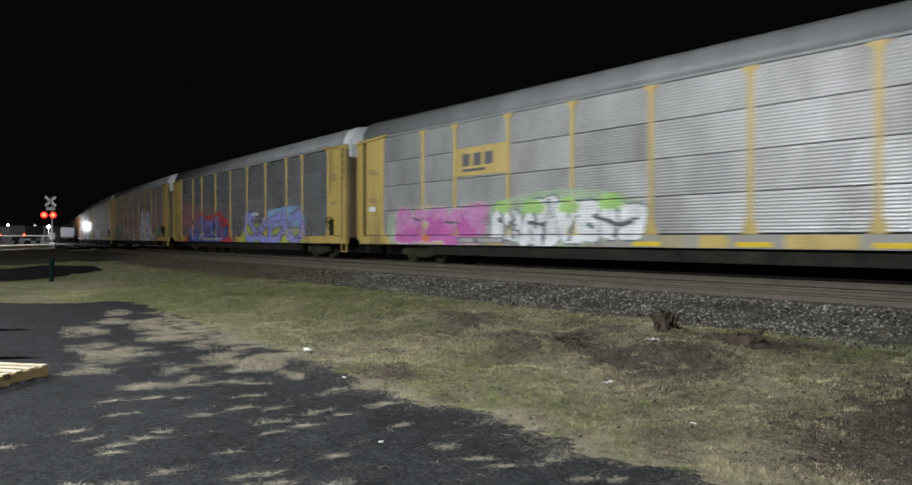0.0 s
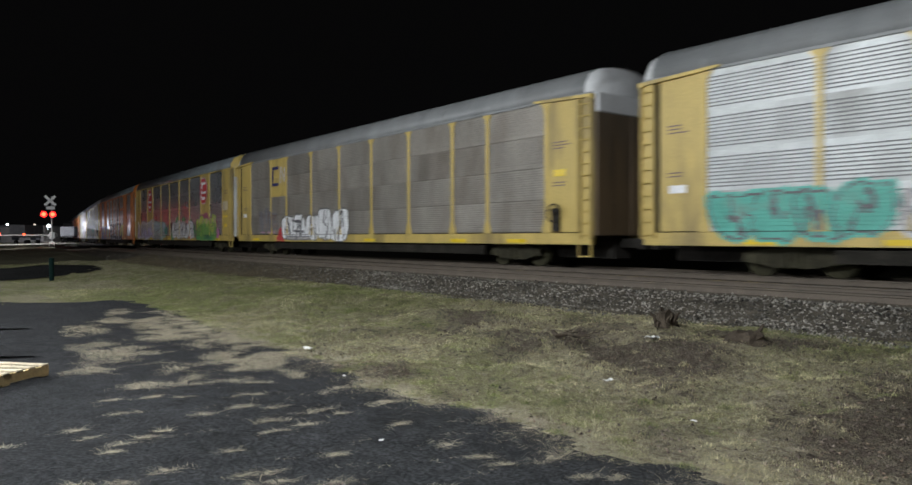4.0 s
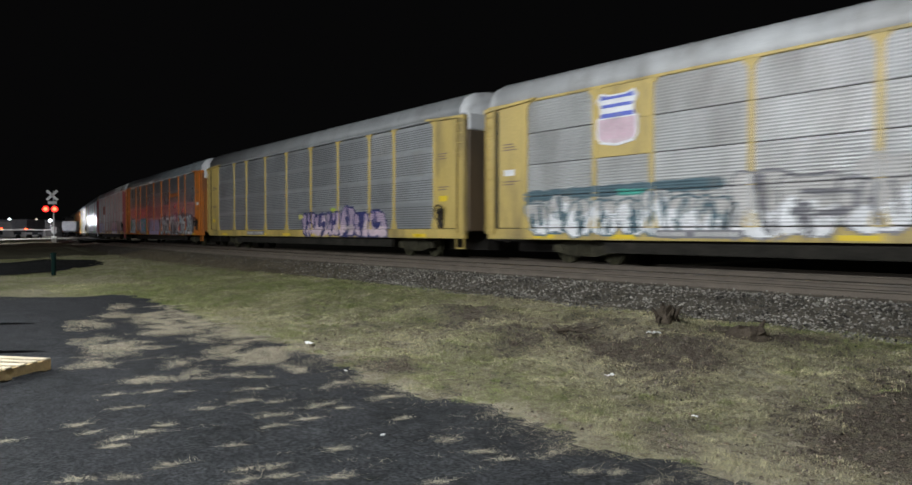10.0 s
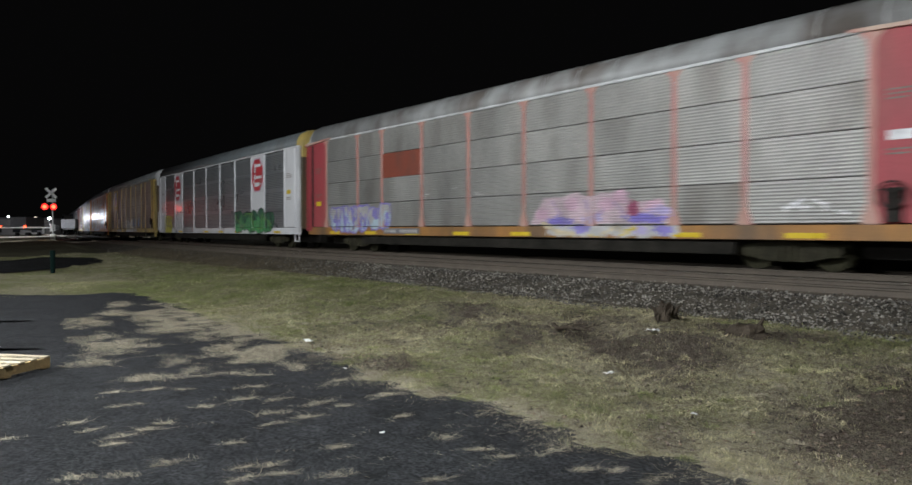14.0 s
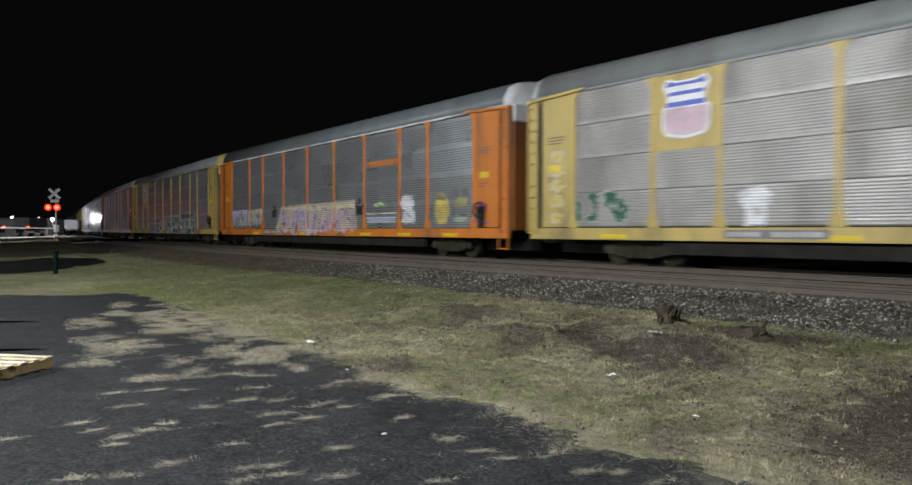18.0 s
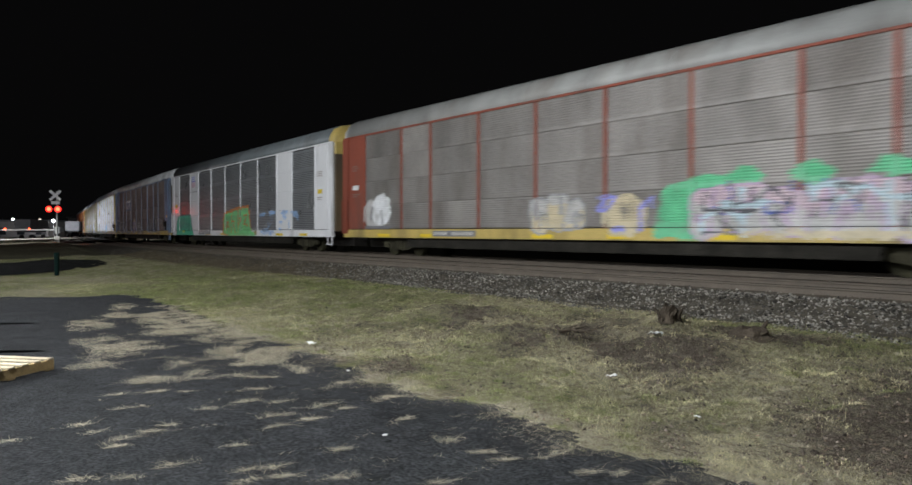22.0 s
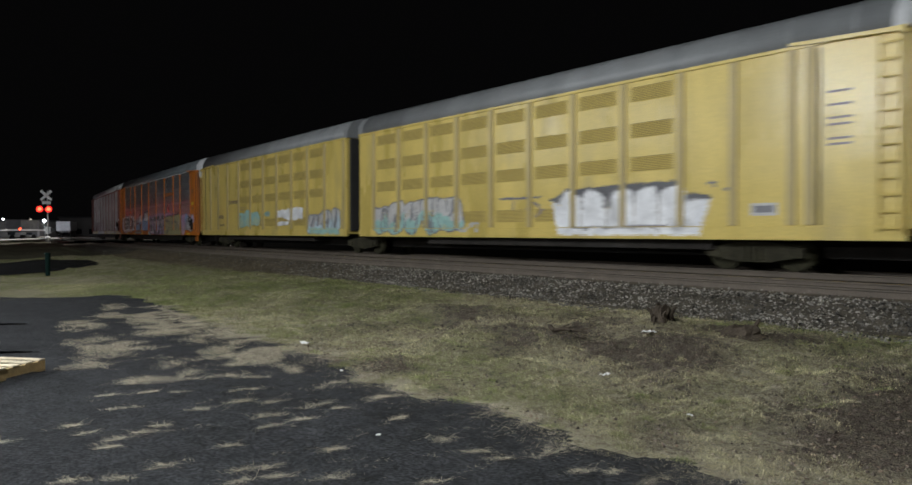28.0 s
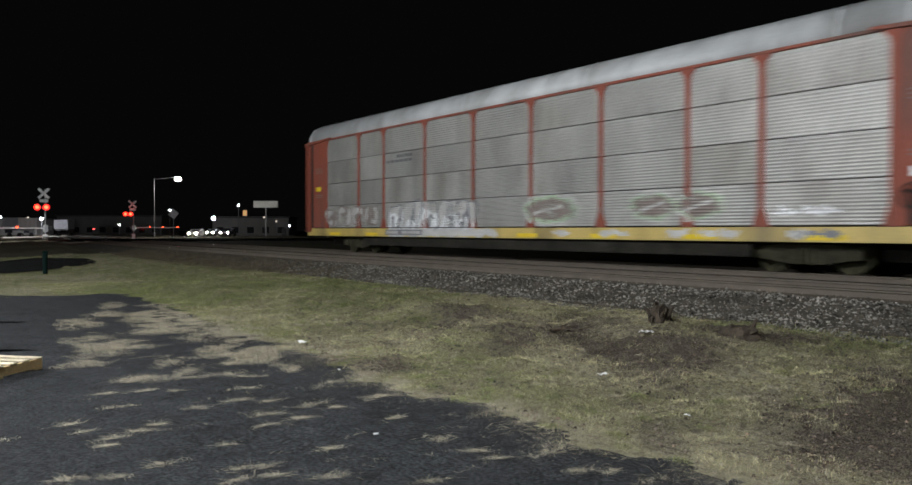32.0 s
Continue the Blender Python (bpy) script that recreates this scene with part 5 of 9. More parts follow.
def shield(car, b0, b1, z0, z1):
    """A railway's shield, as plain shapes: a white border, a head with three blue bands, a pink body with faint stripes."""
    w, hgt = b1 - b0, z1 - z0
    y = FACE_Y - 0.012

    def at(*pts):
        return [(b0 + a * w, z0 + c * hgt) for a, c in pts]

    shapes(car, "emblem", [at((.10, .98), (.30, .93), (.70, .93), (.90, .98), (1, .86), (.91, .72), (.91, .56), (1, .50), (1, .18), (.90, .06), (.5, 0), (.10, .06), (0, .18), (0, .50), (.09, .56), (.09, .72), (0, .86))], SPRAY["white"], y, "white shield emblem")
    shapes(car, "emblem", [at((.13, .94), (.30, .90), (.70, .90), (.87, .94), (.92, .85), (.08, .85)), at((.13, .76), (.87, .76), (.87, .70), (.13, .70)), at((.11, .60), (.89, .60), (.91, .52), (.09, .52))], SPRAY["blue"], y - 0.004, "blue bands")
    shapes(car, "emblem", [at((.05, .50), (.95, .50), (.95, .19), (.87, .10), (.5, .05), (.13, .10), (.05, .19))], SPRAY["blush"], y - 0.004, "faded pink field")
    shapes(car, "emblem", [at((.15 + .14 * k, .48), (.19 + .14 * k, .48), (.19 + .14 * k, .13), (.15 + .14 * k, .13)) for k in range(6)], SPRAY["rose"], y - 0.008, "faint red stripes")


def octagon(car, b0, b1, z0, z1):
    """A red eight-sided emblem with a pale border and pale bars."""
    y, w, hgt, c = FACE_Y - 0.012, b1 - b0, z1 - z0, 0.28
    pts = [(c, 0), (1 - c, 0), (1, c), (1, 1 - c), (1 - c, 1), (c, 1), (0, 1 - c), (0, c)]
    shapes(car, "emblem", [[(b0 - .07 + (w + .14) * a, z0 - .07 + (hgt + .14) * b) for a, b in pts]], SPRAY["pinkpale"], y, "pale pink border")
    shapes(car, "emblem", [[(b0 + w * a, z0 + hgt * b) for a, b in pts]], SPRAY["red"], y - 0.004, "red eight-sided emblem")
    shapes(car, "emblem", [[(b0 + w * a0, z0 + hgt * c0), (b0 + w * a1, z0 + hgt * c0), (b0 + w * a1, z0 + hgt * c1), (b0 + w * a0, z0 + hgt * c1)]
                           for a0, a1, c0, c1 in ((.22, .37, .58, .88), (.37, .85, .76, .85), (.20, .35, .36, .52), (.37, .92, .38, .47), (.26, .70, .13, .26), (.12, .24, .24, .34), (.72, .84, .17, .22))], SPRAY["white"], y - 0.008, "white bars")


CARS = {}
# Left ends of the cars along the line at 16 s.
LEFT = {0: -260.6, 1: -232.4, 2: -203.5, 3: -174.6, 4: -146.4, 5: -118.05, 6: -89.3, 7: -60.95, 8: -32.5, 9: -4.15, 10: 24.0, 11: 52.5, 12: 80.6,
        13: 108.7, 14: 136.4, 15: 164.6, 16: 192.6, 17: 220.7, 18: 242.3, 19: 263.1, 20: 290.9, 21: 318.7}
SPEED = 17.968

c = CARS[0] = autorack("grey autorack car with yellow posts and pink and white graffiti", YELLOW, YELLOW, GALV2, sill=WORNSILL, cap=CAPW, sheet="fine", eave=ROOF)
sign(c, "plate", 6.75, 9.35, 3.12, 4.10, YELLOW, FACE_Y + 0.004, label="yellow railway plate")
bars(c, 7.1, 8.9, 3.45, 3.88, 3, "smoke", "three dark lettering bars", FACE_Y - 0.004)
bars(c, 7.1, 8.9, 3.26, 3.36, 1, "smoke", "dark underline bar", FACE_Y - 0.004)
sill_patches(c, ((0.2, 2.8), (16.5, 17.3), (18.7, 20.3), (22.0, 23.1), (25.2, 27.0)))
mural(c, 1, 2.4, 8.4, 0.72, 2.25, ("blob", "sage", 2.75, 1.35, 0.5, 0.62), ("puff", "orchid", "magenta", "magenta", "blush", 5, 2.9, 8.2, 0.72, 2.1, 0.03), ("line", "smoke", 0.03, [(3.9, 1.75), (4.6, 1.6), (4.8, 1.75)]),
      ("line", "cream", 0.05, [(4.4, 2.1), (5.3, 2.16)]), ("blob", "cream", 4.9, 1.45, 0.2, 0.16), ("line", "smoke", 0.03, [(6.0, 1.55), (6.9, 1.5)]), ("blob", "orange", 4.9, 0.95, 0.22, 0.12), ("blob", "orange", 7.9, 0.9, 0.3, 0.1), n=5, label="sprayed pink graffiti")
mural(c, 2, 8.3, 15.0, 0.72, 2.4, ("blob", "sage", 11.6, 1.6, 3.3, 0.85), ("puff", "white", "white", "slate", "", 4, 8.5, 14.9, 0.72, 2.25, 0.045), ("blob", "spring", 9.2, 2.0, 0.42, 0.22), ("blob", "spring", 10.6, 1.95, 0.5, 0.24),
      ("blob", "spring", 12.1, 1.95, 0.4, 0.26), ("blob", "spring", 13.7, 2.0, 0.45, 0.26), ("line", "smoke", 0.05, [(9.0, 1.6), (9.5, 1.3), (9.9, 1.2)]), ("line", "smoke", 0.05, [(10.4, 1.45), (11.1, 1.4)]), ("line", "smoke", 0.06, [(13.1, 1.6), (13.9, 1.35), (14.4, 1.4)]), n=4, label="sprayed white graffiti with green caps")
c = CARS[1] = autorack("silver autorack car with yellow posts and purple graffiti", YELLOW, YELLOW, GALV, roof=ROOF, cap=CAPW, eave=ROOF)
mural(c, 103, 2.6, 12.7, 0.72, 2.75, ("field", "red", [(2.6, 0.7), (3.6, 1.1), (4.4, 1.75), (5.6, 1.95), (6.3, 2.6), (7.0, 2.7), (7.4, 2.4), (9.2, 2.45), (10.2, 2.6), (11.0, 2.3), (11.9, 2.0), (12.1, 1.4), (12.7, 0.7)]),
      ("field", "cobalt", [(3.7, 0.7), (4.1, 1.6), (5.8, 1.85), (6.3, 2.4), (7.0, 2.4), (7.5, 2.1), (9.2, 2.2), (10.1, 2.4), (10.4, 1.7), (10.6, 0.7)]), ("wild", "navy", "", 9, 3.9, 11.8, 0.76, 2.2, 0.07, 0.0), ("wild", "azure", "", 9, 4.0, 11.4, 0.8, 2.1, 0.05, 0.0), ("wild", "rosewood", "", 8, 4.2, 11.8, 0.8, 2.2, 0.04, 0.0), ("wild", "violet", "", 6, 4.2, 11.0, 0.8, 2.1, 0.05, 0.0),
      ("wild", "navy", "", 4, 5.0, 12.0, 0.8, 2.0, 0.04, 0.0), ("blob", "cobalt", 11.3, 1.3, 0.45, 0.35), ("blob", "rose", 4.7, 1.65, 0.3, 0.2), ("line", "ash", 0.06, [(7.6, 0.88), (10.3, 0.9)]), n=5, label="sprayed blue graffiti with a red rim")
mural(c, 104, 12.4, 13.4, 0.72, 2.1, ("line", "smoke", 0.09, [(13.0, 2.0), (12.8, 1.6), (13.1, 1.3), (12.8, 1.0), (13.2, 0.8)]), ("line", "smoke", 0.05, [(12.5, 1.5), (13.3, 1.55)]), cover=0.8)
mural(c, 4, 14.2, 23.2, 0.72, 2.75, ("field", "lime", [(14.1, 0.72), (14.4, 1.4), (15.6, 1.75), (17.6, 1.8), (18.2, 0.72)]), ("field", "sky", [(17.8, 1.6), (18.3, 2.45), (21.0, 2.6), (22.5, 2.45), (23.0, 1.7), (22.4, 1.5)]), ("field", "lime", [(18.6, 0.75), (18.6, 1.5), (22.9, 1.4), (22.9, 0.75)]),
      *[("line", col, w, pts) for col, w in (("smoke", 0.27), ("peri", 0.21)) for pts in ([(16.1, 2.25), (15.0, 2.2), (14.75, 1.5), (15.2, 0.95), (16.0, 0.85), (16.9, 1.35), (18.0, 1.75), (19.0, 1.9)], [(15.1, 2.1), (15.9, 1.6), (16.8, 1.05), (18.2, 0.78), (19.6, 0.9), (20.3, 1.5), (19.6, 2.1), (18.5, 1.4), (18.4, 0.9)],
      [(20.3, 2.2), (20.9, 1.1), (21.9, 0.8), (22.7, 1.3), (22.2, 2.2), (21.1, 1.9)])], ("wild", "smoke", "", 6, 15.0, 22.6, 0.8, 2.0, 0.03, 0), ("wild", "lilac", "", 6, 14.8, 22.8, 0.8, 2.2, 0.035, 0), ("blob", "white", 16.3, 2.3, 0.45, 0.1), ("line", "white", 0.04, [(15.0, 1.9), (15.0, 1.2)]), ("line", "smoke", 0.06, [(17.0, 2.35), (17.5, 2.1)]), ("line", "lilac", 0.05, [(18.8, 1.6), (19.6, 1.7)]), n=5, label="sprayed periwinkle loops on lime and sky blue")
c = CARS[2] = autorack("grey autorack car with yellow posts and tall blue and white graffiti", YELLOW, YELLOW, CLOUDED, cap=CAPW, sheet="shallow", eave=ROOF)
sign(c, "plate", 6.9, 8.8, 3.25, 3.95, YELLOW, PANEL_Y - 0.04, label="small yellow railway plate")
bars(c, 7.05, 8.6, 3.48, 3.85, 3, "smoke", "three dark lettering bars", PANEL_Y - 0.046)
bars(c, 7.05, 8.6, 3.32, 3.39, 1, "smoke", "dark underline bar", PANEL_Y - 0.046)
mural(c, 5, 2.1, 6.2, 0.9, 2.1, ("puff", "jade", "jade", "smoke", "jade", 4, 2.2, 6.1, 0.92, 2.0, 0.05), n=4, label="sprayed teal graffiti")
mural(c, 6, 6.2, 10.2, 0.85, 2.1, ("puff", "ash", "ash", "dusk", "ash", 4, 6.3, 10.1, 0.85, 2.05, 0.06), n=4, cover=0.86, label="sprayed pale graffiti")
mural(c, 61, 10.0, 12.0, 0.85, 1.95, ("puff", "ash", "", "grey", "", 3, 10.1, 11.6, 1.0, 1.9, 0.06), ("blob", "mint", 11.4, 1.2, 0.45, 0.22), cover=0.8, label="sprayed pale graffiti with a green patch")
mural(c, 7, 12.0, 14.8, 0.72, 2.0, ("puff", "ash", "ash", "dusk", "", 3, 12.2, 14.6, 0.9, 1.95, 0.06), ("field", "white", [(12.0, 0.74), (12.1, 0.95), (13.6, 0.95), (14.0, 0.74)]), n=3, cover=0.85, label="sprayed pale graffiti")
mural(c, 8, 15.2, 22.6, 0.72, 3.5, ("field", "dusk", [(19.95, 2.99), (20.30, 2.94), (20.32, 2.17), (19.96, 2.33)]), ("field", "white", [(15.40, 1.10), (15.59, 1.95), (15.92, 2.61), (16.15, 2.93), (16.43, 2.99), (16.36, 3.28), (16.79, 3.34), (17.34, 3.19), (17.46, 2.67), (17.54, 1.96), (17.81, 1.95), (17.89, 2.65), (17.92, 3.23), (18.35, 3.22), (18.45, 2.88), (18.77, 2.79), (18.80, 3.26), (19.15, 3.27), (19.29, 3.02), (19.58, 3.14), (19.99, 3.00), (19.99, 2.36), (20.38, 2.17), (20.84, 1.83), (21.06, 1.48), (21.35, 1.14), (22.42, 1.25), (22.40, 0.75), (22.23, 0.64), (21.56, 0.63), (21.35, 0.91), (20.58, 0.87), (20.31, 0.82), (20.39, 0.57), (19.83, 0.56), (19.67, 0.79), (18.63, 0.81), (18.63, 0.54), (17.79, 0.53), (17.30, 0.77), (16.79, 1.01), (16.69, 0.54), (15.77, 0.53)]),
      ("line", "azure", 0.16, [(15.75, 1.19), (15.99, 2.02), (16.38, 2.50), (16.72, 2.64)]), ("line", "azure", 0.16, [(17.18, 3.09), (17.24, 2.21), (17.14, 1.89)]), ("line", "azure", 0.11, [(16.04, 1.23), (16.51, 1.36), (16.89, 1.98)]), ("line", "azure", 0.13, [(17.54, 1.00), (18.36, 0.63)]), ("line", "azure", 0.10, [(15.86, 0.68), (15.77, 1.02)]), ("line", "azure", 0.17, [(18.13, 2.86), (18.13, 1.63), (18.41, 1.12)]), ("line", "azure", 0.15, [(18.26, 2.53), (18.95, 2.54), (19.16, 2.78)]), ("line", "azure", 0.13, [(18.41, 1.12), (19.07, 1.02)]), ("line", "azure", 0.17, [(19.76, 2.88), (19.76, 2.09), (19.60, 1.30), (20.07, 1.11)]), ("line", "azure", 0.15, [(19.96, 2.15), (20.64, 1.83), (21.00, 1.48)]), ("line", "azure", 0.13, [(20.58, 1.56), (20.02, 1.25)]), ("line", "azure", 0.13, [(21.43, 0.96), (22.27, 0.91), (22.14, 0.76), (21.70, 0.75)]),
      ("line", "white", 0.06, [(19.39, 2.98), (19.48, 1.95), (19.36, 1.34), (18.85, 1.08)]), ("line", "white", 0.06, [(18.48, 1.92), (18.81, 2.25), (19.09, 2.39)]), ("blob", "smoke", 18.76, 1.66, 0.24, 0.24), ("blob", "smoke", 19.21, 2.23, 0.11, 0.31), ("blob", "smoke", 17.36, 1.28, 0.17, 0.19), ("blob", "smoke", 17.81, 2.06, 0.14, 0.12), ("blob", "white", 16.43, 1.67, 0.2, 0.12), ("blob", "smoke", 20.76, 1.07, 0.16, 0.24), ("blob", "cream", 20.21, 1.78, 0.2, 0.2), ("blob", "lilac", 16.04, 1.35, 0.12, 0.1), ("line", "dusk", 0.05, [(17.00, 0.69), (17.60, 0.59)]), ("line", "gold", 0.05, [(21.70, 0.75), (22.19, 0.76)]), n=4, label="tall sky blue and white sprayed letters")
mural(c, 81, 22.7, 24.2, 1.0, 2.0, ("field", "mint", [(23.1, 1.35), (23.0, 1.75), (23.6, 1.9), (24.0, 1.8), (23.7, 1.4), (23.8, 1.15), (23.5, 1.15)]), cover=0.8, label="faded mint sprayed patch")
c = CARS[3] = autorack("dull autorack car with yellow ends, a lettered plate and white graffiti", YELLOW, YELLOW, DULL, plates={(1, 3), (1, 2)}, cap=CAPW, sheet="soft", eave=ROOF)
shapes(c, "emblem", [[(4.95, 4.45), (5.75, 4.45), (5.75, 4.6), (4.95, 4.6)], [(4.95, 3.75), (5.1, 3.75), (5.1, 4.45), (4.95, 4.45)], [(4.95, 3.6), (5.75, 3.6), (5.75, 3.75), (4.95, 3.75)]], SPRAY["navy"], FACE_Y - 0.012, "dark square emblem")
shapes(c, "emblem", [[(5.95, 3.7), (6.05, 3.7), (6.05, 4.55), (5.95, 4.55)], [(6.05, 4.55), (6.4, 3.75), (6.5, 3.75), (6.15, 4.55)], [(6.45, 3.75), (6.55, 3.75), (6.55, 4.5), (6.45, 4.5)]], SPRAY["ash"], FACE_Y - 0.012, "faded strokes")
mural(c, 9, 3.0, 5.8, 1.15, 2.5, ("puff", "brown", "taupe", "dusk", "", 4, 3.2, 5.5, 1.2, 2.45, 0.07), ("line", "rose", 0.03, [(3.3, 1.2), (5.2, 1.18)]), n=3, label="sprayed dull brown graffiti")
mural(c, 10, 5.4, 13.2, 0.72, 2.4, ("field", "red", [(5.4, 0.74), (5.8, 1.4), (6.4, 1.5), (6.4, 0.74)]), ("puff", "white", "white", "smoke", "", 5, 6.2, 13.0, 0.74, 2.3, 0.05), ("line", "smoke", 0.07, [(7.4, 1.75), (8.3, 1.7)]), ("line", "smoke", 0.06, [(7.5, 1.25), (8.6, 1.2)]), n=5, label="sprayed white graffiti")
c = CARS[4] = autorack("yellow autorack car with silver sheets, red emblems and bright graffiti", YELLOW, YELLOW, GALV, roof=ROOF3, plates={(1, -1), (7, -1)}, slim=True, door=CAPW, cap=(CAPW, YELLOW))
octagon(c, 4.95, 6.45, 3.1, 4.8), octagon(c, 20.62, 22.17, 3.18, 4.76)
shapes(c, "placard", [[(25.22, 2.58), (26.45, 2.58), (26.45, 3.1), (25.22, 3.1)]], SPRAY["cream"], -1.606, "cream placard on the end door")
shapes(c, "placard", [[(25.32, z), (25.8, z), (25.8, z + 0.05), (25.32, z + 0.05)] for z in (2.7, 2.82, 2.94)], SPRAY["taupe"], -1.610, "dark lettering bars")
shapes(c, "placard", [[(25.3, 2.14), (26.4, 2.14), (26.4, 2.26), (25.3, 2.26)]], REFLECT, -1.606, "yellow placard on the end door")
mural(c, 11, 0.9, 11.9, 0.74, 2.4, ("puff", "ash", "lilac", "white", "ash", 5, 1.0, 7.4, 0.76, 2.3, 0.05), ("puff", "ice", "ash", "seafoam", "seafoam", 4, 7.2, 11.0, 0.85, 2.25, 0.06), ("blob", "jade", 11.1, 1.45, 0.55, 0.3), ("line", "dusk", 0.04, [(7.9, 1.4), (9.0, 1.6)]), ("line", "dusk", 0.05, [(9.9, 1.4), (10.6, 1.3)]), n=8, cover=0.9, label="sprayed pale lilac and green graffiti")
mural(c, 12, 12.8, 19.6, 0.72, 2.4, *[("blob", "green", b, z, 0.42, 0.3) for b, z in ((13.3, 1.5), (13.2, 1.0), (14.5, 2.15), (16.3, 2.1), (18.2, 1.9), (18.9, 1.5), (19.2, 1.2))], ("puff", "white", "white", "dusk", "", 5, 13.2, 18.9, 0.72, 2.15, 0.055), ("line", "smoke", 0.05, [(13.8, 1.45), (14.6, 1.55)]), ("line", "smoke", 0.05, [(15.6, 1.5), (16.2, 1.45)]),
      ("line", "smoke", 0.04, [(17.0, 1.75), (17.4, 1.3)]), ("blob", "orange", 17.9, 0.95, 0.25, 0.08), n=5, label="sprayed white graffiti over green")
mural(c, 13, 19.2, 25.0, 0.72, 2.6, ("puff", "rosewood", "rosewood", "rosewood", "", 5, 19.5, 24.3, 0.8, 2.5, 0.03), ("blob", "rosewood", 19.5, 1.3, 0.22, 0.45), ("blob", "magenta", 24.3, 1.15, 0.42, 0.3), ("field", "green", [(19.6, 0.76), (19.6, 1.5), (24.0, 1.5), (24.2, 0.9), (23.6, 0.76)]), ("puff", "lime", "leaf", "leaf", "", 5, 19.7, 24.1, 0.82, 2.4, 0.04),
      *[("blob", "khaki", b, 2.0, 0.3, 0.18) for b in (20.2, 21.1, 22.0, 22.9, 23.7)], *[("line", "leaf", 0.05, pts) for pts in ([(20.0, 1.8), (20.6, 1.6), (20.5, 1.3)], [(21.2, 1.95), (21.5, 1.4)], [(22.2, 1.8), (22.8, 1.7), (22.7, 1.3)], [(23.2, 1.9), (23.6, 1.5)])], *[("line", "smoke", 0.04, pts) for pts in ([(20.2, 1.5), (20.5, 1.25)], [(21.7, 1.75), (21.9, 1.4)], [(23.0, 1.6), (23.3, 1.35)])],
      ("blob", "deep", 22.2, 0.95, 0.7, 0.14), n=5, label="sprayed lime and green graffiti with a dark pink rim")
c = CARS[5] = autorack("orange autorack car with bright silver sheets and block-letter graffiti", ORANGE, ORANGE, GALV, roof=ROOF3, plates={(1, -1), (7, -1)}, slim=True, cap=(CAPW, ORANGE), door=CAPW)
mural(c, 14, 1.0, 8.2, 0.74, 2.4, ("blob", "cream", 1.9, 1.3, 0.5, 0.5), ("blob", "lemon", 4.9, 1.8, 1.2, 0.45), ("blob", "lemon", 3.0, 1.9, 0.6, 0.3), ("blob", "lemon", 7.6, 1.4, 0.5, 0.4), ("word", "cobalt", "cream", "SERIE!", 1.9, 7.4, 0.74, 2.15, 0.15, 0.05), n=6, label="sprayed blue letters on pale yellow")
mural(c, 16, 7.4, 10.0, 0.95, 2.3, ("wild", "sky", "", 2, 7.5, 8.7, 1.2, 1.9, 0.05, 0), ("blob", "lemon", 9.2, 1.95, 0.45, 0.26), ("blob", "orange", 9.2, 1.35, 0.45, 0.3), label="sprayed yellow and orange patches")
blocks = []
for x0, x1, lean_ in ((10.05, 11.7, 0.1), (11.8, 13.45, 0.2), (13.5, 15.35, 0.25), (15.4, 16.85, 0.2), (16.95, 18.9, 0.25)):
    blocks += [("field", "white", [(x0 - 0.08, 2.55), (x1 + 0.05, 2.55), (x1 + 0.1, 1.2), (x1 + lean_ + 0.1, 0.72), (x0 + lean_ - 0.05, 0.72), (x0 - 0.05, 1.1)])]
for x0, x1, lean_ in ((10.05, 11.7, 0.1), (11.8, 13.45, 0.2), (13.5, 15.35, 0.25), (15.4, 16.85, 0.2), (16.95, 18.9, 0.25)):
    blocks += [("field", "black", [(x0 + 0.1, 2.4), (x1 - 0.1, 2.4), (x1 - 0.05, 1.2), (x1 + lean_ - 0.05, 0.76), (x0 + lean_ + 0.12, 0.76), (x0 + 0.1, 1.1)])]
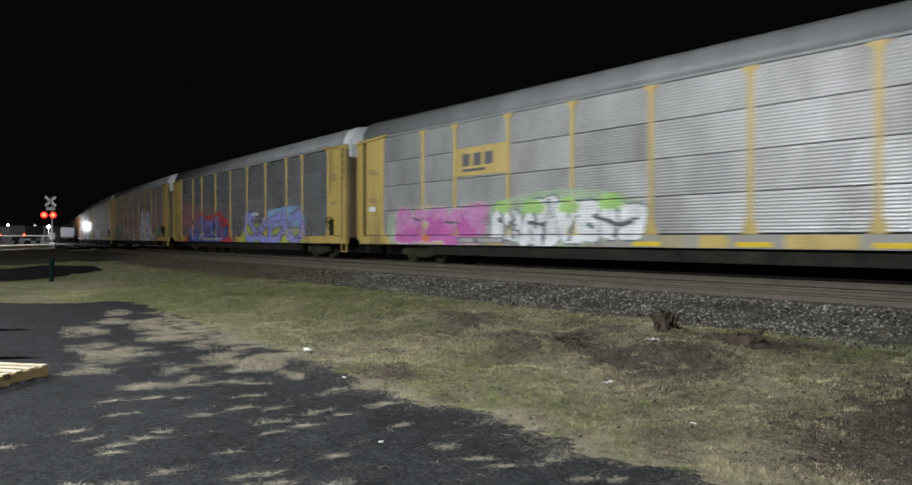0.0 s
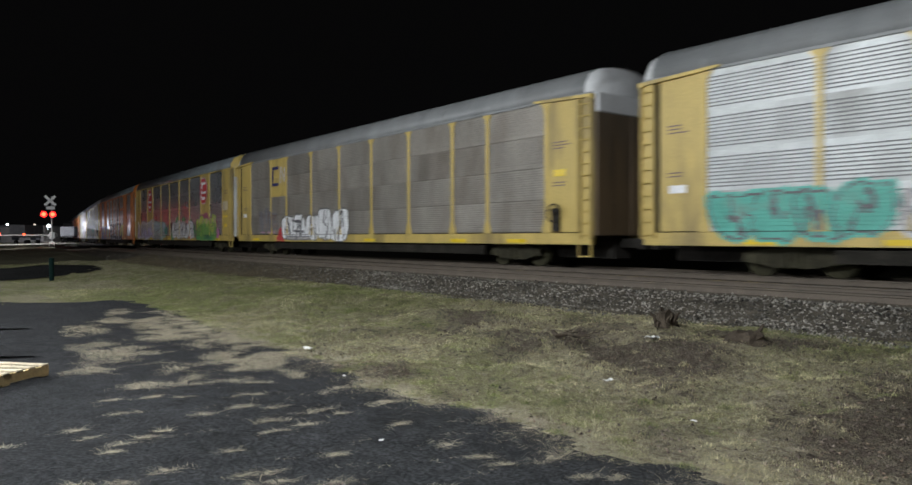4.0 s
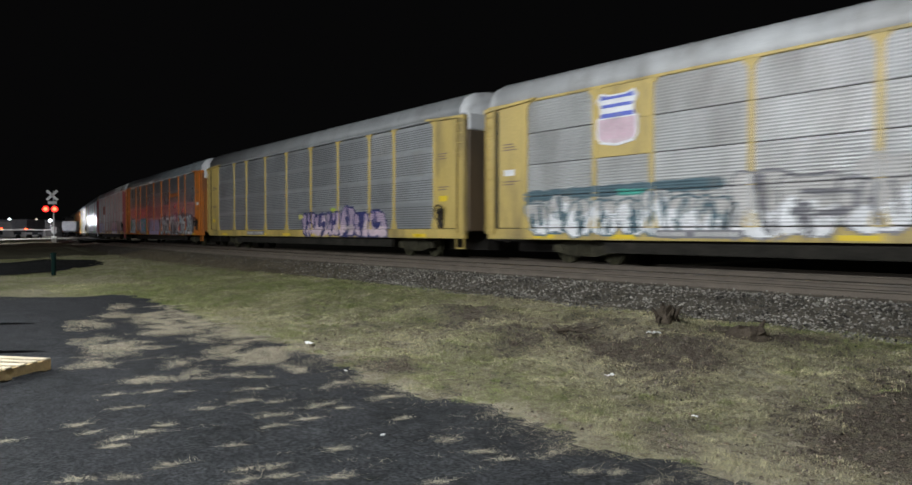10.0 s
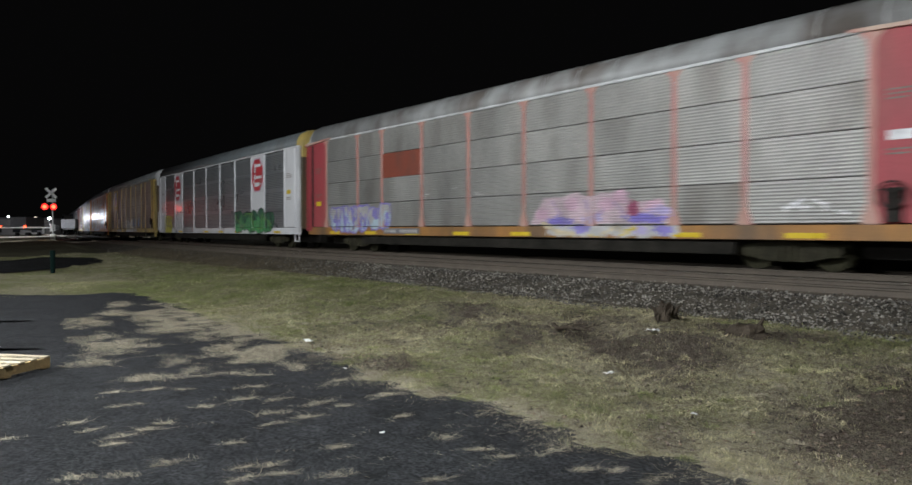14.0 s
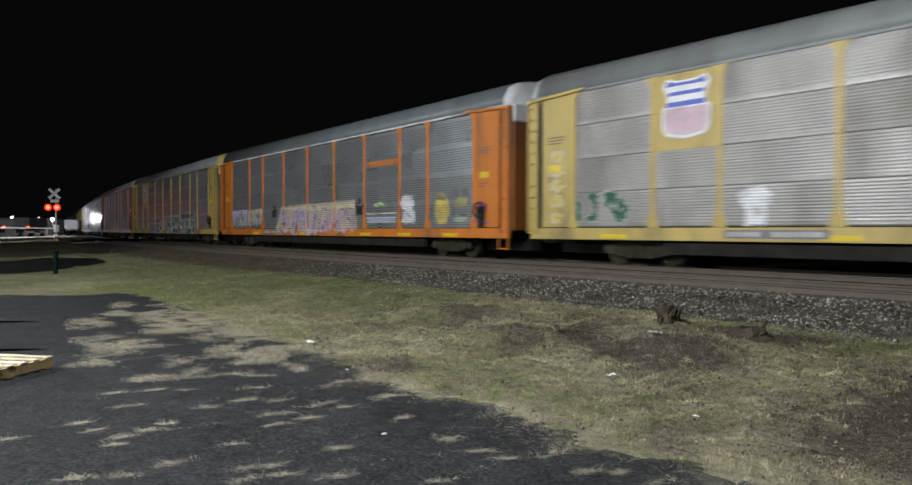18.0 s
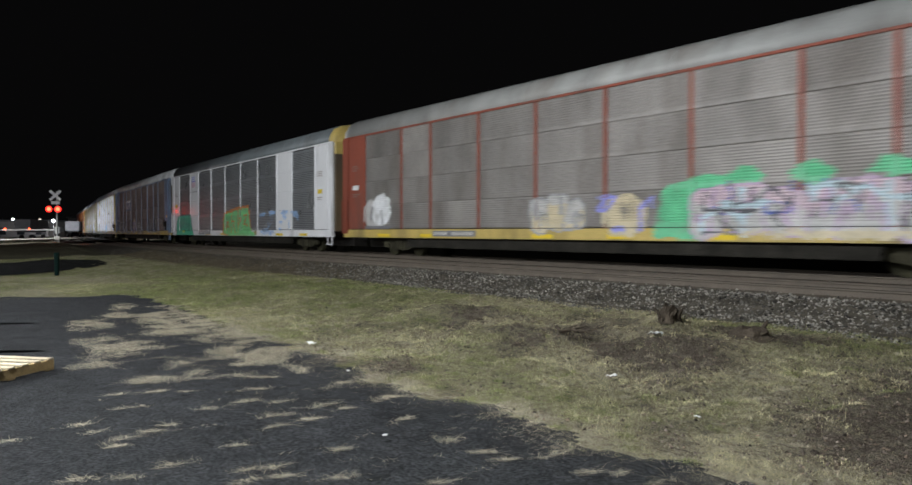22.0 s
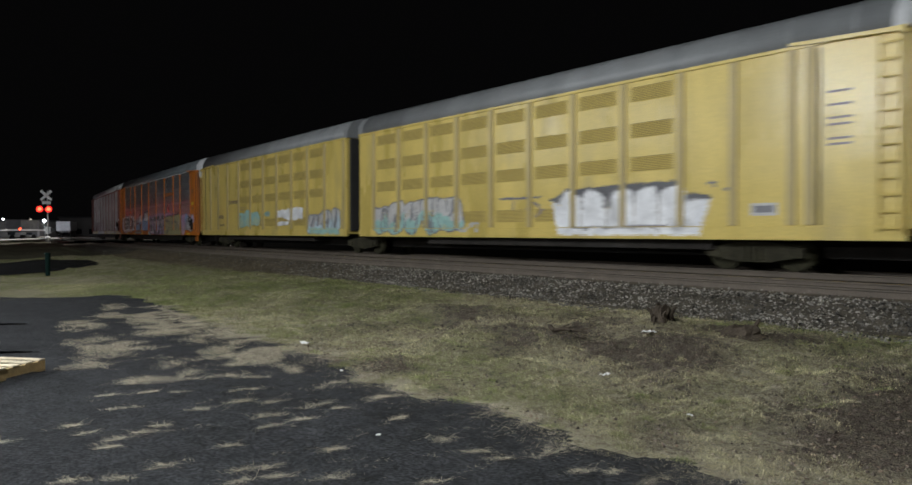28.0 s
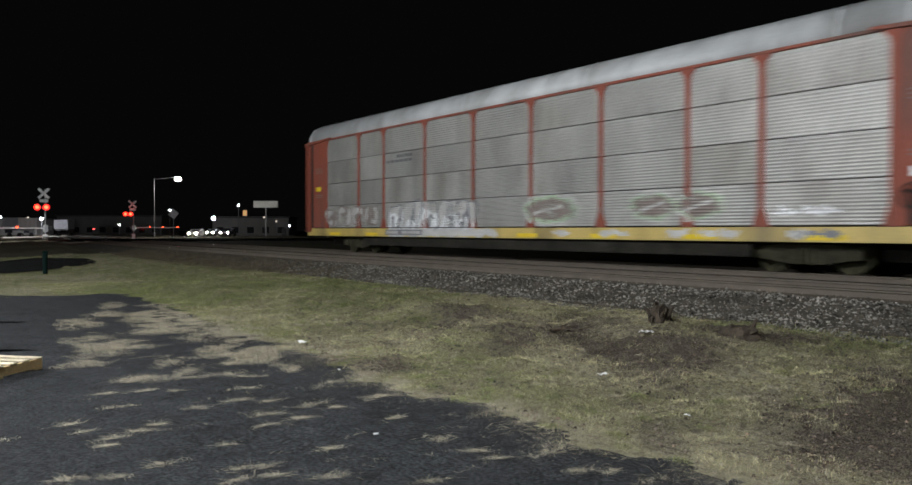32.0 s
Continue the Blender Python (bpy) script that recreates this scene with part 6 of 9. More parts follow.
mural(c, 15, 9.9, 20.6, 0.72, 2.6, ("field", "lemon", [(18.3, 1.0), (18.4, 2.15), (20.4, 2.2), (20.5, 1.0)]), ("line", "leaf", 0.02, [(18.9, 2.0), (20.2, 2.05)]), *blocks, ("blob", "white", 10.9, 1.95, 0.55, 0.26), ("blob", "orange", 10.85, 1.95, 0.25, 0.14), ("blob", "white", 11.6, 1.8, 0.3, 0.1), ("blob", "white", 10.75, 1.35, 0.5, 0.22), ("blob", "orange", 10.7, 1.25, 0.25, 0.14),
      ("blob", "white", 12.1, 1.65, 0.3, 0.4), ("blob", "orange", 12.0, 1.6, 0.16, 0.3), ("blob", "white", 13.2, 1.5, 0.28, 0.4), ("blob", "orange", 13.2, 1.5, 0.18, 0.3), ("blob", "white", 14.5, 1.6, 0.62, 0.45), ("blob", "orange", 14.4, 1.8, 0.45, 0.2), ("blob", "orange", 14.6, 1.4, 0.5, 0.16), ("blob", "cream", 16.1, 1.85, 0.35, 0.3), ("blob", "cream", 16.15, 1.35, 0.35, 0.3),
      ("blob", "lemon", 16.1, 1.85, 0.26, 0.22), ("blob", "lemon", 16.15, 1.35, 0.26, 0.22), ("line", "black", 0.12, [(10.2, 1.62), (11.2, 1.62)]), ("field", "white", [(17.1, 1.5), (17.2, 2.1), (17.7, 2.1), (17.7, 1.5)]), ("field", "lemon", [(18.0, 1.1), (18.0, 1.95), (18.6, 2.0), (18.7, 1.7), (19.4, 1.7), (19.4, 1.1)]), ("field", "black", [(18.9, 0.72), (18.9, 1.4), (19.3, 1.4), (19.6, 0.72)]),
      n=5, label="black block letters with white rims and orange and yellow eyes")
bars(c, 18.1, 20.6, 3.58, 3.84, 10, "orange", "orange lettering bars")
bars(c, 18.1, 20.6, 3.47, 3.55, 1, "smoke", "dark underline bar")
c = CARS[6] = autorack("grimy autorack car with yellow posts, a white roof and pale graffiti", YELLOW, YELLOW, GALV2, roof=ROOF2, plates={(1, 2), (1, 3)}, sheet="fine")
shield(c, 4.8, 6.24, 3.32, 4.86)
mural(c, 17, 1.9, 9.2, 0.75, 2.3, ("line", "slate", 0.16, [(2.0, 2.05), (5.0, 2.1), (8.6, 2.15)]), ("line", "jade", 0.08, [(5.6, 2.05), (6.6, 2.0)]), ("puff", "ash", "white", "slate", "", 8, 2.0, 9.0, 0.78, 2.05, 0.06), n=8, cover=0.95, label="sprayed white graffiti with dark slits")
mural(c, 117, 8.8, 13.0, 0.75, 2.6, ("puff", "ash", "white", "dusk", "", 3, 8.9, 12.8, 0.76, 2.35, 0.06), ("blob", "ash", 12.4, 2.3, 0.6, 0.3), ("line", "dusk", 0.06, [(10.7, 1.85), (11.8, 1.8)]), ("line", "dusk", 0.08, [(10.9, 1.35), (11.6, 1.4)]), n=3, cover=0.85, label="sprayed chalky white graffiti")
mural(c, 18, 12.8, 17.8, 0.75, 2.2, ("field", "jade", [(12.9, 1.2), (12.9, 2.05), (17.5, 2.0), (17.6, 1.2)]), ("field", "slate", [(13.0, 0.8), (12.9, 1.45), (15.6, 1.35), (17.5, 1.5), (17.3, 0.78)]), ("wild", "ash", "", 5, 13.2, 17.4, 0.85, 1.7, 0.05, 0), ("line", "cream", 0.07, [(13.2, 1.5), (15.0, 1.35), (16.9, 1.6)]), n=4, cover=0.95, label="sprayed teal and slate graffiti")
mural(c, 19, 17.9, 20.8, 0.72, 2.1, ("field", "ash", [(18.0, 0.9), (18.05, 2.0), (20.5, 2.0), (20.6, 0.8), (19.0, 0.74)]), ("wild", "grey", "", 4, 18.2, 20.4, 0.9, 1.9, 0.04, 0), n=2, cover=0.86, label="sprayed chalky patch")
c = CARS[7] = autorack("silver autorack car with yellow posts and lilac graffiti", YELLOW, YELLOW, GALV3, cap=CAPW, eave=ROOF)
mural(c, 20, 13.9, 22.4, 0.72, 2.15, ("puff", "mauve", "blush", "navy", "", 6, 14.2, 22.0, 0.72, 2.05, 0.09), ("blob", "lemon", 13.9, 1.7, 0.25, 0.12), ("blob", "lime", 17.4, 1.95, 0.3, 0.08), ("blob", "blush", 16.0, 0.95, 1.2, 0.16), ("line", "navy", 0.1, [(16.2, 0.8), (16.5, 1.05), (16.3, 1.3)]), ("line", "navy", 0.1, [(18.4, 0.8), (18.8, 1.0)]), n=6, label="sprayed lilac graffiti with dark blue outlines")
c = CARS[8] = autorack("orange autorack car with bright silver sheets and pastel graffiti", ORANGE, ORANGE, GALV, roof=ROOF3, eave=CAPW, cap=CAPW, door=ORANGEDOOR)
mural(c, 21, 1.8, 6.3, 0.8, 2.2, ("field", "ice", [(2.0, 0.85), (2.0, 2.1), (4.4, 2.1), (4.8, 1.5), (4.6, 0.85)]), ("blob", "jade", 2.6, 1.6, 0.45, 0.5), ("line", "slate", 0.03, [(2.2, 2.1), (4.2, 2.15)]), ("line", "slate", 0.03, [(3.2, 1.6), (3.7, 1.7)]), ("line", "dusk", 0.04, [(4.2, 1.2), (4.6, 0.95)]), ("blob", "ice", 5.4, 1.7, 0.35, 0.25), n=3, cover=0.92, label="sprayed ice blue graffiti")
mural(c, 22, 6.4, 9.5, 0.72, 2.15, ("field", "sky", [(6.5, 0.95), (6.6, 2.05), (9.3, 2.15), (9.35, 0.76), (8.6, 0.78)]), ("field", "teal", [(6.9, 1.6), (6.9, 2.05), (9.3, 2.1), (9.3, 1.0), (8.8, 1.0)]), ("blob", "ice", 7.4, 1.75, 0.5, 0.12), ("blob", "lilac", 8.2, 1.5, 0.4, 0.2), ("blob", "sky", 8.4, 1.9, 0.6, 0.08), n=2, cover=0.95, label="sprayed teal and sky blue patch")
mural(c, 23, 10.4, 14.6, 0.72, 2.05, ("field", "lavender", [(10.5, 0.8), (10.7, 1.9), (12.0, 2.0), (14.1, 1.9), (14.3, 0.74), (11.5, 0.74)]), ("line", "lilac", 0.05, [(12.4, 1.95), (12.5, 0.9)]), n=2, cover=0.97, label="sprayed pale lilac patch")
mural(c, 24, 14.6, 25.3, 0.72, 2.6, ("blob", "rosewood", 16.2, 1.95, 0.5, 0.22), ("blob", "rosewood", 19.7, 2.0, 0.6, 0.4), ("blob", "rosewood", 23.0, 1.6, 0.5, 0.4), ("wild", "smoke", "", 13, 14.9, 24.8, 0.76, 2.2, 0.14, 0), ("wild", "ice", "smoke", 13, 15.0, 24.8, 0.76, 2.2, 0.10, 0.05), ("wild", "white", "dusk", 8, 15.0, 24.6, 0.76, 2.1, 0.06, 0.03), ("blob", "blush", 19.5, 2.05, 0.35, 0.25), ("blob", "rosewood", 21.0, 1.2, 0.3, 0.25), ("line", "smoke", 0.06, [(18.6, 0.9), (20.6, 0.95)]), n=6, label="sprayed silver wild lettering with black edges")
bars(c, 18.1, 20.6, 3.56, 3.84, 10, "orange", "orange lettering bars", FACE_Y - 0.004)
bars(c, 18.1, 19.6, 3.46, 3.53, 1, "smoke", "dark underline bar", FACE_Y - 0.004)

c = CARS[9] = autorack("grimy autorack car with faded pink posts and a rust-red plate", PINK, MAROON, FADED, sill=ORANGE2, roof=ROOF4, cap=CAPW, plates={(2, 2)}, plate_mat=RED, eave=CAPW, sheet="fine")
mural(c, 25, 2.1, 7.7, 0.78, 2.3, ("puff", "ash", "ice", "violet", "", 6, 2.3, 7.3, 0.8, 2.1, 0.07), n=5, cover=0.86, label="sprayed pale letters with violet outlines")
mural(c, 125, 9.5, 13.2, 2.05, 2.55, ("wild", "ash", "", 5, 9.7, 12.4, 2.15, 2.45, 0.025, 0), ("line", "ash", 0.03, [(12.3, 2.3), (13.0, 2.1)]), cover=0.6, label="chalky scrawl")
mural(c, 26, 15.2, 21.4, 0.74, 2.2, ("field", "blush", [(15.4, 1.15), (15.6, 1.55), (16.0, 1.95), (16.6, 1.9), (17.2, 2.05), (17.8, 1.9), (18.5, 2.0), (19.15, 1.95), (19.3, 1.5), (19.6, 1.75), (20.3, 1.75), (20.6, 1.35), (20.5, 1.1), (15.6, 1.1)]), ("field", "ash", [(16.0, 0.76), (16.2, 1.12), (20.6, 1.1), (20.95, 0.95), (20.6, 0.76)]),
      *[("blob", "pinkpale", b, z, 0.3, 0.2) for b, z in ((15.9, 1.4), (17.1, 1.7), (18.4, 1.65), (18.9, 1.85), (20.0, 1.55))], *[("line", "mauve", 0.045, pts) for pts in ([(16.3, 1.8), (16.7, 1.4)], [(17.6, 1.8), (17.9, 1.3), (18.3, 1.5)], [(18.7, 1.7), (19.1, 1.35)])], ("blob", "rosewood", 19.35, 1.45, 0.2, 0.25), *[("blob", "violet", b, z, r, 0.13) for b, z, r in ((16.6, 1.2, 0.5), (17.5, 1.0, 0.35), (19.8, 1.25, 0.7), (20.3, 0.95, 0.3))],
      *[("blob", "lilac", b, z, 0.35, 0.12) for b, z in ((17.9, 1.25), (19.5, 0.95), (20.2, 1.45))], ("line", "cream", 0.07, [(15.9, 1.15), (16.5, 0.9), (17.2, 0.82)]), ("line", "gold", 0.06, [(19.0, 0.85), (19.4, 1.0)]), ("line", "cream", 0.05, [(18.3, 0.82), (18.8, 1.05), (19.1, 0.84)]), n=5, cover=0.97, label="sprayed pale pink and violet graffiti")
mural(c, 126, 23.0, 25.2, 1.2, 1.7, ("wild", "white", "", 4, 23.1, 24.9, 1.28, 1.62, 0.03, 0), cover=0.75, label="white scrawl")
c = CARS[10] = autorack("white autorack car with silver sheets, red emblems and dark green graffiti", WHITE, WHITE, GALV, roof=ROOF3, plates={(1, -1), (7, -1)}, slim=True, cap=(CAPW, YELLOW))
octagon(c, 4.75, 6.25, 3.1, 4.8), octagon(c, 20.85, 22.45, 3.1, 4.8)
mural(c, 27, 1.7, 4.2, 0.72, 2.1, ("field", "lemon", [(1.9, 0.72), (1.9, 2.0), (3.5, 1.95), (3.7, 1.5), (3.9, 1.1), (3.7, 0.72)]), ("line", "olive", 0.03, [(2.1, 1.6), (2.7, 1.5), (3.3, 1.6)]), ("line", "olive", 0.03, [(2.2, 1.25), (3.4, 1.2)]), ("blob", "lemon", 3.8, 1.8, 0.15, 0.2), n=1, label="sprayed yellow patch")
mural(c, 28, 4.4, 8.2, 0.72, 2.35, *[("line", "dusk", 0.035, pts) for pts in ([(4.4, 1.6), (4.6, 1.2), (5.0, 0.95)], [(5.1, 0.8), (5.0, 1.9), (5.4, 2.2), (6.5, 2.2), (6.6, 1.3), (6.2, 0.9), (5.2, 0.8)], [(5.4, 1.8), (5.7, 1.2)], [(6.0, 1.7), (6.1, 1.2)], [(6.6, 2.2), (7.6, 2.15), (7.9, 1.5)], [(4.6, 1.0), (5.0, 0.8)])], cover=0.85, label="thin dark sprayed outline")
mural(c, 29, 17.6, 24.2, 0.75, 2.2, ("puff", "deep", "green", "black", "", 5, 18.0, 23.8, 0.8, 2.05, 0.05), ("wild", "leaf", "", 4, 18.2, 23.6, 0.9, 1.9, 0.04, 0), n=5, label="sprayed dark green graffiti")
c = CARS[11] = autorack("weathered autorack car with yellow posts, a shield emblem and white graffiti", YELLOW, YELLOW, FADED, cap=CAPW, plates={(1, 2), (1, 3)}, sheet="soft", eave=ROOF)
shield(c, 5.0, 6.4, 3.3, 4.9)
mural(c, 130, 0.8, 1.7, 1.2, 3.6, *[("blob", "cream", 1.25, z, 0.28, 0.2) for z in (1.35, 1.85, 2.3, 2.75, 3.2)], *[("blob", "gold", 1.25, z, 0.17, 0.1) for z in (1.35, 1.85, 2.3, 2.75, 3.2)], cover=0.7, label="faded looped scrawl")
mural(c, 30, 1.9, 4.2, 1.1, 2.15, ("wild", "deep", "ash", 4, 2.1, 3.8, 1.25, 2.05, 0.08, 0.03), n=2, label="sprayed dark green tag")
mural(c, 31, 7.0, 8.3, 1.0, 2.1, ("blob", "white", 7.55, 1.8, 0.42, 0.22), ("field", "white", [(7.25, 1.7), (7.9, 1.7), (7.8, 1.1), (7.35, 1.1)]), ("blob", "ash", 7.6, 1.45, 0.12, 0.1), label="sprayed white blot")
mural(c, 131, 9.4, 12.0, 1.1, 1.85, ("blob", "ash", 9.9, 1.5, 0.3, 0.2), ("blob", "ash", 10.7, 1.5, 0.25, 0.16), ("blob", "ash", 11.5, 1.45, 0.3, 0.12), cover=0.7, label="chalky blots")
mural(c, 32, 12.1, 16.5, 0.72, 2.1, ("blob", "white", 12.7, 1.45, 0.45, 0.5), ("blob", "white", 13.7, 1.4, 0.4, 0.45), ("blob", "white", 14.6, 1.35, 0.4, 0.4), ("blob", "white", 15.6, 1.5, 0.6, 0.5), ("line", "white", 0.12, [(12.4, 0.85), (16.2, 0.85)]), ("line", "ash", 0.06, [(13.1, 1.7), (13.2, 1.1)]), ("line", "ash", 0.06, [(14.1, 1.7), (14.2, 1.1)]), ("line", "white", 0.07, [(15.4, 1.2), (16.5, 1.15)]), n=4, label="sprayed white graffiti")
for j, b in enumerate((16.6, 17.7, 19.2)):
    mural(c, 33 + j, b - 0.6, b + 0.8, 0.72, 2.1, ("field", "azure", [(b - 0.4, 1.3), (b - 0.1, 1.85), (b + 0.35, 2.0), (b + 0.5, 1.8), (b + 0.25, 1.75), (b + 0.35, 1.25)]), ("blob", "slate", b + 0.4, 1.8, 0.1, 0.1), *((("blob", "ash", b + 0.2, 0.95, 0.5, 0.25),) if j < 2 else ()), cover=0.9, label="sprayed blue wave")
c = CARS[12] = autorack("orange autorack car with bright silver sheets and pink graffiti", ORANGE, ORANGE, GALV, roof=ROOF3, eave=CAPW, cap=CAPW, door=ORANGEDOOR)
mural(c, 34, 1.8, 7.0, 1.05, 2.4, ("puff", "lavender", "ash", "smoke", "", 2, 2.0, 4.4, 1.15, 2.3, 0.05), ("puff", "cream", "ash", "smoke", "", 2, 4.5, 6.7, 1.15, 2.2, 0.05), n=4, label="sprayed pale lilac and cream letters with black lines")
for b, z in ((8.25, 1.95), (17.4, 1.95)):
    mural(c, 35, b - 0.6, b + 0.6, 1.45, 2.5, ("field", "black", [(b - 0.3, z - 0.3), (b - 0.35, z + 0.1), (b + 0.35, z + 0.1), (b + 0.3, z - 0.3)]), ("blob", "black", b, z + 0.25, 0.15, 0.12), ("line", "black", 0.04, [(b - 0.4, z - 0.35), (b + 0.4, z + 0.1)]), label="black stencilled blot")
mural(c, 36, 8.3, 17.6, 0.72, 2.45, ("field", "cream", [(8.4, 0.95), (9.2, 2.2), (12.0, 2.25), (17.0, 2.3), (17.2, 1.1), (16.9, 0.9)]), ("puff", "lavender", "blush", "smoke", "", 4, 9.1, 13.4, 0.74, 2.15, 0.03), ("puff", "blush", "pinkpale", "smoke", "", 3, 13.6, 16.8, 0.74, 2.2, 0.03), *[("blob", "cream", b, z, 0.45, 0.2) for b, z in ((10.2, 1.8), (12.6, 1.9), (14.2, 1.7), (16.2, 1.3), (15.2, 2.0))], ("blob", "orange", 11.2, 0.88, 0.25, 0.12), ("blob", "orange", 14.8, 0.88, 0.5, 0.14), ("blob", "orange", 16.5, 0.9, 0.3, 0.12), n=6, label="sprayed pale pink and lilac graffiti on cream")
mural(c, 37, 18.5, 19.8, 1.85, 2.2, ("line", "spring", 0.06, [(18.7, 1.98), (19.1, 2.08), (19.5, 2.02)]), cover=0.6)
mural(c, 137, 17.9, 20.4, 1.15, 1.8, *[("line", "ash", 0.05, [(18.1, z), (20.3, z + 0.03)]) for z in (1.32, 1.48, 1.64)], ("line", "azure", 0.04, [(18.2, 1.4), (20.2, 1.42)]), n=1, cover=0.9, label="faded white and blue haze of spray")
mural(c, 138, 20.6, 22.0, 1.2, 2.4, ("blob", "white", 21.2, 2.05, 0.5, 0.3), ("field", "white", [(20.8, 1.3), (21.0, 1.9), (21.5, 1.9), (21.8, 1.6), (21.7, 1.25), (21.0, 1.25)]), ("line", "lilac", 0.04, [(21.0, 1.75), (21.4, 1.5)]), ("line", "dusk", 0.04, [(20.75, 1.8), (21.1, 1.7)]), label="sprayed white figure")
mural(c, 139, 22.9, 24.2, 1.15, 2.45, ("blob", "olive", 23.45, 2.2, 0.38, 0.2), ("field", "gold", [(23.1, 1.65), (23.1, 2.1), (23.9, 2.1), (24.0, 1.6), (23.7, 1.2), (23.3, 1.2)]), ("blob", "smoke", 23.45, 2.15, 0.2, 0.05), ("line", "olive", 0.04, [(23.3, 1.7), (23.5, 1.4)]), label="sprayed yellow figure")
mural(c, 140, 24.2, 25.2, 1.1, 2.2, ("blob", "olive", 24.7, 1.95, 0.4, 0.2), ("blob", "sage", 24.7, 1.4, 0.4, 0.14), ("line", "smoke", 0.03, [(24.3, 1.55), (25.0, 1.5)]), cover=0.9, label="faded olive blots")
mural(c, 142, 25.3, 26.4, 1.15, 2.1, ("blob", "rosewood", 25.8, 1.75, 0.3, 0.22), ("blob", "smoke", 25.7, 1.45, 0.25, 0.13), ("line", "rosewood", 0.05, [(25.4, 1.3), (26.2, 1.25)]), label="dark red and black tag on the end door")
bars(c, 18.1, 20.6, 3.6, 3.84, 10, "orange", "orange lettering bars", FACE_Y - 0.004)
bars(c, 18.1, 19.4, 3.48, 3.56, 1, "smoke", "dark underline bar", FACE_Y - 0.004)
c = CARS[13] = autorack("silver autorack car with yellow posts and black and teal lettering", YELLOW, YELLOW, GALV3, plates={(1, 2), (1, 3)}, cap=YELLOW, eave=ROOF)
shield(c, 5.0, 6.27, 3.4, 4.9)
bars(c, 7.3, 9.2, 4.3, 4.55, 7, "dusk", "faded dark lettering bars", PANEL_Y - 0.02)
bars(c, 9.6, 10.9, 4.25, 4.45, 5, "grey", "faded grey lettering bars", PANEL_Y - 0.02)
mural(c, 48, 1.2, 5.9, 0.75, 1.75, ("line", "sky", 0.09, [(1.6, 0.8), (1.6, 1.5), (2.0, 1.6)]), ("blob", "seafoam", 3.1, 1.35, 1.3, 0.25), ("blob", "azure", 2.4, 1.4, 0.6, 0.16), cover=0.72, label="faded sky blue haze of spray")
mural(c, 38, 6.3, 13.4, 0.72, 2.0, ("blob", "blush", 7.6, 1.3, 0.9, 0.6), ("blob", "blush", 9.4, 1.45, 1.0, 0.55), ("blob", "blush", 11.2, 1.25, 1.2, 0.5), ("blob", "ice", 8.0, 1.0, 0.9, 0.25), ("blob", "ice", 10.9, 1.3, 0.7, 0.35), ("word", "smoke", "ice", "GARE", 6.9, 11.2, 0.8, 1.85, 0.10, 0.09), ("line", "slate", 0.09, [(11.3, 1.15), (12.0, 1.1), (12.8, 1.35)]), ("blob", "sky", 12.4, 1.1, 0.4, 0.08), ("blob", "cream", 12.9, 1.4, 0.4, 0.4), n=5, label="dark sprayed letters on pink and ice blue")
mural(c, 39, 13.4, 22.3, 0.72, 2.25, ("blob", "ice", 15.8, 1.3, 2.2, 0.5), ("blob", "seafoam", 20.0, 1.35, 2.2, 0.6), ("word", "smoke", "ice", "HAEK", 13.8, 18.2, 0.78, 1.95, 0.13, 0.10), ("word", "smoke", "ice", "TER", 18.2, 22.0, 0.78, 2.1, 0.17, 0.10), ("wild", "ice", "", 8, 13.8, 22.0, 0.8, 1.95, 0.04, 0), ("wild", "seafoam", "", 7, 13.8, 22.0, 0.8, 2.0, 0.05, 0), ("wild", "smoke", "", 7, 13.8, 22.2, 0.8, 2.1, 0.04, 0), ("line", "ice", 0.1, [(14.2, 0.9), (17.6, 1.5)]), ("line", "smoke", 0.08, [(17.0, 1.6), (18.6, 1.4)]), n=7, label="black sprayed letters on ice blue")
c = CARS[14] = autorack("brown autorack car with red posts, red ends and pale graffiti", RED, RED, SOOT, sill=YELLOW, roof=ROOF5, cap=CAPW, slim=True, sheet="soft")
mural(c, 40, 1.7, 4.4, 1.1, 2.65, ("blob", "ash", 2.6, 1.7, 0.75, 0.6), ("blob", "white", 3.2, 1.85, 0.75, 0.65), ("line", "dusk", 0.06, [(2.5, 1.95), (2.4, 1.5)]), ("line", "grey", 0.06, [(3.2, 1.8), (3.3, 1.3)]), ("line", "dusk", 0.05, [(2.0, 1.15), (3.8, 1.15)]), n=1, label="sprayed white throw-up")
mural(c, 41, 11.9, 14.5, 0.75, 2.3, ("puff", "ash", "cream", "grey", "", 3, 12.1, 14.2, 0.85, 2.1, 0.06), n=3, cover=0.85, label="sprayed chalky letters")
mural(c, 141, 14.5, 16.9, 0.8, 2.15, ("blob", "cream", 15.7, 1.4, 0.8, 0.6), ("wild", "peri", "", 3, 14.8, 16.6, 0.9, 2.0, 0.06, 0), n=2, cover=0.75, label="faded blue and cream letters")
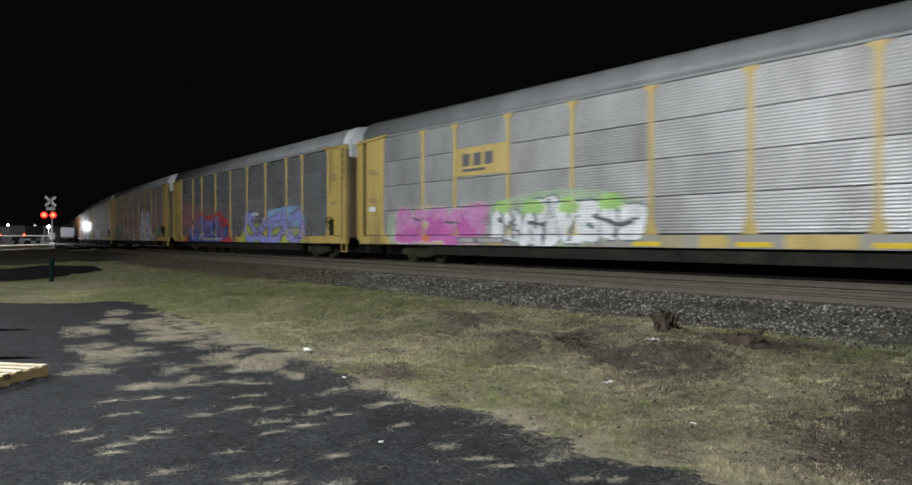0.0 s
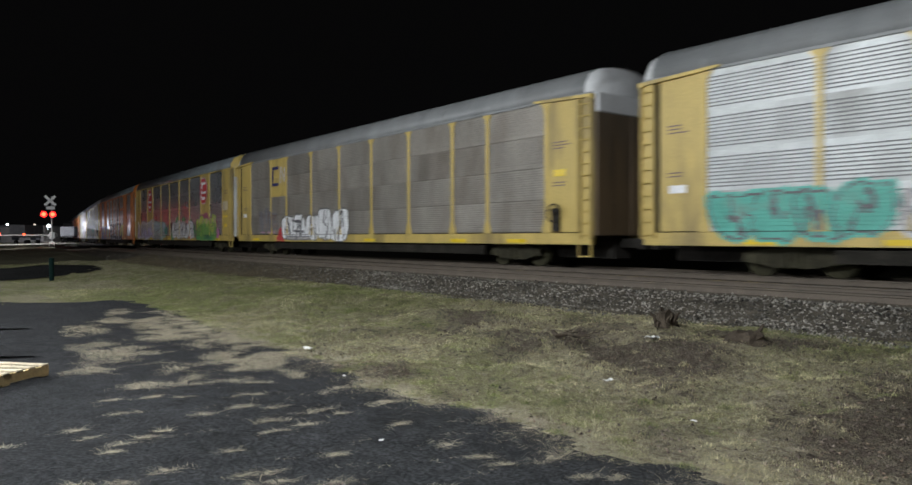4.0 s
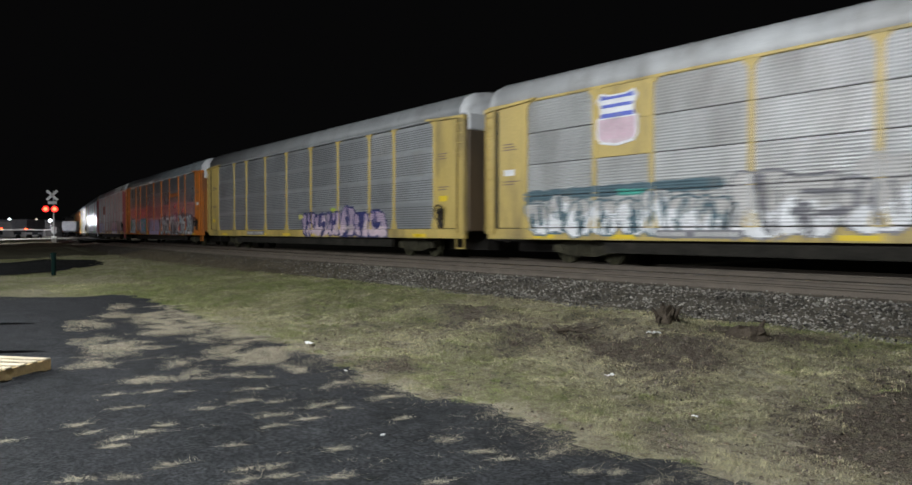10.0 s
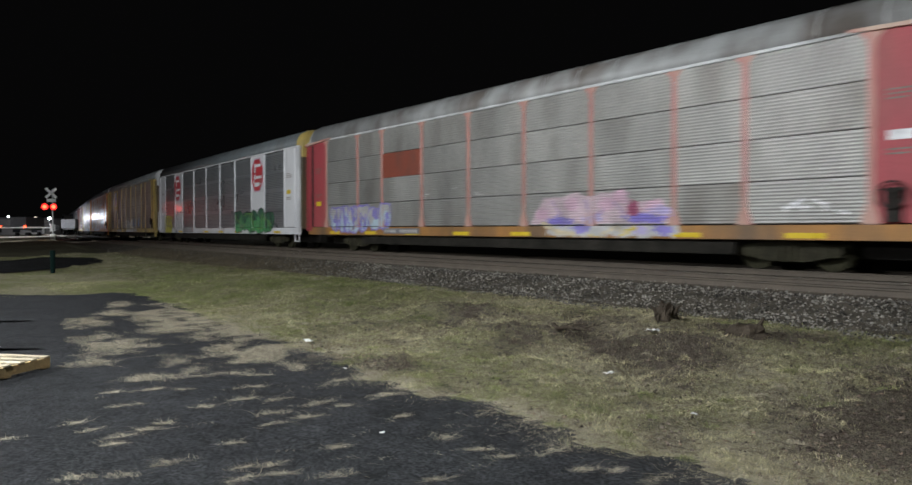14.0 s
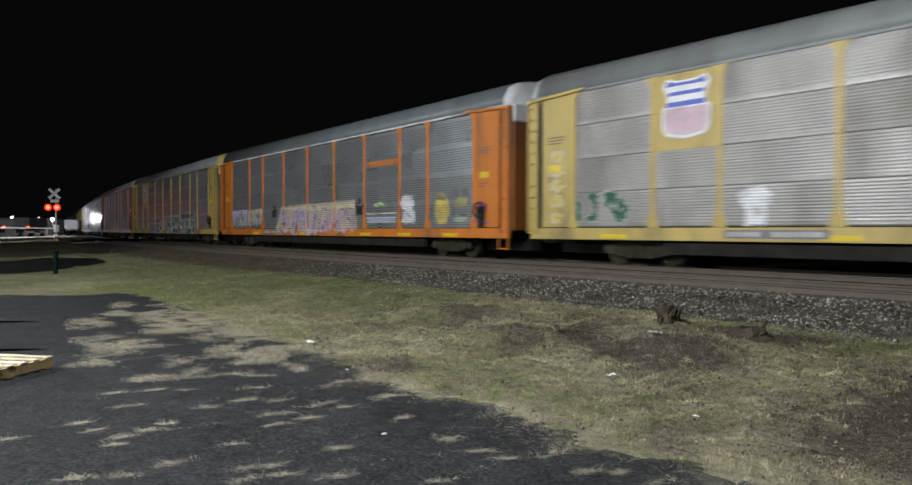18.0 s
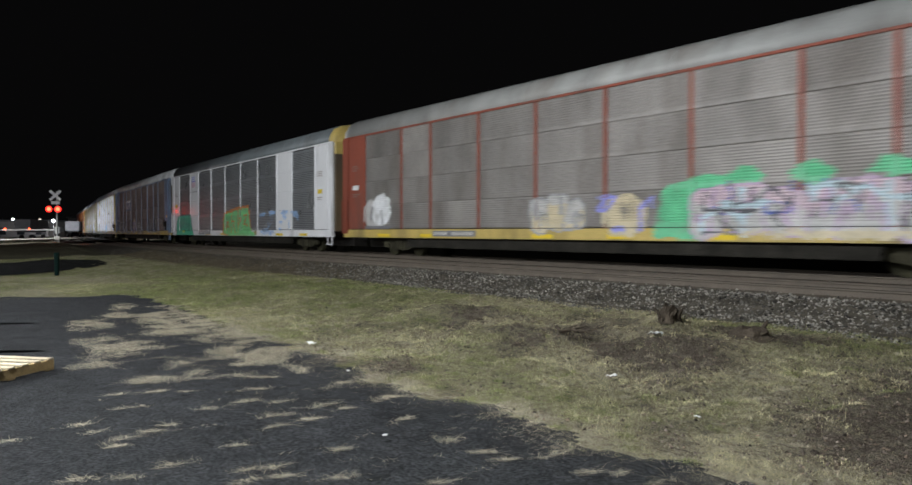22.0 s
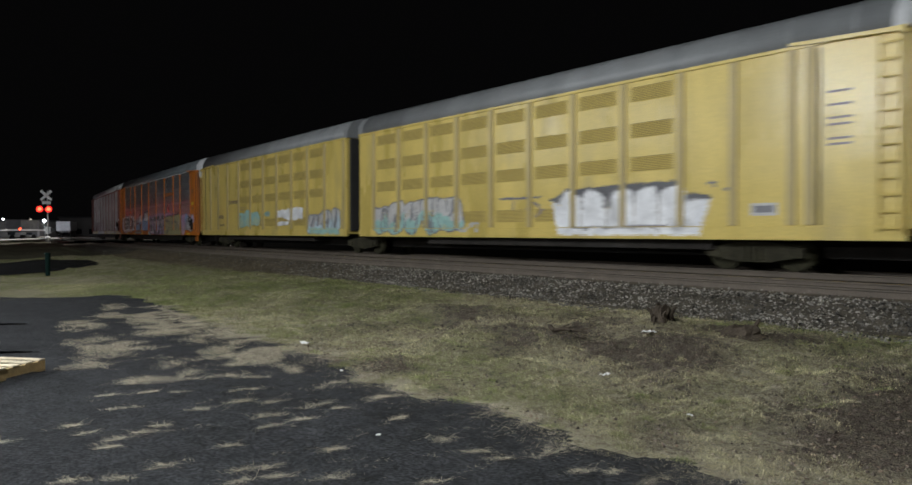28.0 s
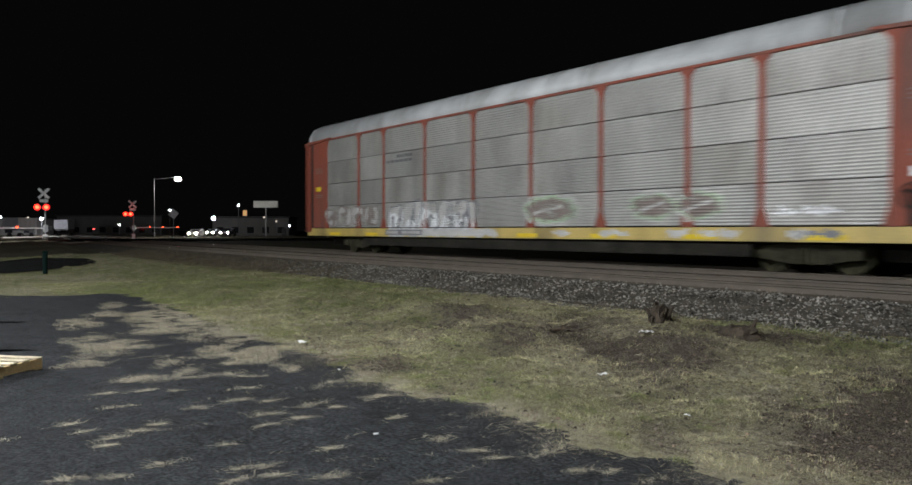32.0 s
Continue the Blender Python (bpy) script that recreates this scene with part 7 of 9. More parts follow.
mural(c, 42, 16.4, 25.2, 0.75, 2.55, ("field", "mint", [(16.7, 0.8), (17.0, 2.1), (18.2, 2.4), (18.9, 2.3), (18.6, 1.5), (18.1, 0.76)]), *[("blob", "mint", b, 2.3, 0.45, 0.2) for b in (19.3, 20.9, 22.6, 23.8)], ("puff", "blush", "ash", "mauve", "", 7, 17.9, 24.8, 0.76, 2.3, 0.05), ("wild", "cobalt", "", 6, 18.4, 24.4, 1.3, 2.2, 0.025, 0), ("wild", "ice", "", 6, 18.2, 24.6, 0.8, 2.1, 0.06, 0), ("wild", "smoke", "", 7, 18.2, 24.6, 0.8, 2.1, 0.022, 0), ("blob", "mint", 20.9, 2.2, 0.4, 0.16), ("line", "smoke", 0.04, [(18.2, 1.5), (19.6, 1.45)]), ("blob", "cream", 21.5, 0.9, 2.0, 0.1), n=5, cover=0.95, label="sprayed pale pink graffiti with mint rim")
c = CARS[15] = autorack("white autorack car with silver sheets, a shield emblem and green graffiti", WHITE, WHITE, GALV, roof=ROOF3, plates={(1, -1), (7, -1)}, slim=True, cap=(CAPW, YELLOW))
shield(c, 5.1, 6.15, 3.95, 4.85)
bars(c, 4.85, 6.5, 3.68, 3.76, 10, "dusk", "small grey lettering bars")
mural(c, 43, 1.0, 5.9, 0.72, 2.25, ("field", "slate", [(1.2, 0.72), (1.2, 1.6), (1.7, 2.15), (4.9, 2.15), (5.2, 1.3), (5.6, 0.72)]), ("field", "jademint", [(1.3, 0.74), (1.3, 1.6), (1.75, 2.08), (4.8, 2.1), (5.0, 1.3), (5.5, 0.74)]), *[("line", "slate", 0.05, pts) for pts in ([(2.0, 1.9), (2.0, 1.4), (2.5, 1.4)], [(2.6, 1.95), (2.4, 1.2)], [(3.1, 1.95), (3.0, 1.3)], [(3.5, 1.5), (4.0, 1.5), (3.8, 1.2)], [(4.3, 1.95), (4.6, 1.5), (4.3, 1.1)])], ("blob", "lime", 3.0, 0.98, 0.3, 0.06), n=3, label="sprayed mint green letters")
mural(c, 44, 11.7, 17.9, 0.72, 2.6, ("field", "orange", [(11.8, 0.8), (11.8, 1.7), (12.1, 2.15), (13.2, 2.3), (14.4, 2.45), (16.4, 2.5), (16.7, 1.6), (17.0, 0.74), (13.0, 0.72)]), ("field", "spring2", [(12.0, 0.85), (12.0, 1.7), (12.3, 2.05), (14.3, 2.25), (16.3, 2.35), (16.5, 1.6), (16.9, 0.76), (13.0, 0.74)]), *[("line", "orange", 0.05, pts) for pts in ([(12.4, 0.85), (12.5, 1.5), (12.9, 1.6), (13.0, 0.9)], [(12.5, 1.3), (12.9, 1.3)],
      [(13.5, 2.1), (13.4, 0.9)], [(13.6, 1.6), (14.0, 1.55), (13.8, 1.3), (14.2, 0.9)], [(14.6, 2.2), (14.6, 0.9)], [(14.8, 1.75), (15.2, 1.7), (14.8, 1.45)], [(15.6, 1.9), (16.1, 1.95), (15.6, 1.4), (16.2, 1.35)])], ("field", "spring2", [(16.6, 0.74), (16.8, 1.05), (17.3, 0.95), (17.6, 0.76)]), ("blob", "olive", 17.55, 0.9, 0.22, 0.12), n=4, label="sprayed light green letters with orange outlines")
mural(c, 45, 17.8, 24.6, 0.74, 2.3, ("wild", "azure", "", 5, 18.1, 24.0, 1.0, 2.15, 0.05, 0), ("blob", "azure", 19.4, 0.95, 1.2, 0.14), ("line", "azure", 0.1, [(18.0, 1.85), (20.6, 2.0), (23.2, 1.9)]), cover=0.6, label="faded blue sprayed outlines")
c = CARS[16] = autorack("grimy grey autorack car with blue posts and white plate", BLUE, BLUE, SOOT, sill=YELLOW, roof=ROOF2, cap=CAPW, plates={(2, 2)}, sheet="fine")
shapes(c, "emblem", [[(6.75, 3.2), (7.95, 3.2), (7.95, 3.4), (6.75, 3.4)], [(6.75, 3.4), (7.05, 3.4), (7.05, 3.8), (6.75, 3.8)], [(7.65, 3.4), (7.95, 3.4), (7.95, 3.6), (7.65, 3.6)], [(6.75, 3.8), (9.25, 3.8), (9.25, 4.0), (6.75, 4.0)], [(8.4, 3.2), (8.85, 3.2), (8.85, 3.8), (8.4, 3.8)]], SPRAY["white"], FACE_Y - 0.012, "white emblem blocks")
mural(c, 46, 1.9, 7.1, 0.78, 2.4, ("puff", "smoke", "dusk", "ash", "", 5, 2.0, 6.9, 0.82, 2.2, 0.06), n=5, cover=0.9, label="sprayed black letters with pale edges")
mural(c, 47, 10.1, 12.6, 0.78, 2.25, ("blob", "cream", 11.3, 1.5, 0.95, 0.7), ("puff", "violet", "violet", "cream", "", 2, 10.4, 12.2, 0.8, 2.1, 0.08), n=2, cover=0.8, label="sprayed violet and cream letters")
mural(c, 49, 13.0, 15.4, 0.78, 2.05, ("puff", "smoke", "dusk", "ash", "", 3, 13.2, 15.1, 0.82, 1.9, 0.06), n=3, cover=0.88, label="sprayed black letters")
mural(c, 50, 17.8, 24.8, 0.78, 2.4, ("puff", "taupe", "dusk", "ash", "", 5, 18.0, 23.2, 0.8, 2.25, 0.06), ("blob", "smoke", 21.0, 1.6, 0.3, 0.6), ("blob", "smoke", 18.4, 1.9, 0.25, 0.3), ("wild", "ash", "", 2, 23.0, 24.6, 1.2, 2.0, 0.04, 0), n=5, cover=0.8, label="sprayed grey letters with white lines")
c = CARS[17] = autorack("yellow-ended autorack car with bright sheets and a shield emblem", YELLOW, YELLOW, GALV, roof=ROOF2, cap=CAPW, plates={(1, 2), (1, 3)}, sheet="fine")
shield(c, 5.1, 6.2, 3.75, 4.75)
bars(c, 4.85, 6.45, 3.32, 3.42, 10, "dusk", "small grey lettering bars")
mural(c, 51, 14.2, 17.0, 0.75, 2.0, ("puff", "azure", "sky", "teal", "", 2, 14.6, 16.8, 0.8, 1.9, 0.06), n=2, label="sprayed sky blue letters")
c = CARS[20] = autorack("orange autorack car with bright silver sheets and mixed graffiti", ORANGE, ORANGE, GALV, roof=ROOF3, eave=CAPW, cap=CAPW, door=ORANGEDOOR)
mural(c, 52, 0.7, 7.0, 0.95, 2.75, ("blob", "blush", 2.6, 1.6, 1.9, 0.75), ("blob", "white", 4.6, 1.7, 2.3, 0.72), ("word", "smoke", "white", "ERON", 1.75, 6.55, 1.22, 2.2, 0.13, 0.13), ("line", "rosewood", 0.05, [(2.9, 1.6), (3.4, 1.3)]), ("line", "rosewood", 0.08, [(5.3, 2.1), (5.8, 1.3)]), ("line", "dusk", 0.05, [(2.4, 2.5), (6.6, 2.62)]), n=4, label="black sprayed letters on white and pink")
mural(c, 53, 6.7, 12.6, 1.0, 2.95, ("field", "azure", [(7.2, 1.1), (7.2, 1.7), (9.0, 2.0), (9.4, 1.1)]), ("field", "azure", [(9.5, 1.1), (9.4, 1.8), (10.4, 2.2), (12.0, 2.2), (12.0, 1.1)]), ("field", "ice", [(7.2, 1.5), (7.9, 1.95), (8.4, 2.3), (8.4, 1.6)]), ("field", "slate", [(8.0, 1.9), (8.5, 2.5), (9.5, 2.6), (9.5, 2.4), (8.6, 2.3)]), ("field", "white", [(8.4, 1.75), (8.4, 2.35), (9.5, 2.4), (9.5, 1.75)]), ("field", "slate", [(9.6, 2.0), (10.5, 2.65), (12.1, 2.68), (12.1, 2.55), (10.6, 2.5), (10.3, 2.0)]),
      ("field", "white", [(10.4, 1.85), (10.5, 2.5), (11.9, 2.55), (12.0, 1.85)]), ("line", "rosewood", 0.06, [(7.4, 1.62), (8.4, 1.72)]), ("field", "smoke", [(8.7, 1.1), (8.7, 1.65), (9.4, 1.65), (9.3, 1.1)]), ("field", "dusk", [(8.6, 1.72), (9.3, 1.85), (9.4, 1.72)]), ("line", "dusk", 0.05, [(8.6, 2.85), (9.4, 2.9)]), n=3, label="sprayed pale blue blocks with white tops")
mural(c, 54, 12.0, 18.1, 0.72, 2.5, ("field", "mauve", [(12.4, 0.76), (12.5, 2.2), (15.0, 2.4), (17.7, 2.4), (17.8, 0.76)]), ("blob", "red", 12.5, 1.3, 0.3, 0.35), ("blob", "ice", 12.8, 0.9, 0.5, 0.2), ("puff", "ash", "mauve", "smoke", "", 5, 12.7, 17.7, 0.76, 2.2, 0.09), ("wild", "violet", "", 5, 12.8, 17.6, 0.8, 2.0, 0.05, 0), ("wild", "white", "", 5, 12.8, 17.6, 0.8, 2.1, 0.05, 0), *[("blob", "smoke", b, z, r, 0.17) for b, z, r in ((13.2, 2.0, 0.45), (14.5, 2.0, 0.45), (15.7, 2.05, 0.5), (17.2, 2.05, 0.4), (14.6, 0.9, 0.4), (16.0, 0.9, 0.35), (13.3, 1.3, 0.3), (16.6, 1.6, 0.25))], ("line", "blush", 0.06, [(13.0, 1.65), (17.4, 1.7)]), n=4, label="sprayed purple graffiti with black blots")
mural(c, 55, 17.7, 23.2, 0.72, 2.5, ("blob", "orchid2", 19.0, 2.2, 1.2, 0.16), ("blob", "cobalt", 20.6, 2.2, 0.3, 0.16), ("field", "khaki", [(17.8, 0.74), (17.9, 2.05), (20.0, 2.15), (22.6, 2.25), (23.0, 1.2), (22.9, 0.74)]), ("line", "smoke", 0.05, [(17.9, 2.05), (19.2, 2.15), (20.4, 2.1), (22.5, 2.3)]), *[("line", "smoke", 0.05, pts) for pts in ([(18.3, 1.75), (19.3, 1.75), (19.4, 1.6)], [(20.8, 1.7), (21.5, 1.7), (21.5, 1.5)])], ("blob", "dusk", 20.3, 1.6, 0.2, 0.16),
      ("blob", "dusk", 22.0, 1.4, 0.2, 0.12), ("blob", "smoke", 18.8, 0.95, 0.3, 0.1), ("blob", "cream", 22.3, 1.5, 0.3, 0.3), n=4, label="sprayed khaki letters with black lines")
mural(c, 56, 22.8, 26.4, 0.72, 2.4, ("blob", "orchid2", 23.5, 1.6, 0.6, 0.6), ("blob", "pinkpale", 23.5, 1.1, 0.5, 0.35), ("blob", "azure", 24.3, 1.9, 0.4, 0.35), ("puff", "ash", "white", "dusk", "", 2, 24.4, 25.9, 1.0, 2.15, 0.06), ("blob", "lavender", 26.0, 1.8, 0.35, 0.3), n=3, label="sprayed pink, blue and white blots")
bars(c, 18.1, 20.6, 3.6, 3.84, 10, "orange", "orange lettering bars", FACE_Y - 0.004)
bars(c, 18.1, 19.4, 3.48, 3.56, 1, "smoke", "dark underline bar", FACE_Y - 0.004)
c = CARS[21] = autorack("grimy grey autorack car with red posts and green graffiti", RED, RED, FADED, sill=YELLOW, roof=ROOF2, cap=CAPW, sheet="fine")
bars(c, 6.9, 8.7, 3.62, 3.72, 6, "smoke", "dark lettering bars", PANEL_Y - 0.02)
bars(c, 7.6, 8.7, 3.8, 3.92, 4, "smoke", "dark lettering bars", PANEL_Y - 0.02)
mural(c, 57, 1.7, 6.6, 1.0, 2.2, ("puff", "ash", "", "taupe", "", 4, 1.9, 6.3, 1.1, 2.05, 0.08), n=4, cover=0.72, label="faded white sprayed letters")
mural(c, 58, 6.8, 13.8, 0.72, 2.2, ("puff", "ash", "white", "dusk", "", 5, 7.0, 12.4, 0.78, 2.1, 0.05), ("field", "ash", [(7.0, 0.74), (7.0, 1.04), (13.4, 1.04), (13.6, 0.76)]), n=5, cover=0.84, label="sprayed white letters")
for j, (b, rb, rz) in enumerate(((15.85, 1.25, 0.5), (19.6, 0.85, 0.42), (21.0, 0.75, 0.42))):
    mural(c, 59 + j, b - rb - 0.2, b + rb + 0.2, 1.0, 2.25, ("blob", "ash", b, 1.6, rb, rz), ("blob", "sage", b, 1.6, rb * 0.88, rz * 0.84), ("blob", "taupe", b, 1.6, rb * 0.75, rz * 0.66), ("line", "ash", 0.04, [(b - rb * 0.5, 1.5), (b + rb * 0.4, 1.7)]), cover=0.75, label="faded green and white sprayed ring")
mural(c, 61, 22.7, 24.7, 1.2, 1.8, ("wild", "white", "", 4, 22.9, 24.3, 1.32, 1.72, 0.03, 0), ("line", "white", 0.04, [(22.9, 1.35), (24.4, 1.4)]), cover=0.8, label="white scrawl")
mural(c, 62, 15.6, 24.8, 0.74, 1.0, *[("blob", "ash", b, 0.9, 0.5, 0.08) for b in (16.4, 18.3, 20.4, 21.6, 23.4)], ("blob", "dusk", 24.0, 0.9, 0.4, 0.08), n=7, cover=0.96, label="chalky blots on the sill")
for k in CARS:
    reflectors(CARS[k], [2.6 + 3.05 * j + 0.35 * ((k * 7 + j * 3) % 3 - 1) for j in range(8) if (k + j) % 4 or k in (0, 9, 13, 20, 21)])


# ---- two units of an articulated carrier, all yellow, with louvred vents ----
VENT = paint("louvre_yellow", (0.60, 0.46, 0.13), 0.3, amount=0.12)
POSTY = paint("post_yellow", (0.44, 0.35, 0.155), 0.45)


def articulated(label, length, door_right):
    car = empty("articulated_autorack_unit", label, "freight car", "cars of the train")
    h = length / 2
    part("body", boxes((-h + 0.1, h - 0.1, -1.57, 1.57, 0.85, 5.03)), YELLOW2, car)
    put_roof(car, ROOF, length)
    blunt = cached("blunt", lambda: bm_mesh("roof_end", extrude_profile(ROOF_PROFILE, 0.0, 0.33), ROOF))
    if door_right:                              # sloped at the outer end, cut straight at the joint
        part("roof_end", cap_mesh(CAPW), None, car, m=pose(h - 0.36, 0, 0))
        part("roof_end", blunt, None, car, m=pose(-h + 0.02, 0, 0))
    else:
        part("roof_end", blunt, None, car, m=pose(h - 0.35, 0, 0))
        part("roof_end", cap_mesh(ROOF), None, car, m=pose(-h + 0.36, 0, 0, 0, 0, 180))
    part("side_sill", boxes((-h + 0.1, h - 0.1, SILL_Y, -1.5, ZS + 0.03, ZP - 0.03), (-h + 0.1, h - 0.1, 1.5, 1.6, ZS + 0.03, ZP - 0.03), bevel=0.006), YELLOW2, car)
    part("top_rail", boxes((-h + 0.1, h - 0.1, -1.62, -1.5, 4.96, 5.04), (-h + 0.1, h - 0.1, 1.5, 1.62, 4.96, 5.04), bevel=0.006), YELLOW2, car)
    part("underframe", boxes((-h + 0.3, h - 0.3, -0.35, 0.35, 0.32, 0.9), (-6, 6, -1.25, 1.25, 0.5, 0.86)), DARK, car)
    n = int((length - 1.2) / 1.825)
    first = 1.25
    pm = cached("amx_post", lambda: bm_mesh("post", boxes((-0.10, 0.10, -1.625, -1.5, ZP, 4.96), bevel=0.012), POSTY))
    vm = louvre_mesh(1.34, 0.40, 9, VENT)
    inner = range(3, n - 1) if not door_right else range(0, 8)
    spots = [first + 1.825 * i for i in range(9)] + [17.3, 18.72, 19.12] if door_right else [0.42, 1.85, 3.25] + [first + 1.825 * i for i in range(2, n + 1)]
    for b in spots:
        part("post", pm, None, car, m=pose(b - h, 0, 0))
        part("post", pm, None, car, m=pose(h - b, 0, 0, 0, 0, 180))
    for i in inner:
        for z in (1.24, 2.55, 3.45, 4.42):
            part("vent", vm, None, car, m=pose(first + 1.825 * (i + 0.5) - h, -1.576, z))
    for k in (0, 180):
        for j in range(4):
            part("end_door", boxes((-h - 0.02, -h + 0.1, -0.36, 0.36, 0.98, 5.0), bevel=0.02), INSIDE if not (door_right and k) else VENT, car, m=pose(0, 0, 0, 0, 0, k) @ pose(0, -1.1 + 0.73 * j, 0))
    if door_right:
        part("ladder", ladder_mesh(YELLOW2), None, car, m=pose(h - 0.4, 0, 0))
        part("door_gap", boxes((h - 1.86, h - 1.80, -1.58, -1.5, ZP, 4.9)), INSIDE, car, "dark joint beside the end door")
        for z in (3.9, 3.62, 3.34, 3.2, 2.9, 2.78):
            shapes(car, "stencil", [[(LEN / 2 + h - 1.65, z), (LEN / 2 + h - 1.15, z), (LEN / 2 + h - 1.15, z + 0.05), (LEN / 2 + h - 1.65, z + 0.05)]], SPRAY["taupe"], -1.574, "small dark stencil bars")
        part("door_hood", mirrored(hood_mesh(YELLOW2)), None, car, m=pose(h - 0.1, 0, 0))
        bogie(car, h - 3.6)
    else:
        part("ladder", ladder_mesh(YELLOW2), None, car, m=pose(-h + 0.35, 0, 0))
        part("door_gap", boxes((-h + 0.78, -h + 0.86, -1.58, -1.5, ZP, 4.9)), INSIDE, car, "dark joint beside the end door")
        part("door_hood", hood_mesh(YELLOW2), None, car, m=pose(-h + 0.1, 0, 0))
        for b0, b1, z0, z1, k in ((5.1, 6.5, 2.58, 2.78, 8), (7.0, 7.8, 2.18, 2.24, 4), (7.0, 7.8, 2.3, 2.36, 5), (3.3, 4.2, 1.75, 1.95, 3), (3.2, 4.3, 1.3, 1.4, 5)):
            w = (b1 - b0) / k
            shapes(car, "lettering", [[(b0 + LEN / 2 - h + w * j, z0), (b0 + LEN / 2 - h + w * (j + .7), z0), (b0 + LEN / 2 - h + w * (j + .7), z1), (b0 + LEN / 2 - h + w * j, z1)] for j in range(k)], SPRAY["brown"], -1.574, "dark lettering bars")
        bogie(car, h + 0.35)
    bogie(car, -h + 3.2) if not door_right else None
    return car


L18, L19 = 21.15, 19.9
c = CARS[18] = articulated("yellow articulated car carrier unit with louvred sides and white graffiti", L18, True)
kw = dict(length=L18, posts=[1.25 + 1.825 * i for i in range(11)], style="flat")
mural(c, 62, 1.0, 9.2, 0.8, 2.35, ("puff", "ash", "seafoam", "dusk", "", 5, 1.2, 6.9, 0.86, 2.2, 0.05), ("wild", "ash", "", 2, 6.9, 8.2, 0.9, 1.7, 0.04, 0), n=5, cover=0.85, label="sprayed pale green and white letters", **kw)
mural(c, 162, 8.8, 11.2, 1.2, 2.2, ("wild", "taupe", "", 3, 9.0, 10.9, 1.3, 2.1, 0.025, 0), ("line", "dusk", 0.03, [(9.0, 2.0), (10.8, 2.0)]), cover=0.8, label="thin dark scrawl", **kw)
mural(c, 63, 11.0, 17.0, 0.8, 2.35, ("field", "smoke", [(11.2, 1.9), (11.5, 2.0), (12.0, 2.2), (13.0, 2.2), (14.0, 2.25), (15.8, 2.25), (16.0, 1.9), (16.8, 1.85), (16.6, 1.6), (12.0, 1.6)]), ("field", "white", [(11.35, 1.85), (11.6, 0.84), (16.4, 0.84), (16.7, 1.75), (16.0, 1.7), (15.6, 1.6), (12.0, 1.6)]), *[("blob", "white", b, 1.75, 0.42, 0.38) for b in (12.1, 12.95, 14.0, 14.8, 15.6)],
      *[("line", "ash", 0.04, [(b, 1.9), (b, 1.0)]) for b in (12.5, 13.45, 14.4, 15.2)], ("line", "dusk", 0.03, [(12.2, 1.05), (15.4, 1.1)]), n=5, label="sprayed white bubble letters with black tops", **kw)
mural(c, 163, 16.4, 17.6, 1.9, 2.2, ("wild", "dusk", "", 3, 16.5, 17.4, 1.95, 2.15, 0.02, 0), label="small dark scrawl", **kw)
shapes(c, "placard", [[(b0 + LEN / 2 - L18 / 2, 1.31), (b0 + 0.65 + LEN / 2 - L18 / 2, 1.31), (b0 + 0.65 + LEN / 2 - L18 / 2, 1.6), (b0 + LEN / 2 - L18 / 2, 1.6)] for b0 in (17.75,)], SPRAY["ash"], -1.578, "white placard")
shapes(c, "placard", [[(17.83 + LEN / 2 - L18 / 2, 1.38), (18.32 + LEN / 2 - L18 / 2, 1.38), (18.32 + LEN / 2 - L18 / 2, 1.54), (17.83 + LEN / 2 - L18 / 2, 1.54)]], SPRAY["dusk"], -1.582, "grey placard field")
c = CARS[19] = articulated("yellow articulated car carrier unit with louvred sides and pale green graffiti", L19, False)
kw = dict(length=L19, posts=[1.25 + 1.825 * i for i in range(11)], style="flat")
mural(c, 64, 6.5, 11.6, 1.1, 2.3, ("puff", "seafoam", "sage", "", "", 3, 6.7, 9.9, 1.25, 2.15, 0.05), ("blob", "seafoam", 10.9, 1.9, 0.4, 0.15), n=3, cover=0.9, label="sprayed pale green letters", **kw)
mural(c, 65, 12.0, 15.7, 1.2, 2.25, ("field", "white", [(12.2, 1.75), (12.3, 2.05), (13.8, 2.1), (15.3, 2.15), (15.4, 1.6), (14.0, 1.5)]), ("blob", "white", 14.7, 1.95, 0.7, 0.22), ("line", "white", 0.1, [(12.4, 1.35), (13.6, 1.4)]), cover=0.97, n=2, label="sprayed white patch", **kw)
mural(c, 66, 15.7, 19.5, 0.8, 2.15, ("puff", "ash", "ice", "dusk", "", 4, 15.9, 19.2, 0.84, 1.98, 0.06), ("field", "seafoam", [(16.0, 0.84), (16.2, 1.15), (19.0, 1.1), (19.2, 0.84)]), n=4, cover=0.92, label="sprayed grey and pale green letters", **kw)
LENGTHS = {18: L18, 19: L19}


def car_pose(k, t):
    """The pose of car k at t: its two bogies lie on the line."""
    n = LENGTHS.get(k, LEN)
    mid = LEFT[k] - SPEED * (t - 16) - n / 2
    a, b = on_line(mid - 9.5, HALF), on_line(mid + 9.5, HALF)
    return pose((a[0] + b[0]) / 2, (a[1] + b[1]) / 2, RAIL, 0, 0, math.degrees(math.atan2(a[1] - b[1], a[0] - b[0])))


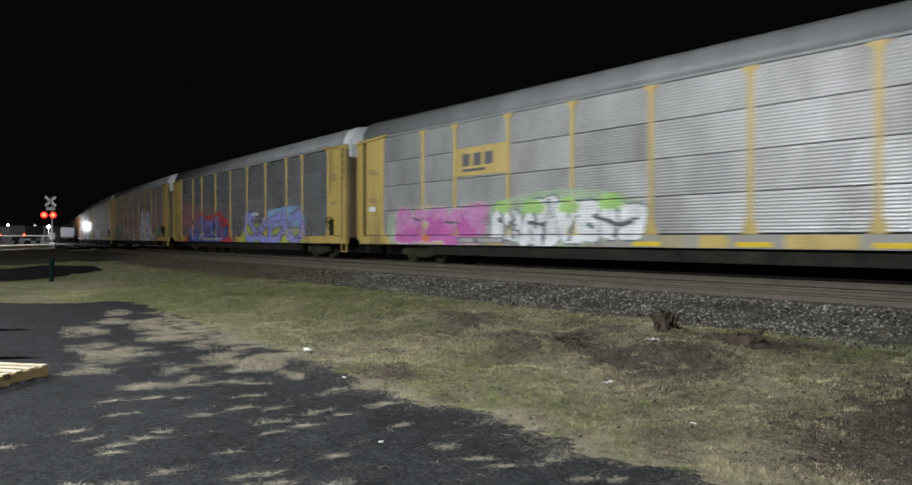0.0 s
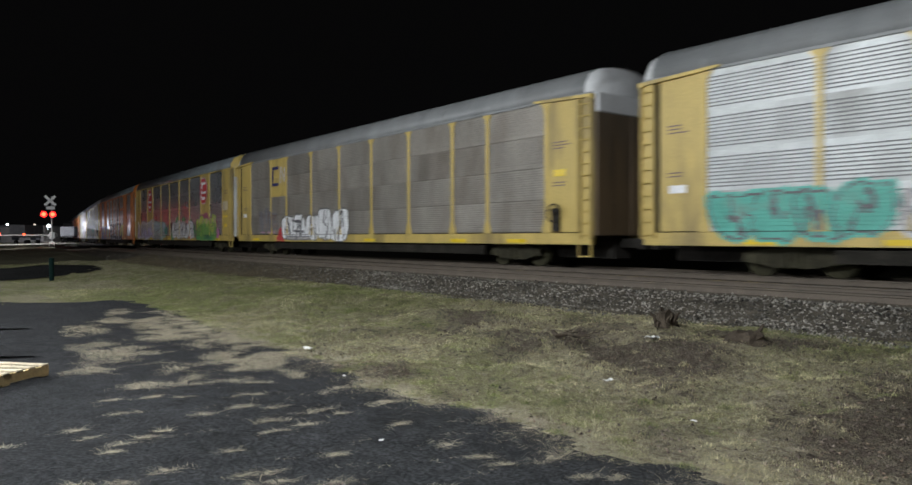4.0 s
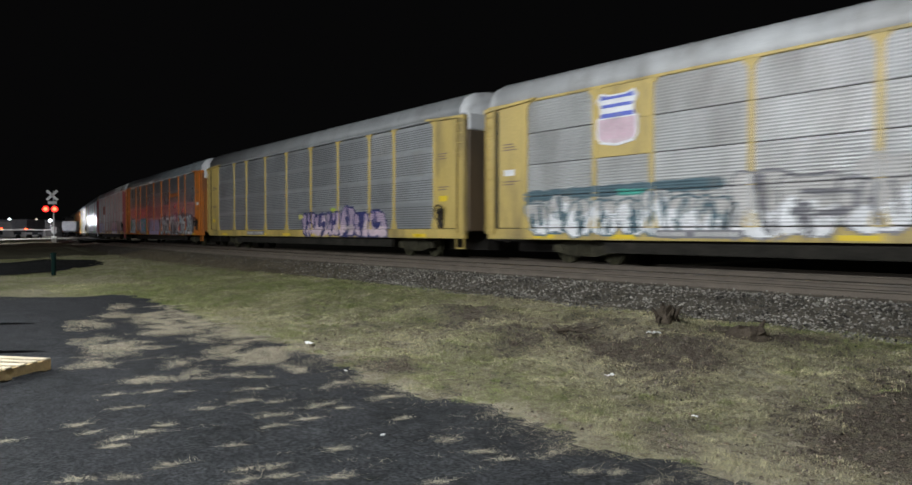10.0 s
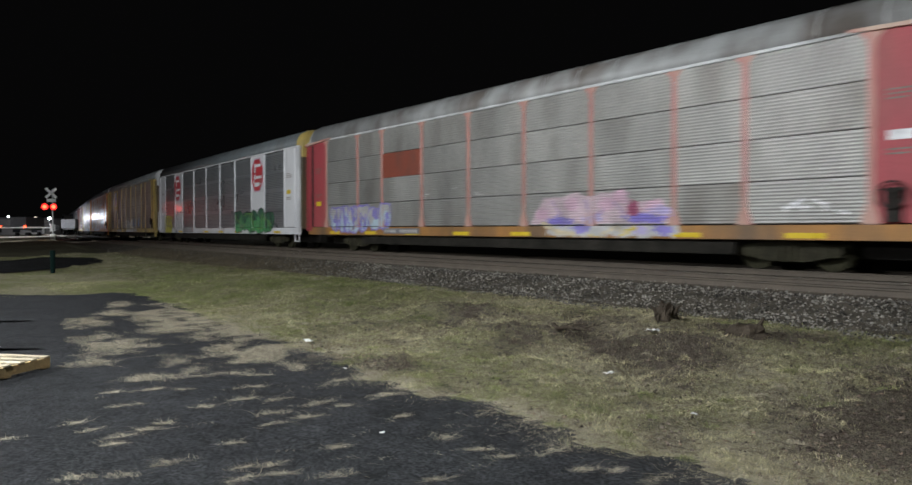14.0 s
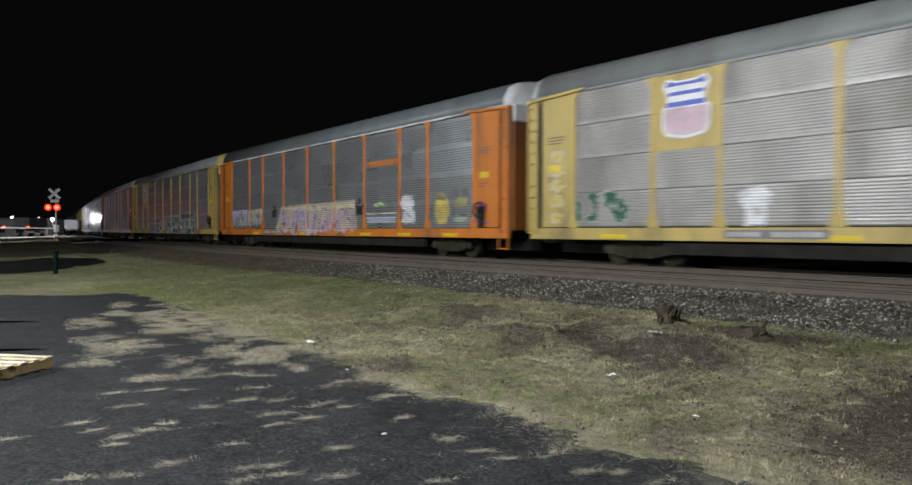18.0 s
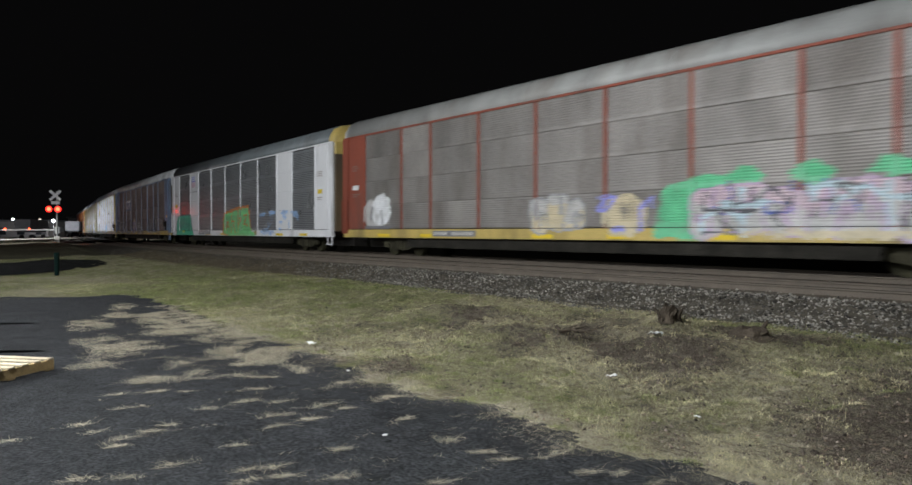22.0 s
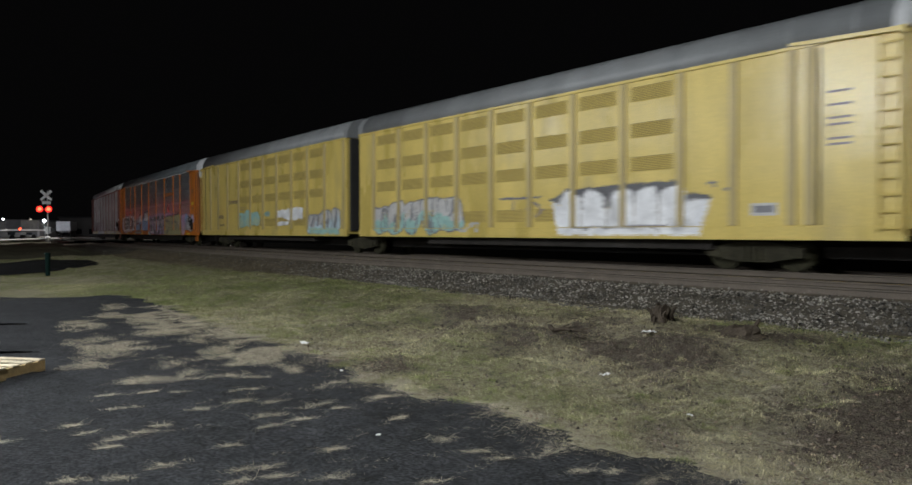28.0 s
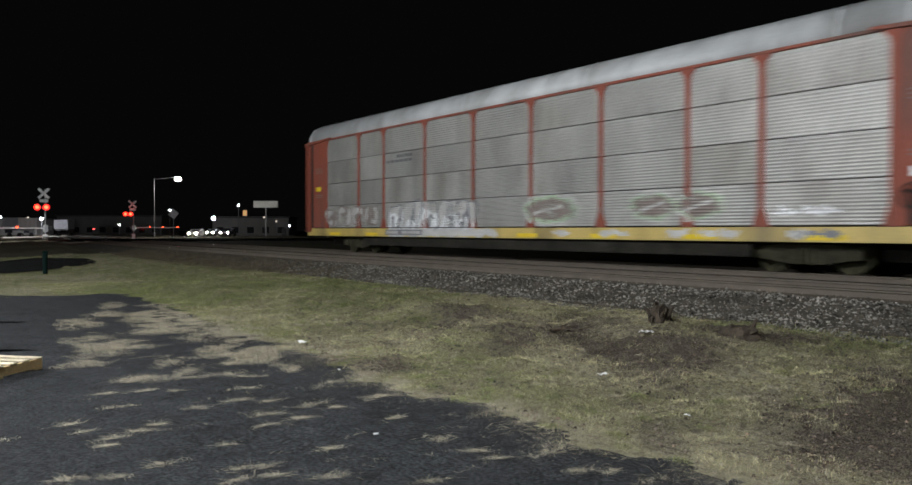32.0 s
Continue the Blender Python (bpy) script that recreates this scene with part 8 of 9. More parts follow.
# ---- pallet, litter, stumps, marker post ----
PALE = shader("pale_pine", (0.58, 0.50, 0.36), 0.75, vary=0.18, scale=4, grain=40, bump=0.004, rand=0.15)
PINE = shader("sawn_pine", (0.50, 0.36, 0.17), 0.75, vary=0.2, scale=5, grain=40, bump=0.004, rand=0.12)
PAPER = shader("white_paper", (0.78, 0.78, 0.76), 0.8, vary=0.08)
BARK = shader("dead_root_wood", (0.06, 0.048, 0.036), 0.95, vary=0.4, scale=6, grain=50, bump=0.02, spec=0.1)
SHADOWSHEET = shader("painted_shadow", (0.012, 0.012, 0.012), 0.95, vary=0.5, scale=2, grain=30, bump=0.03, spec=0.05)
PEDGREEN = shader("green_plastic", (0.004, 0.013, 0.011), 0.9, spec=0.08, vary=0.12)
POLE = shader("dark_steel_pole", (0.10, 0.10, 0.105), 0.5, metal=0.3, vary=0.12, scale=3, grain=20)
STEEL = shader("aluminium_mast", (0.42, 0.43, 0.44), 0.45, metal=0.7, vary=0.12, scale=3, grain=20)
SIGNWHITE = shader("white_sign_sheet", (0.78, 0.78, 0.78), 0.5, vary=0.06)
BLACKP = shader("black_paint", (0.02, 0.02, 0.02), 0.5, vary=0.1)
REDLAMP = glow("red_signal_lens", (1.0, 0.035, 0.012), 13.0)
HALOLAMP = glow("red_lens_halo", (1.0, 0.012, 0.010), 1.6)
WHITELAMP = glow("white_lamp_lens", (1.0, 0.97, 0.9), 160.0)
HEADLAMP = glow("headlamp_lens", (1.0, 0.94, 0.88), 400.0)
WARM = glow("warm_window", (1.0, 0.55, 0.22), 0.5)
TAIL = glow("tail_lamp_lens", (1.0, 0.07, 0.02), 8.0)
CONC = shader("painted_block_wall", (0.16, 0.155, 0.15), 0.8, vary=0.12, scale=0.7, grain=12)
ROOFING = shader("dark_roofing", (0.06, 0.06, 0.065), 0.8, vary=0.2)
GLASS = shader("dark_glass", (0.02, 0.022, 0.025), 0.08, vary=0.0)
RUBBER = shader("tyre_rubber", (0.02, 0.02, 0.02), 0.85, vary=0.1)


def ground_z(x, y):
    return float(height(np.array([float(x)]), np.array([float(y)]))[0])


def spot(fwd, px):
    """A place fwd metres ahead of the camera and px to the side, as tangent."""
    a = radians(38.74)
    return (-fwd * math.cos(a) + fwd * px * math.sin(a), fwd * math.sin(a) + fwd * px * math.cos(a))


def pallet(m):
    th = empty("wooden_pallet", "pale new wooden pallet lying on the asphalt", "pallet")
    th.matrix_basis = m
    for y in (-0.0, -0.48, -0.97):
        bm = bmesh.new()
        prof = [(0, 0.02), (1.2, 0.02), (1.2, 0.115), (0, 0.115)]
        a = [bm.verts.new((x, y - 0.02, z)) for x, z in prof]
        b = [bm.verts.new((x, y + 0.02, z)) for x, z in prof]
        bm.faces.new(a), bm.faces.new(b[::-1])
        for i in range(len(prof)):
            j = (i + 1) % len(prof)
            bm.faces.new((a[i], b[i], b[j], a[j]))
        part("stringer", bm, PINE, th)
    for k in range(7):
        x = 0.0 + k * 0.184
        part("deck_board", boxes((x, x + 0.095, -0.99, 0.02, 0.116, 0.134), bevel=0.003), PALE, th, m=pose(0, random.uniform(-0.008, 0.008), 0, 0, 0, random.uniform(-0.5, 0.5)))
    for x in (0.0, 0.55, 1.1):
        part("bottom_board", boxes((x, x + 0.095, -0.99, 0.02, 0.0, 0.019), bevel=0.003), PINE, th)
    return th


PALLET_TURN = math.degrees(math.atan2(-0.76, 0.65))
pallet(pose(-9.20, 1.55, 0.012, 0, 0, PALLET_TURN))
def litter(x, y, size, seed, lab):
    rng = random.Random(seed)
    bm = bmesh.new()
    bmesh.ops.create_grid(bm, x_segments=5, y_segments=4, size=0.5)
    for v in bm.verts:
        v.co = Vector((v.co.x * size * 1.6, v.co.y * size, 0.02 + rng.uniform(0, 0.35) * size))
    bmesh.ops.solidify(bm, geom=bm.faces[:], thickness=0.004)
    ob = new("litter", bm_mesh("litter", bm, PAPER))
    ob.matrix_basis = pose(x, y, ground_z(x, y) + 0.03, 0, 0, rng.uniform(0, 360))
    tagged(ob, lab, "litter", "scraps of litter")


for k, (x, y, s) in enumerate(((-8.87, 4.58, 0.09), (-4.94, 6.01, 0.065), (-4.55, 2.95, 0.025), (-6.0, 8.2, 0.11), (-6.9, 4.0, 0.025), (-3.4, 5.2, 0.03))):
    litter(x, y, s, k, "crumpled white paper scrap lying on the ground")


def stump(x, y, r, hgt, seed):
    rng = random.Random(seed)
    th = empty("tree_stump", "dark rotten stump with torn roots in the grass", "stump", "stumps on the bank")
    th.matrix_basis = pose(x, y, ground_z(x, y) - 0.04)
    bm = bmesh.new()
    rings = []
    for z, k in ((0, 1.25), (hgt * 0.35, 1.0), (hgt * 0.7, 0.85), (hgt, 0.6)):
        rings.append([bm.verts.new((math.cos(a) * r * k * rng.uniform(0.75, 1.2), math.sin(a) * r * k * rng.uniform(0.75, 1.2), z * rng.uniform(0.75, 1.15))) for a in [6.283 * i / 14 for i in range(14)]])
    for a, b in zip(rings, rings[1:]):
        for i in range(14):
            bm.faces.new((a[i], a[(i + 1) % 14], b[(i + 1) % 14], b[i]))
    bm.faces.new(rings[-1])
    part("trunk", bm, BARK, th)
    for k in range(7):
        a = rng.uniform(0, 6.28)
        bm = bmesh.new()
        p = Vector((math.cos(a) * r * 0.7, math.sin(a) * r * 0.7, hgt * rng.uniform(0.1, 0.5)))
        q = p + Vector((math.cos(a) * r * 0.45, math.sin(a) * r * 0.45, rng.uniform(-0.05, 0.14)))
        tube(bm, p, q, 0.04, 0.022, 7)
        tube(bm, q, q + Vector((math.cos(a + .6) * r * 0.3, math.sin(a + .6) * r * 0.3, rng.uniform(-0.1, 0.05))), 0.022, 0.008, 6)
        part("root", bm, BARK, th)


stump(-6.25, 8.85, 0.15, 0.27, 1)
stump(-4.95, 8.75, 0.24, 0.16, 2)


# Shadows falling on the asphalt at the left, laid down as thin black wedges.
SHADOWWEDGE = shader("shadow_black", (0.008, 0.008, 0.009), 0.6, vary=0.3, scale=4, grain=40)
for x, y, long_, wide, turn in ((-14.45, 1.55, 0.75, 0.16, 58), (-11.15, 1.15, 0.75, 0.10, 58)):
    bm = bmesh.new()
    bm.faces.new([bm.verts.new((a * long_, b * wide, 0.0)) for a, b in ((-1, -1), (0.1, -0.8), (0.75, -0.35), (1, 0.1), (0.6, 0.5), (-0.1, 0.85), (-1, 1))])
    bmesh.ops.solidify(bm, geom=bm.faces[:], thickness=-0.004)
    tagged(new("tar_patch", bm_mesh("tar_patch", bm, SHADOWWEDGE)), "black wedge standing for a shadow on the asphalt", "tar patch", "tar patches").matrix_basis = pose(x, y, ground_z(x, y) + 0.012, 0, 0, turn)


# a low black sheet painted as the cast shadow round the marker post
bm = bmesh.new()
ring = []
for k in range(40):
    a = 6.283 * k / 40
    u, w = 4.3 * math.cos(a) * (1 + 0.08 * math.sin(3 * a)), 7.2 * math.sin(a) * (1 + 0.1 * math.sin(2 * a + 1))
    ring.append((-35 + 0.626 * u - 0.78 * w, 2.6 + 0.78 * u + 0.626 * w))
cv = bm.verts.new((-35, 2.6, ground_z(-35, 2.6) + 0.13))
inner = [bm.verts.new((-35 + (x + 35) * 0.6, 2.6 + (y - 2.6) * 0.6, ground_z(x, y) + 0.14)) for x, y in ring]
outer = [bm.verts.new((x, y, ground_z(x, y) + 0.03)) for x, y in ring]
for k in range(40):
    j = (k + 1) % 40
    bm.faces.new((cv, inner[k], inner[j]))
    bm.faces.new((inner[k], outer[k], outer[j], inner[j]))
tagged(new("mulch_bed", bm_mesh("mulch_bed", bm, SHADOWSHEET)), "dark patch standing for a cast shadow on the grass", "mulch", kind="structure")


def marker_post(x, y):
    th = empty("marker_post", "dark green plastic utility marker post in the grass", "marker post")
    th.matrix_basis = pose(x, y, ground_z(x, y))
    part("post", tube(bmesh.new(), (0, 0, 0), (0, 0, 0.78), 0.075, 0.09, 14), PEDGREEN, th)
    part("cap", tube(bmesh.new(), (0, 0, 0.78), (0, 0, 0.83), 0.11, 0.07, 14), PEDGREEN, th)


marker_post(-29.6, 5.15)


def branch(x, y, turn, length, seed):
    rng = random.Random(seed)
    th = empty("fallen_branch", "dark fallen branch lying in the grass", "branch", "fallen branches")
    th.matrix_basis = pose(x, y, ground_z(x, y) + 0.03, 0, 0, turn)
    pts = [Vector((length * k / 5, rng.uniform(-0.05, 0.05), rng.uniform(-0.01, 0.03))) for k in range(6)]
    bm = bmesh.new()
    for k in range(5):
        tube(bm, pts[k], pts[k + 1], 0.032 - 0.004 * k, 0.028 - 0.004 * k, 7)
    part("limb", bm, BARK, th)
    for k in (1, 2, 3, 4):
        part("twig", tube(bmesh.new(), pts[k], pts[k] + Vector((rng.uniform(0.05, 0.2), rng.choice((-1, 1)) * rng.uniform(0.1, 0.25), rng.uniform(0.0, 0.08))), 0.012, 0.005, 6), BARK, th)


branch(-8.9, 7.5, 35, 1.0, 1)
branch(-6.9, 7.2, 10, 0.6, 2)

# ---- the level crossing ----
road_s = 80.0
rx, ry, rth = on_line(road_s, 0)
bm = bmesh.new()
rows_ = []
for d, z in ((-70, 0.74), (-45, 0.74), (-25, 0.75), (-12, 0.79), (-7, 0.90), (-4.7, 0.95), (-4.2, 0.62), (4.6, 0.62), (9, 0.62), (20, 0.62), (60, 0.62), (140, 0.62)):
    rows_.append([bm.verts.new((rx + d * math.sin(rth) + w * math.cos(rth), ry + d * math.cos(rth) - w * math.sin(rth), z)) for w in (-6.4, 6.4)])
for a, b in zip(rows_, rows_[1:]):
    bm.faces.new((a[0], a[1], b[1], b[0]))
bmesh.ops.solidify(bm, geom=bm.faces[:], thickness=0.12)
tagged(new("road", bm_mesh("road", bm, ROADWAY)), "pale concrete road over the level crossing", "road", kind="structure")


def crossing_signal(x, y, z, turn, arm, side, lamps, low=0.0):
    th = empty("crossing_signal", "level crossing signal with crossbuck, red lamps and lowered gate", "crossing signal", "crossing signals")
    th.matrix_basis = pose(x, y, z, 0, 0, turn)
    part("base", boxes((-0.2, 0.2, -0.2, 0.2, -0.5, 0.30), bevel=0.03), SIGNWHITE, th, "white concrete base")
    part("mast", tube(bmesh.new(), (0, 0, 0.2), (0, 0, 4.5), 0.065, n=12), STEEL, th)
    for a in (45, -45):
        part("crossbuck_blade", boxes((-0.62, 0.62, -0.015, 0.015, -0.115, 0.115), bevel=0.004), SIGNWHITE, th, m=pose(-0.12, -0.09, 4.1, 0, a, 0))
    part("track_count_sign", boxes((-0.46, 0.26, -0.10, -0.08, 3.28, 3.56), bevel=0.01), SIGNWHITE, th)
    part("lamp_bar", boxes((min(lamps) - 0.04, max(max(lamps), 0.04), -0.04, 0.04, 2.80, 2.86)), BLACKP, th)
    for s in lamps:
        back = part("lamp_backing", tube(bmesh.new(), (s, -0.05, 2.83), (s, -0.09, 2.83), 0.31, n=24), BLACKP, th)
        # an emissive ring added to imitate the halo of glare round the lens
        part("lens_rim", tube(bmesh.new(), (s, -0.09, 2.83), (s, -0.11, 2.83), 0.30, 0.28, 18), HALOLAMP, back, "red ring standing for the glare round the lens")
        part("lamp_lens", tube(bmesh.new(), (s, -0.11, 2.83), (s, -0.16, 2.83), 0.18, 0.14, 18), REDLAMP, back, "lit red lens")
        bm = bmesh.new()
        for k in range(9):
            a0, a1 = math.pi * k / 9, math.pi * (k + 1) / 9
            bm.faces.new([bm.verts.new((s + 0.28 * math.cos(a), yy, 2.83 + 0.28 * math.sin(a))) for a, yy in ((a0, -0.09), (a1, -0.09), (a1, -0.32), (a0, -0.32))])
        bmesh.ops.remove_doubles(bm, verts=bm.verts, dist=0.001)
        bmesh.ops.solidify(bm, geom=bm.faces[:], thickness=0.006)
        part("hood", bm, BLACKP, back)
    part("gate_motor", boxes((-0.22, 0.22, 0.05, 0.5, 1.05 - low, 1.7 - low), bevel=0.03), STEEL, th)
    gate = part("gate_arm", boxes((min(0, side * arm), max(0, side * arm), 0.14, 0.19, 1.34 - low, 1.44 - low), bevel=0.004), SIGNWHITE, th, "white lowered gate arm")
    for k in (0.35, 0.65, 0.98):
        part("gate_lamp", tube(bmesh.new(), (side * arm * k, 0.165, 1.44 - low), (side * arm * k, 0.165, 1.56 - low), 0.08, n=10), TAIL, gate, "small red gate lamp")
    part("counterweight", boxes((-side * 0.2 - 0.3, -side * 0.2 + 0.3, 0.08, 0.26, 1.2 - low, 1.6 - low), bevel=0.02), BLACKP, th)
    return th


crossing_signal(-76.48, 13.35, 0.84, 74, 6.5, -1, (-0.65, 0.08), 0.5)
crossing_signal(-99.65, 27.5, 0.82, 70, 5.4, 1, (-0.97, -0.35), 0.3)
# Red fill added well away from both signals; no lens stands there.
lamp("signal_light", "POINT", (-93.0, 16.3, 3.6), 30, (1.0, 0.05, 0.03), 0.15)
# The red light of the far signal's lenses.
lamp("signal_light", "POINT", (-99.2, 25.6, 3.6), 55, (1.0, 0.05, 0.03), 0.15)


def street_lamp(x, y, z, hgt, arm, turn, mat, group="street lamps"):
    th = empty("street_lamp", "tall steel street lamp, the one at the near road added out of view", "street lamp", group)
    th.matrix_basis = pose(x, y, z, 0, 0, turn)
    part("pole", tube(bmesh.new(), (0, 0, 0), (0, 0, hgt), 0.11, 0.07, 12), POLE, th)
    part("arm", tube(bmesh.new(), (0, 0, hgt - 0.1), (arm, 0, hgt + 0.25), 0.05, 0.04, 10), POLE, th)
    head = part("head", boxes((arm - 0.1, arm + 0.75, -0.2, 0.2, hgt + 0.17, hgt + 0.36), bevel=0.05), STEEL, th)
    part("lens", boxes((arm - 0.15, arm + 0.80, -0.3, 0.3, hgt - 0.35, hgt + 0.168), bevel=0.14), mat, head, "glowing white lens")
    return th


x, y = spot(118.0, -0.4030)
street_lamp(x, y, 0.5, 9.35, 3.5, 51, WHITELAMP)
lamp("street_light", "POINT", (x + 2.6, y + 3.0, 8.9), 1800, (1.0, 0.96, 0.88), 0.2)
x, y = spot(140, -0.5575)
lamp("street_light", "POINT", (x + 0.6, y - 0.6, 3.8), 2600, (0.92, 0.93, 1.0), 0.6)
# Downlight added out of view to brighten the road, with an unlit post.
down = lamp("street_light", "SPOT", (-79.0, 6.2, 8.5), 9000, (1.0, 0.97, 0.93), 0.2, (-79.0, 6.21, 0.0))
down.data.spot_size, down.data.spot_blend = radians(118), 0.25
street_lamp(-79.5, 5.2, 0.75, 8.3, 1.0, 60, STEEL)


# lot lamps that light the scene from behind the camera, the farthest added as fill
def flood_lamp(x, y, z):
    th = empty("lot_and_fill_lamp", "tall unseen lot lamp with a flood head, the farthest added as fill", "lamp post", "parking lot lamps")
    th.matrix_basis = pose(x, y - 0.9, 0)
    part("pole", tube(bmesh.new(), (0, 0, 0), (0, 0, z + 0.3), 0.12, 0.08, 12), STEEL, th)
    part("arm", boxes((-0.04, 0.04, 0, 0.7, z + 0.22, z + 0.3)), STEEL, th)
    part("head", boxes((-0.3, 0.3, 0.6, 1.2, z + 0.16, z + 0.30), bevel=0.03), STEEL, th)


for lx, ly, lz, w in LOT_AND_FILL_LAMPS:
    flood_lamp(lx, ly, lz)


# ---- waiting cars, sign boards and low buildings behind the crossing ----
def waiting_car(x, y, z, turn, colour, lab, lights):
    th = empty("car", lab, "car", "waiting cars")
    th.matrix_basis = pose(x, y, z, 0, 0, turn)
    bm = bmesh.new()
    prof = [(-2.2, 0.3), (-2.25, 0.62), (-2.1, 0.86), (-1.15, 0.98), (-0.5, 1.42), (0.9, 1.46), (1.7, 1.05), (2.2, 0.95), (2.28, 0.55), (2.2, 0.3)]
    secs = []
    for yy, k in ((-0.88, 0.0), (-0.84, 1.0), (0.84, 1.0), (0.88, 0.0)):
        secs.append([bm.verts.new((a, yy * (0.86 if (b > 1.0 and k) else 1), b)) for a, b in prof])
    for s, e in zip(secs, secs[1:]):
        for i in range(len(prof)):
            j = (i + 1) % len(prof)
            bm.faces.new((s[i], s[j], e[j], e[i]))
    bm.faces.new(secs[0]), bm.faces.new(secs[-1][::-1])
    bmesh.ops.recalc_face_normals(bm, faces=bm.faces)
    part("body", bm, colour, th)
    part("windscreen", boxes((-1.02, -0.62, -0.66, 0.66, 1.0, 1.36), bevel=0.08), GLASS, th)
    for a in (-1.4, 1.4):
        for b in (-0.8, 0.8):
            part("wheel", tube(bmesh.new(), (a, b - 0.1, 0.32), (a, b + 0.1, 0.32), 0.32, n=18), RUBBER, th)
    for b in (-0.62, 0.62):
        part("headlight", tube(bmesh.new(), (-2.16, b, 0.70), (-2.30, b, 0.70), 0.14, 0.12, 12), lights, th, "lit headlamp")
    part("bumper", boxes((-2.34, -2.18, -0.8, 0.8, 0.34, 0.55), bevel=0.04), BLACKP, th)
    return th


CARPAINT = [shader("silver_car_paint", (0.45, 0.46, 0.48), 0.3, metal=0.4, vary=0.03), shader("dark_car_paint", (0.05, 0.055, 0.07), 0.25, vary=0.03)]
for fwd, tx, dz, turn, k in ((128.0, -0.3452, 0.35, -57, 0), (132.0, -0.3030, 0.50, -57, 1), (150.0, -0.3229, 0.4, -57, 0)):
    x, y = spot(fwd, tx)
    waiting_car(x, y, dz, turn + 198, CARPAINT[k], "car with lit headlamps waiting at the crossing", HEADLAMP)


def sign_board(fwd, tx, w, h, z0, lit, lab):
    x, y = spot(fwd, tx)
    th = empty("sign_board", lab, "sign", "roadside signs")
    th.matrix_basis = pose(x, y, 0.3, 0, 0, 51)
    part("panel", boxes((-w / 2, w / 2, -0.1, 0.1, z0, z0 + h), bevel=0.03), lit, th)
    part("frame", boxes((-w / 2 - 0.08, w / 2 + 0.08, 0.05, 0.14, z0 - 0.08, z0 + h + 0.08), bevel=0.02), STEEL, th)
    part("post", tube(bmesh.new(), (0, 0.05, -0.3), (0, 0.05, z0), 0.12, n=12), STEEL, th)
    return th


DIMSIGN = shader("dimly_lit_sign_face", (0.6, 0.6, 0.58), 0.6, vary=0.1, emit=(0.8, 0.85, 0.8), strength=0.022)
sign_board(135.0, -0.2515, 4.4, 1.1, 5.55, DIMSIGN, "pale roadside sign board on a post")
sign_board(165.0, -0.2799, 0.8, 1.2, 4.6, WARM, "small warmly lit sign on a post")
x, y = spot(105.0, -0.3770)
th = empty("diamond_sign", "small pale diamond road sign on a post", "sign", "roadside signs")
th.matrix_basis = pose(x, y, 0.3, 0, 0, 51)
part("panel", boxes((-0.55, 0.55, -0.03, 0.03, -0.55, 0.55), bevel=0.02), SIGNWHITE, th, m=pose(0, 0, 3.6, 0, 38, 0))
part("post", tube(bmesh.new(), (0, 0.1, -0.3), (0, 0.1, 3.9), 0.05, n=10), STEEL, th)


def far_lamp(fwd, tx, hgt, mat, size=0.28):
    x, y = spot(fwd, tx)
    th = empty("lamp_post", "distant lamp post with a glowing head", "lamp post", "distant lamps")
    th.matrix_basis = pose(x, y, 0.0)
    part("pole", tube(bmesh.new(), (0, 0, 0), (0, 0, hgt), 0.05, n=8), POLE, th)
    bm = bmesh.new()
    bmesh.ops.create_icosphere(bm, subdivisions=2, radius=size)
    bmesh.ops.translate(bm, verts=bm.verts, vec=(0, 0, hgt + size * 0.8))
    part("globe", bm, mat, th, "glowing globe")


FARW = glow("distant_white_lamp", (0.9, 0.92, 1.0), 9.0)
FARO = glow("distant_orange_lamp", (1.0, 0.42, 0.12), 4.0)
FARD = glow("distant_dim_lamp", (1.0, 0.85, 0.7), 0.7)
FARR = glow("distant_red_lamp", (1.0, 0.06, 0.06), 6.0)
for fwd, tx, hgt, mat, size in ((140, -0.2886, 6.2, FARW, .22), (150, -0.3226, 3.7, FARW, .42), (98, -0.3818, 4.1, FARW, .16), (240, -0.5215, 5.3, FARO, .32), (140, -0.5554, 3.45, FARW, .30),
                                (150, -0.6112, 4.0, FARW, .22), (150, -0.5743, 3.85, FARD, .25), (170, -0.4853, 1.65, FARR, .2), (140, -0.4506, 2.4, FARW, .2), (150, -0.2195, 2.4, FARW, .2), (150, -0.2538, 4.1, FARD, .22), (150, -0.2372, 3.3, FARD, .2)):
    far_lamp(fwd, tx, hgt, mat, size)


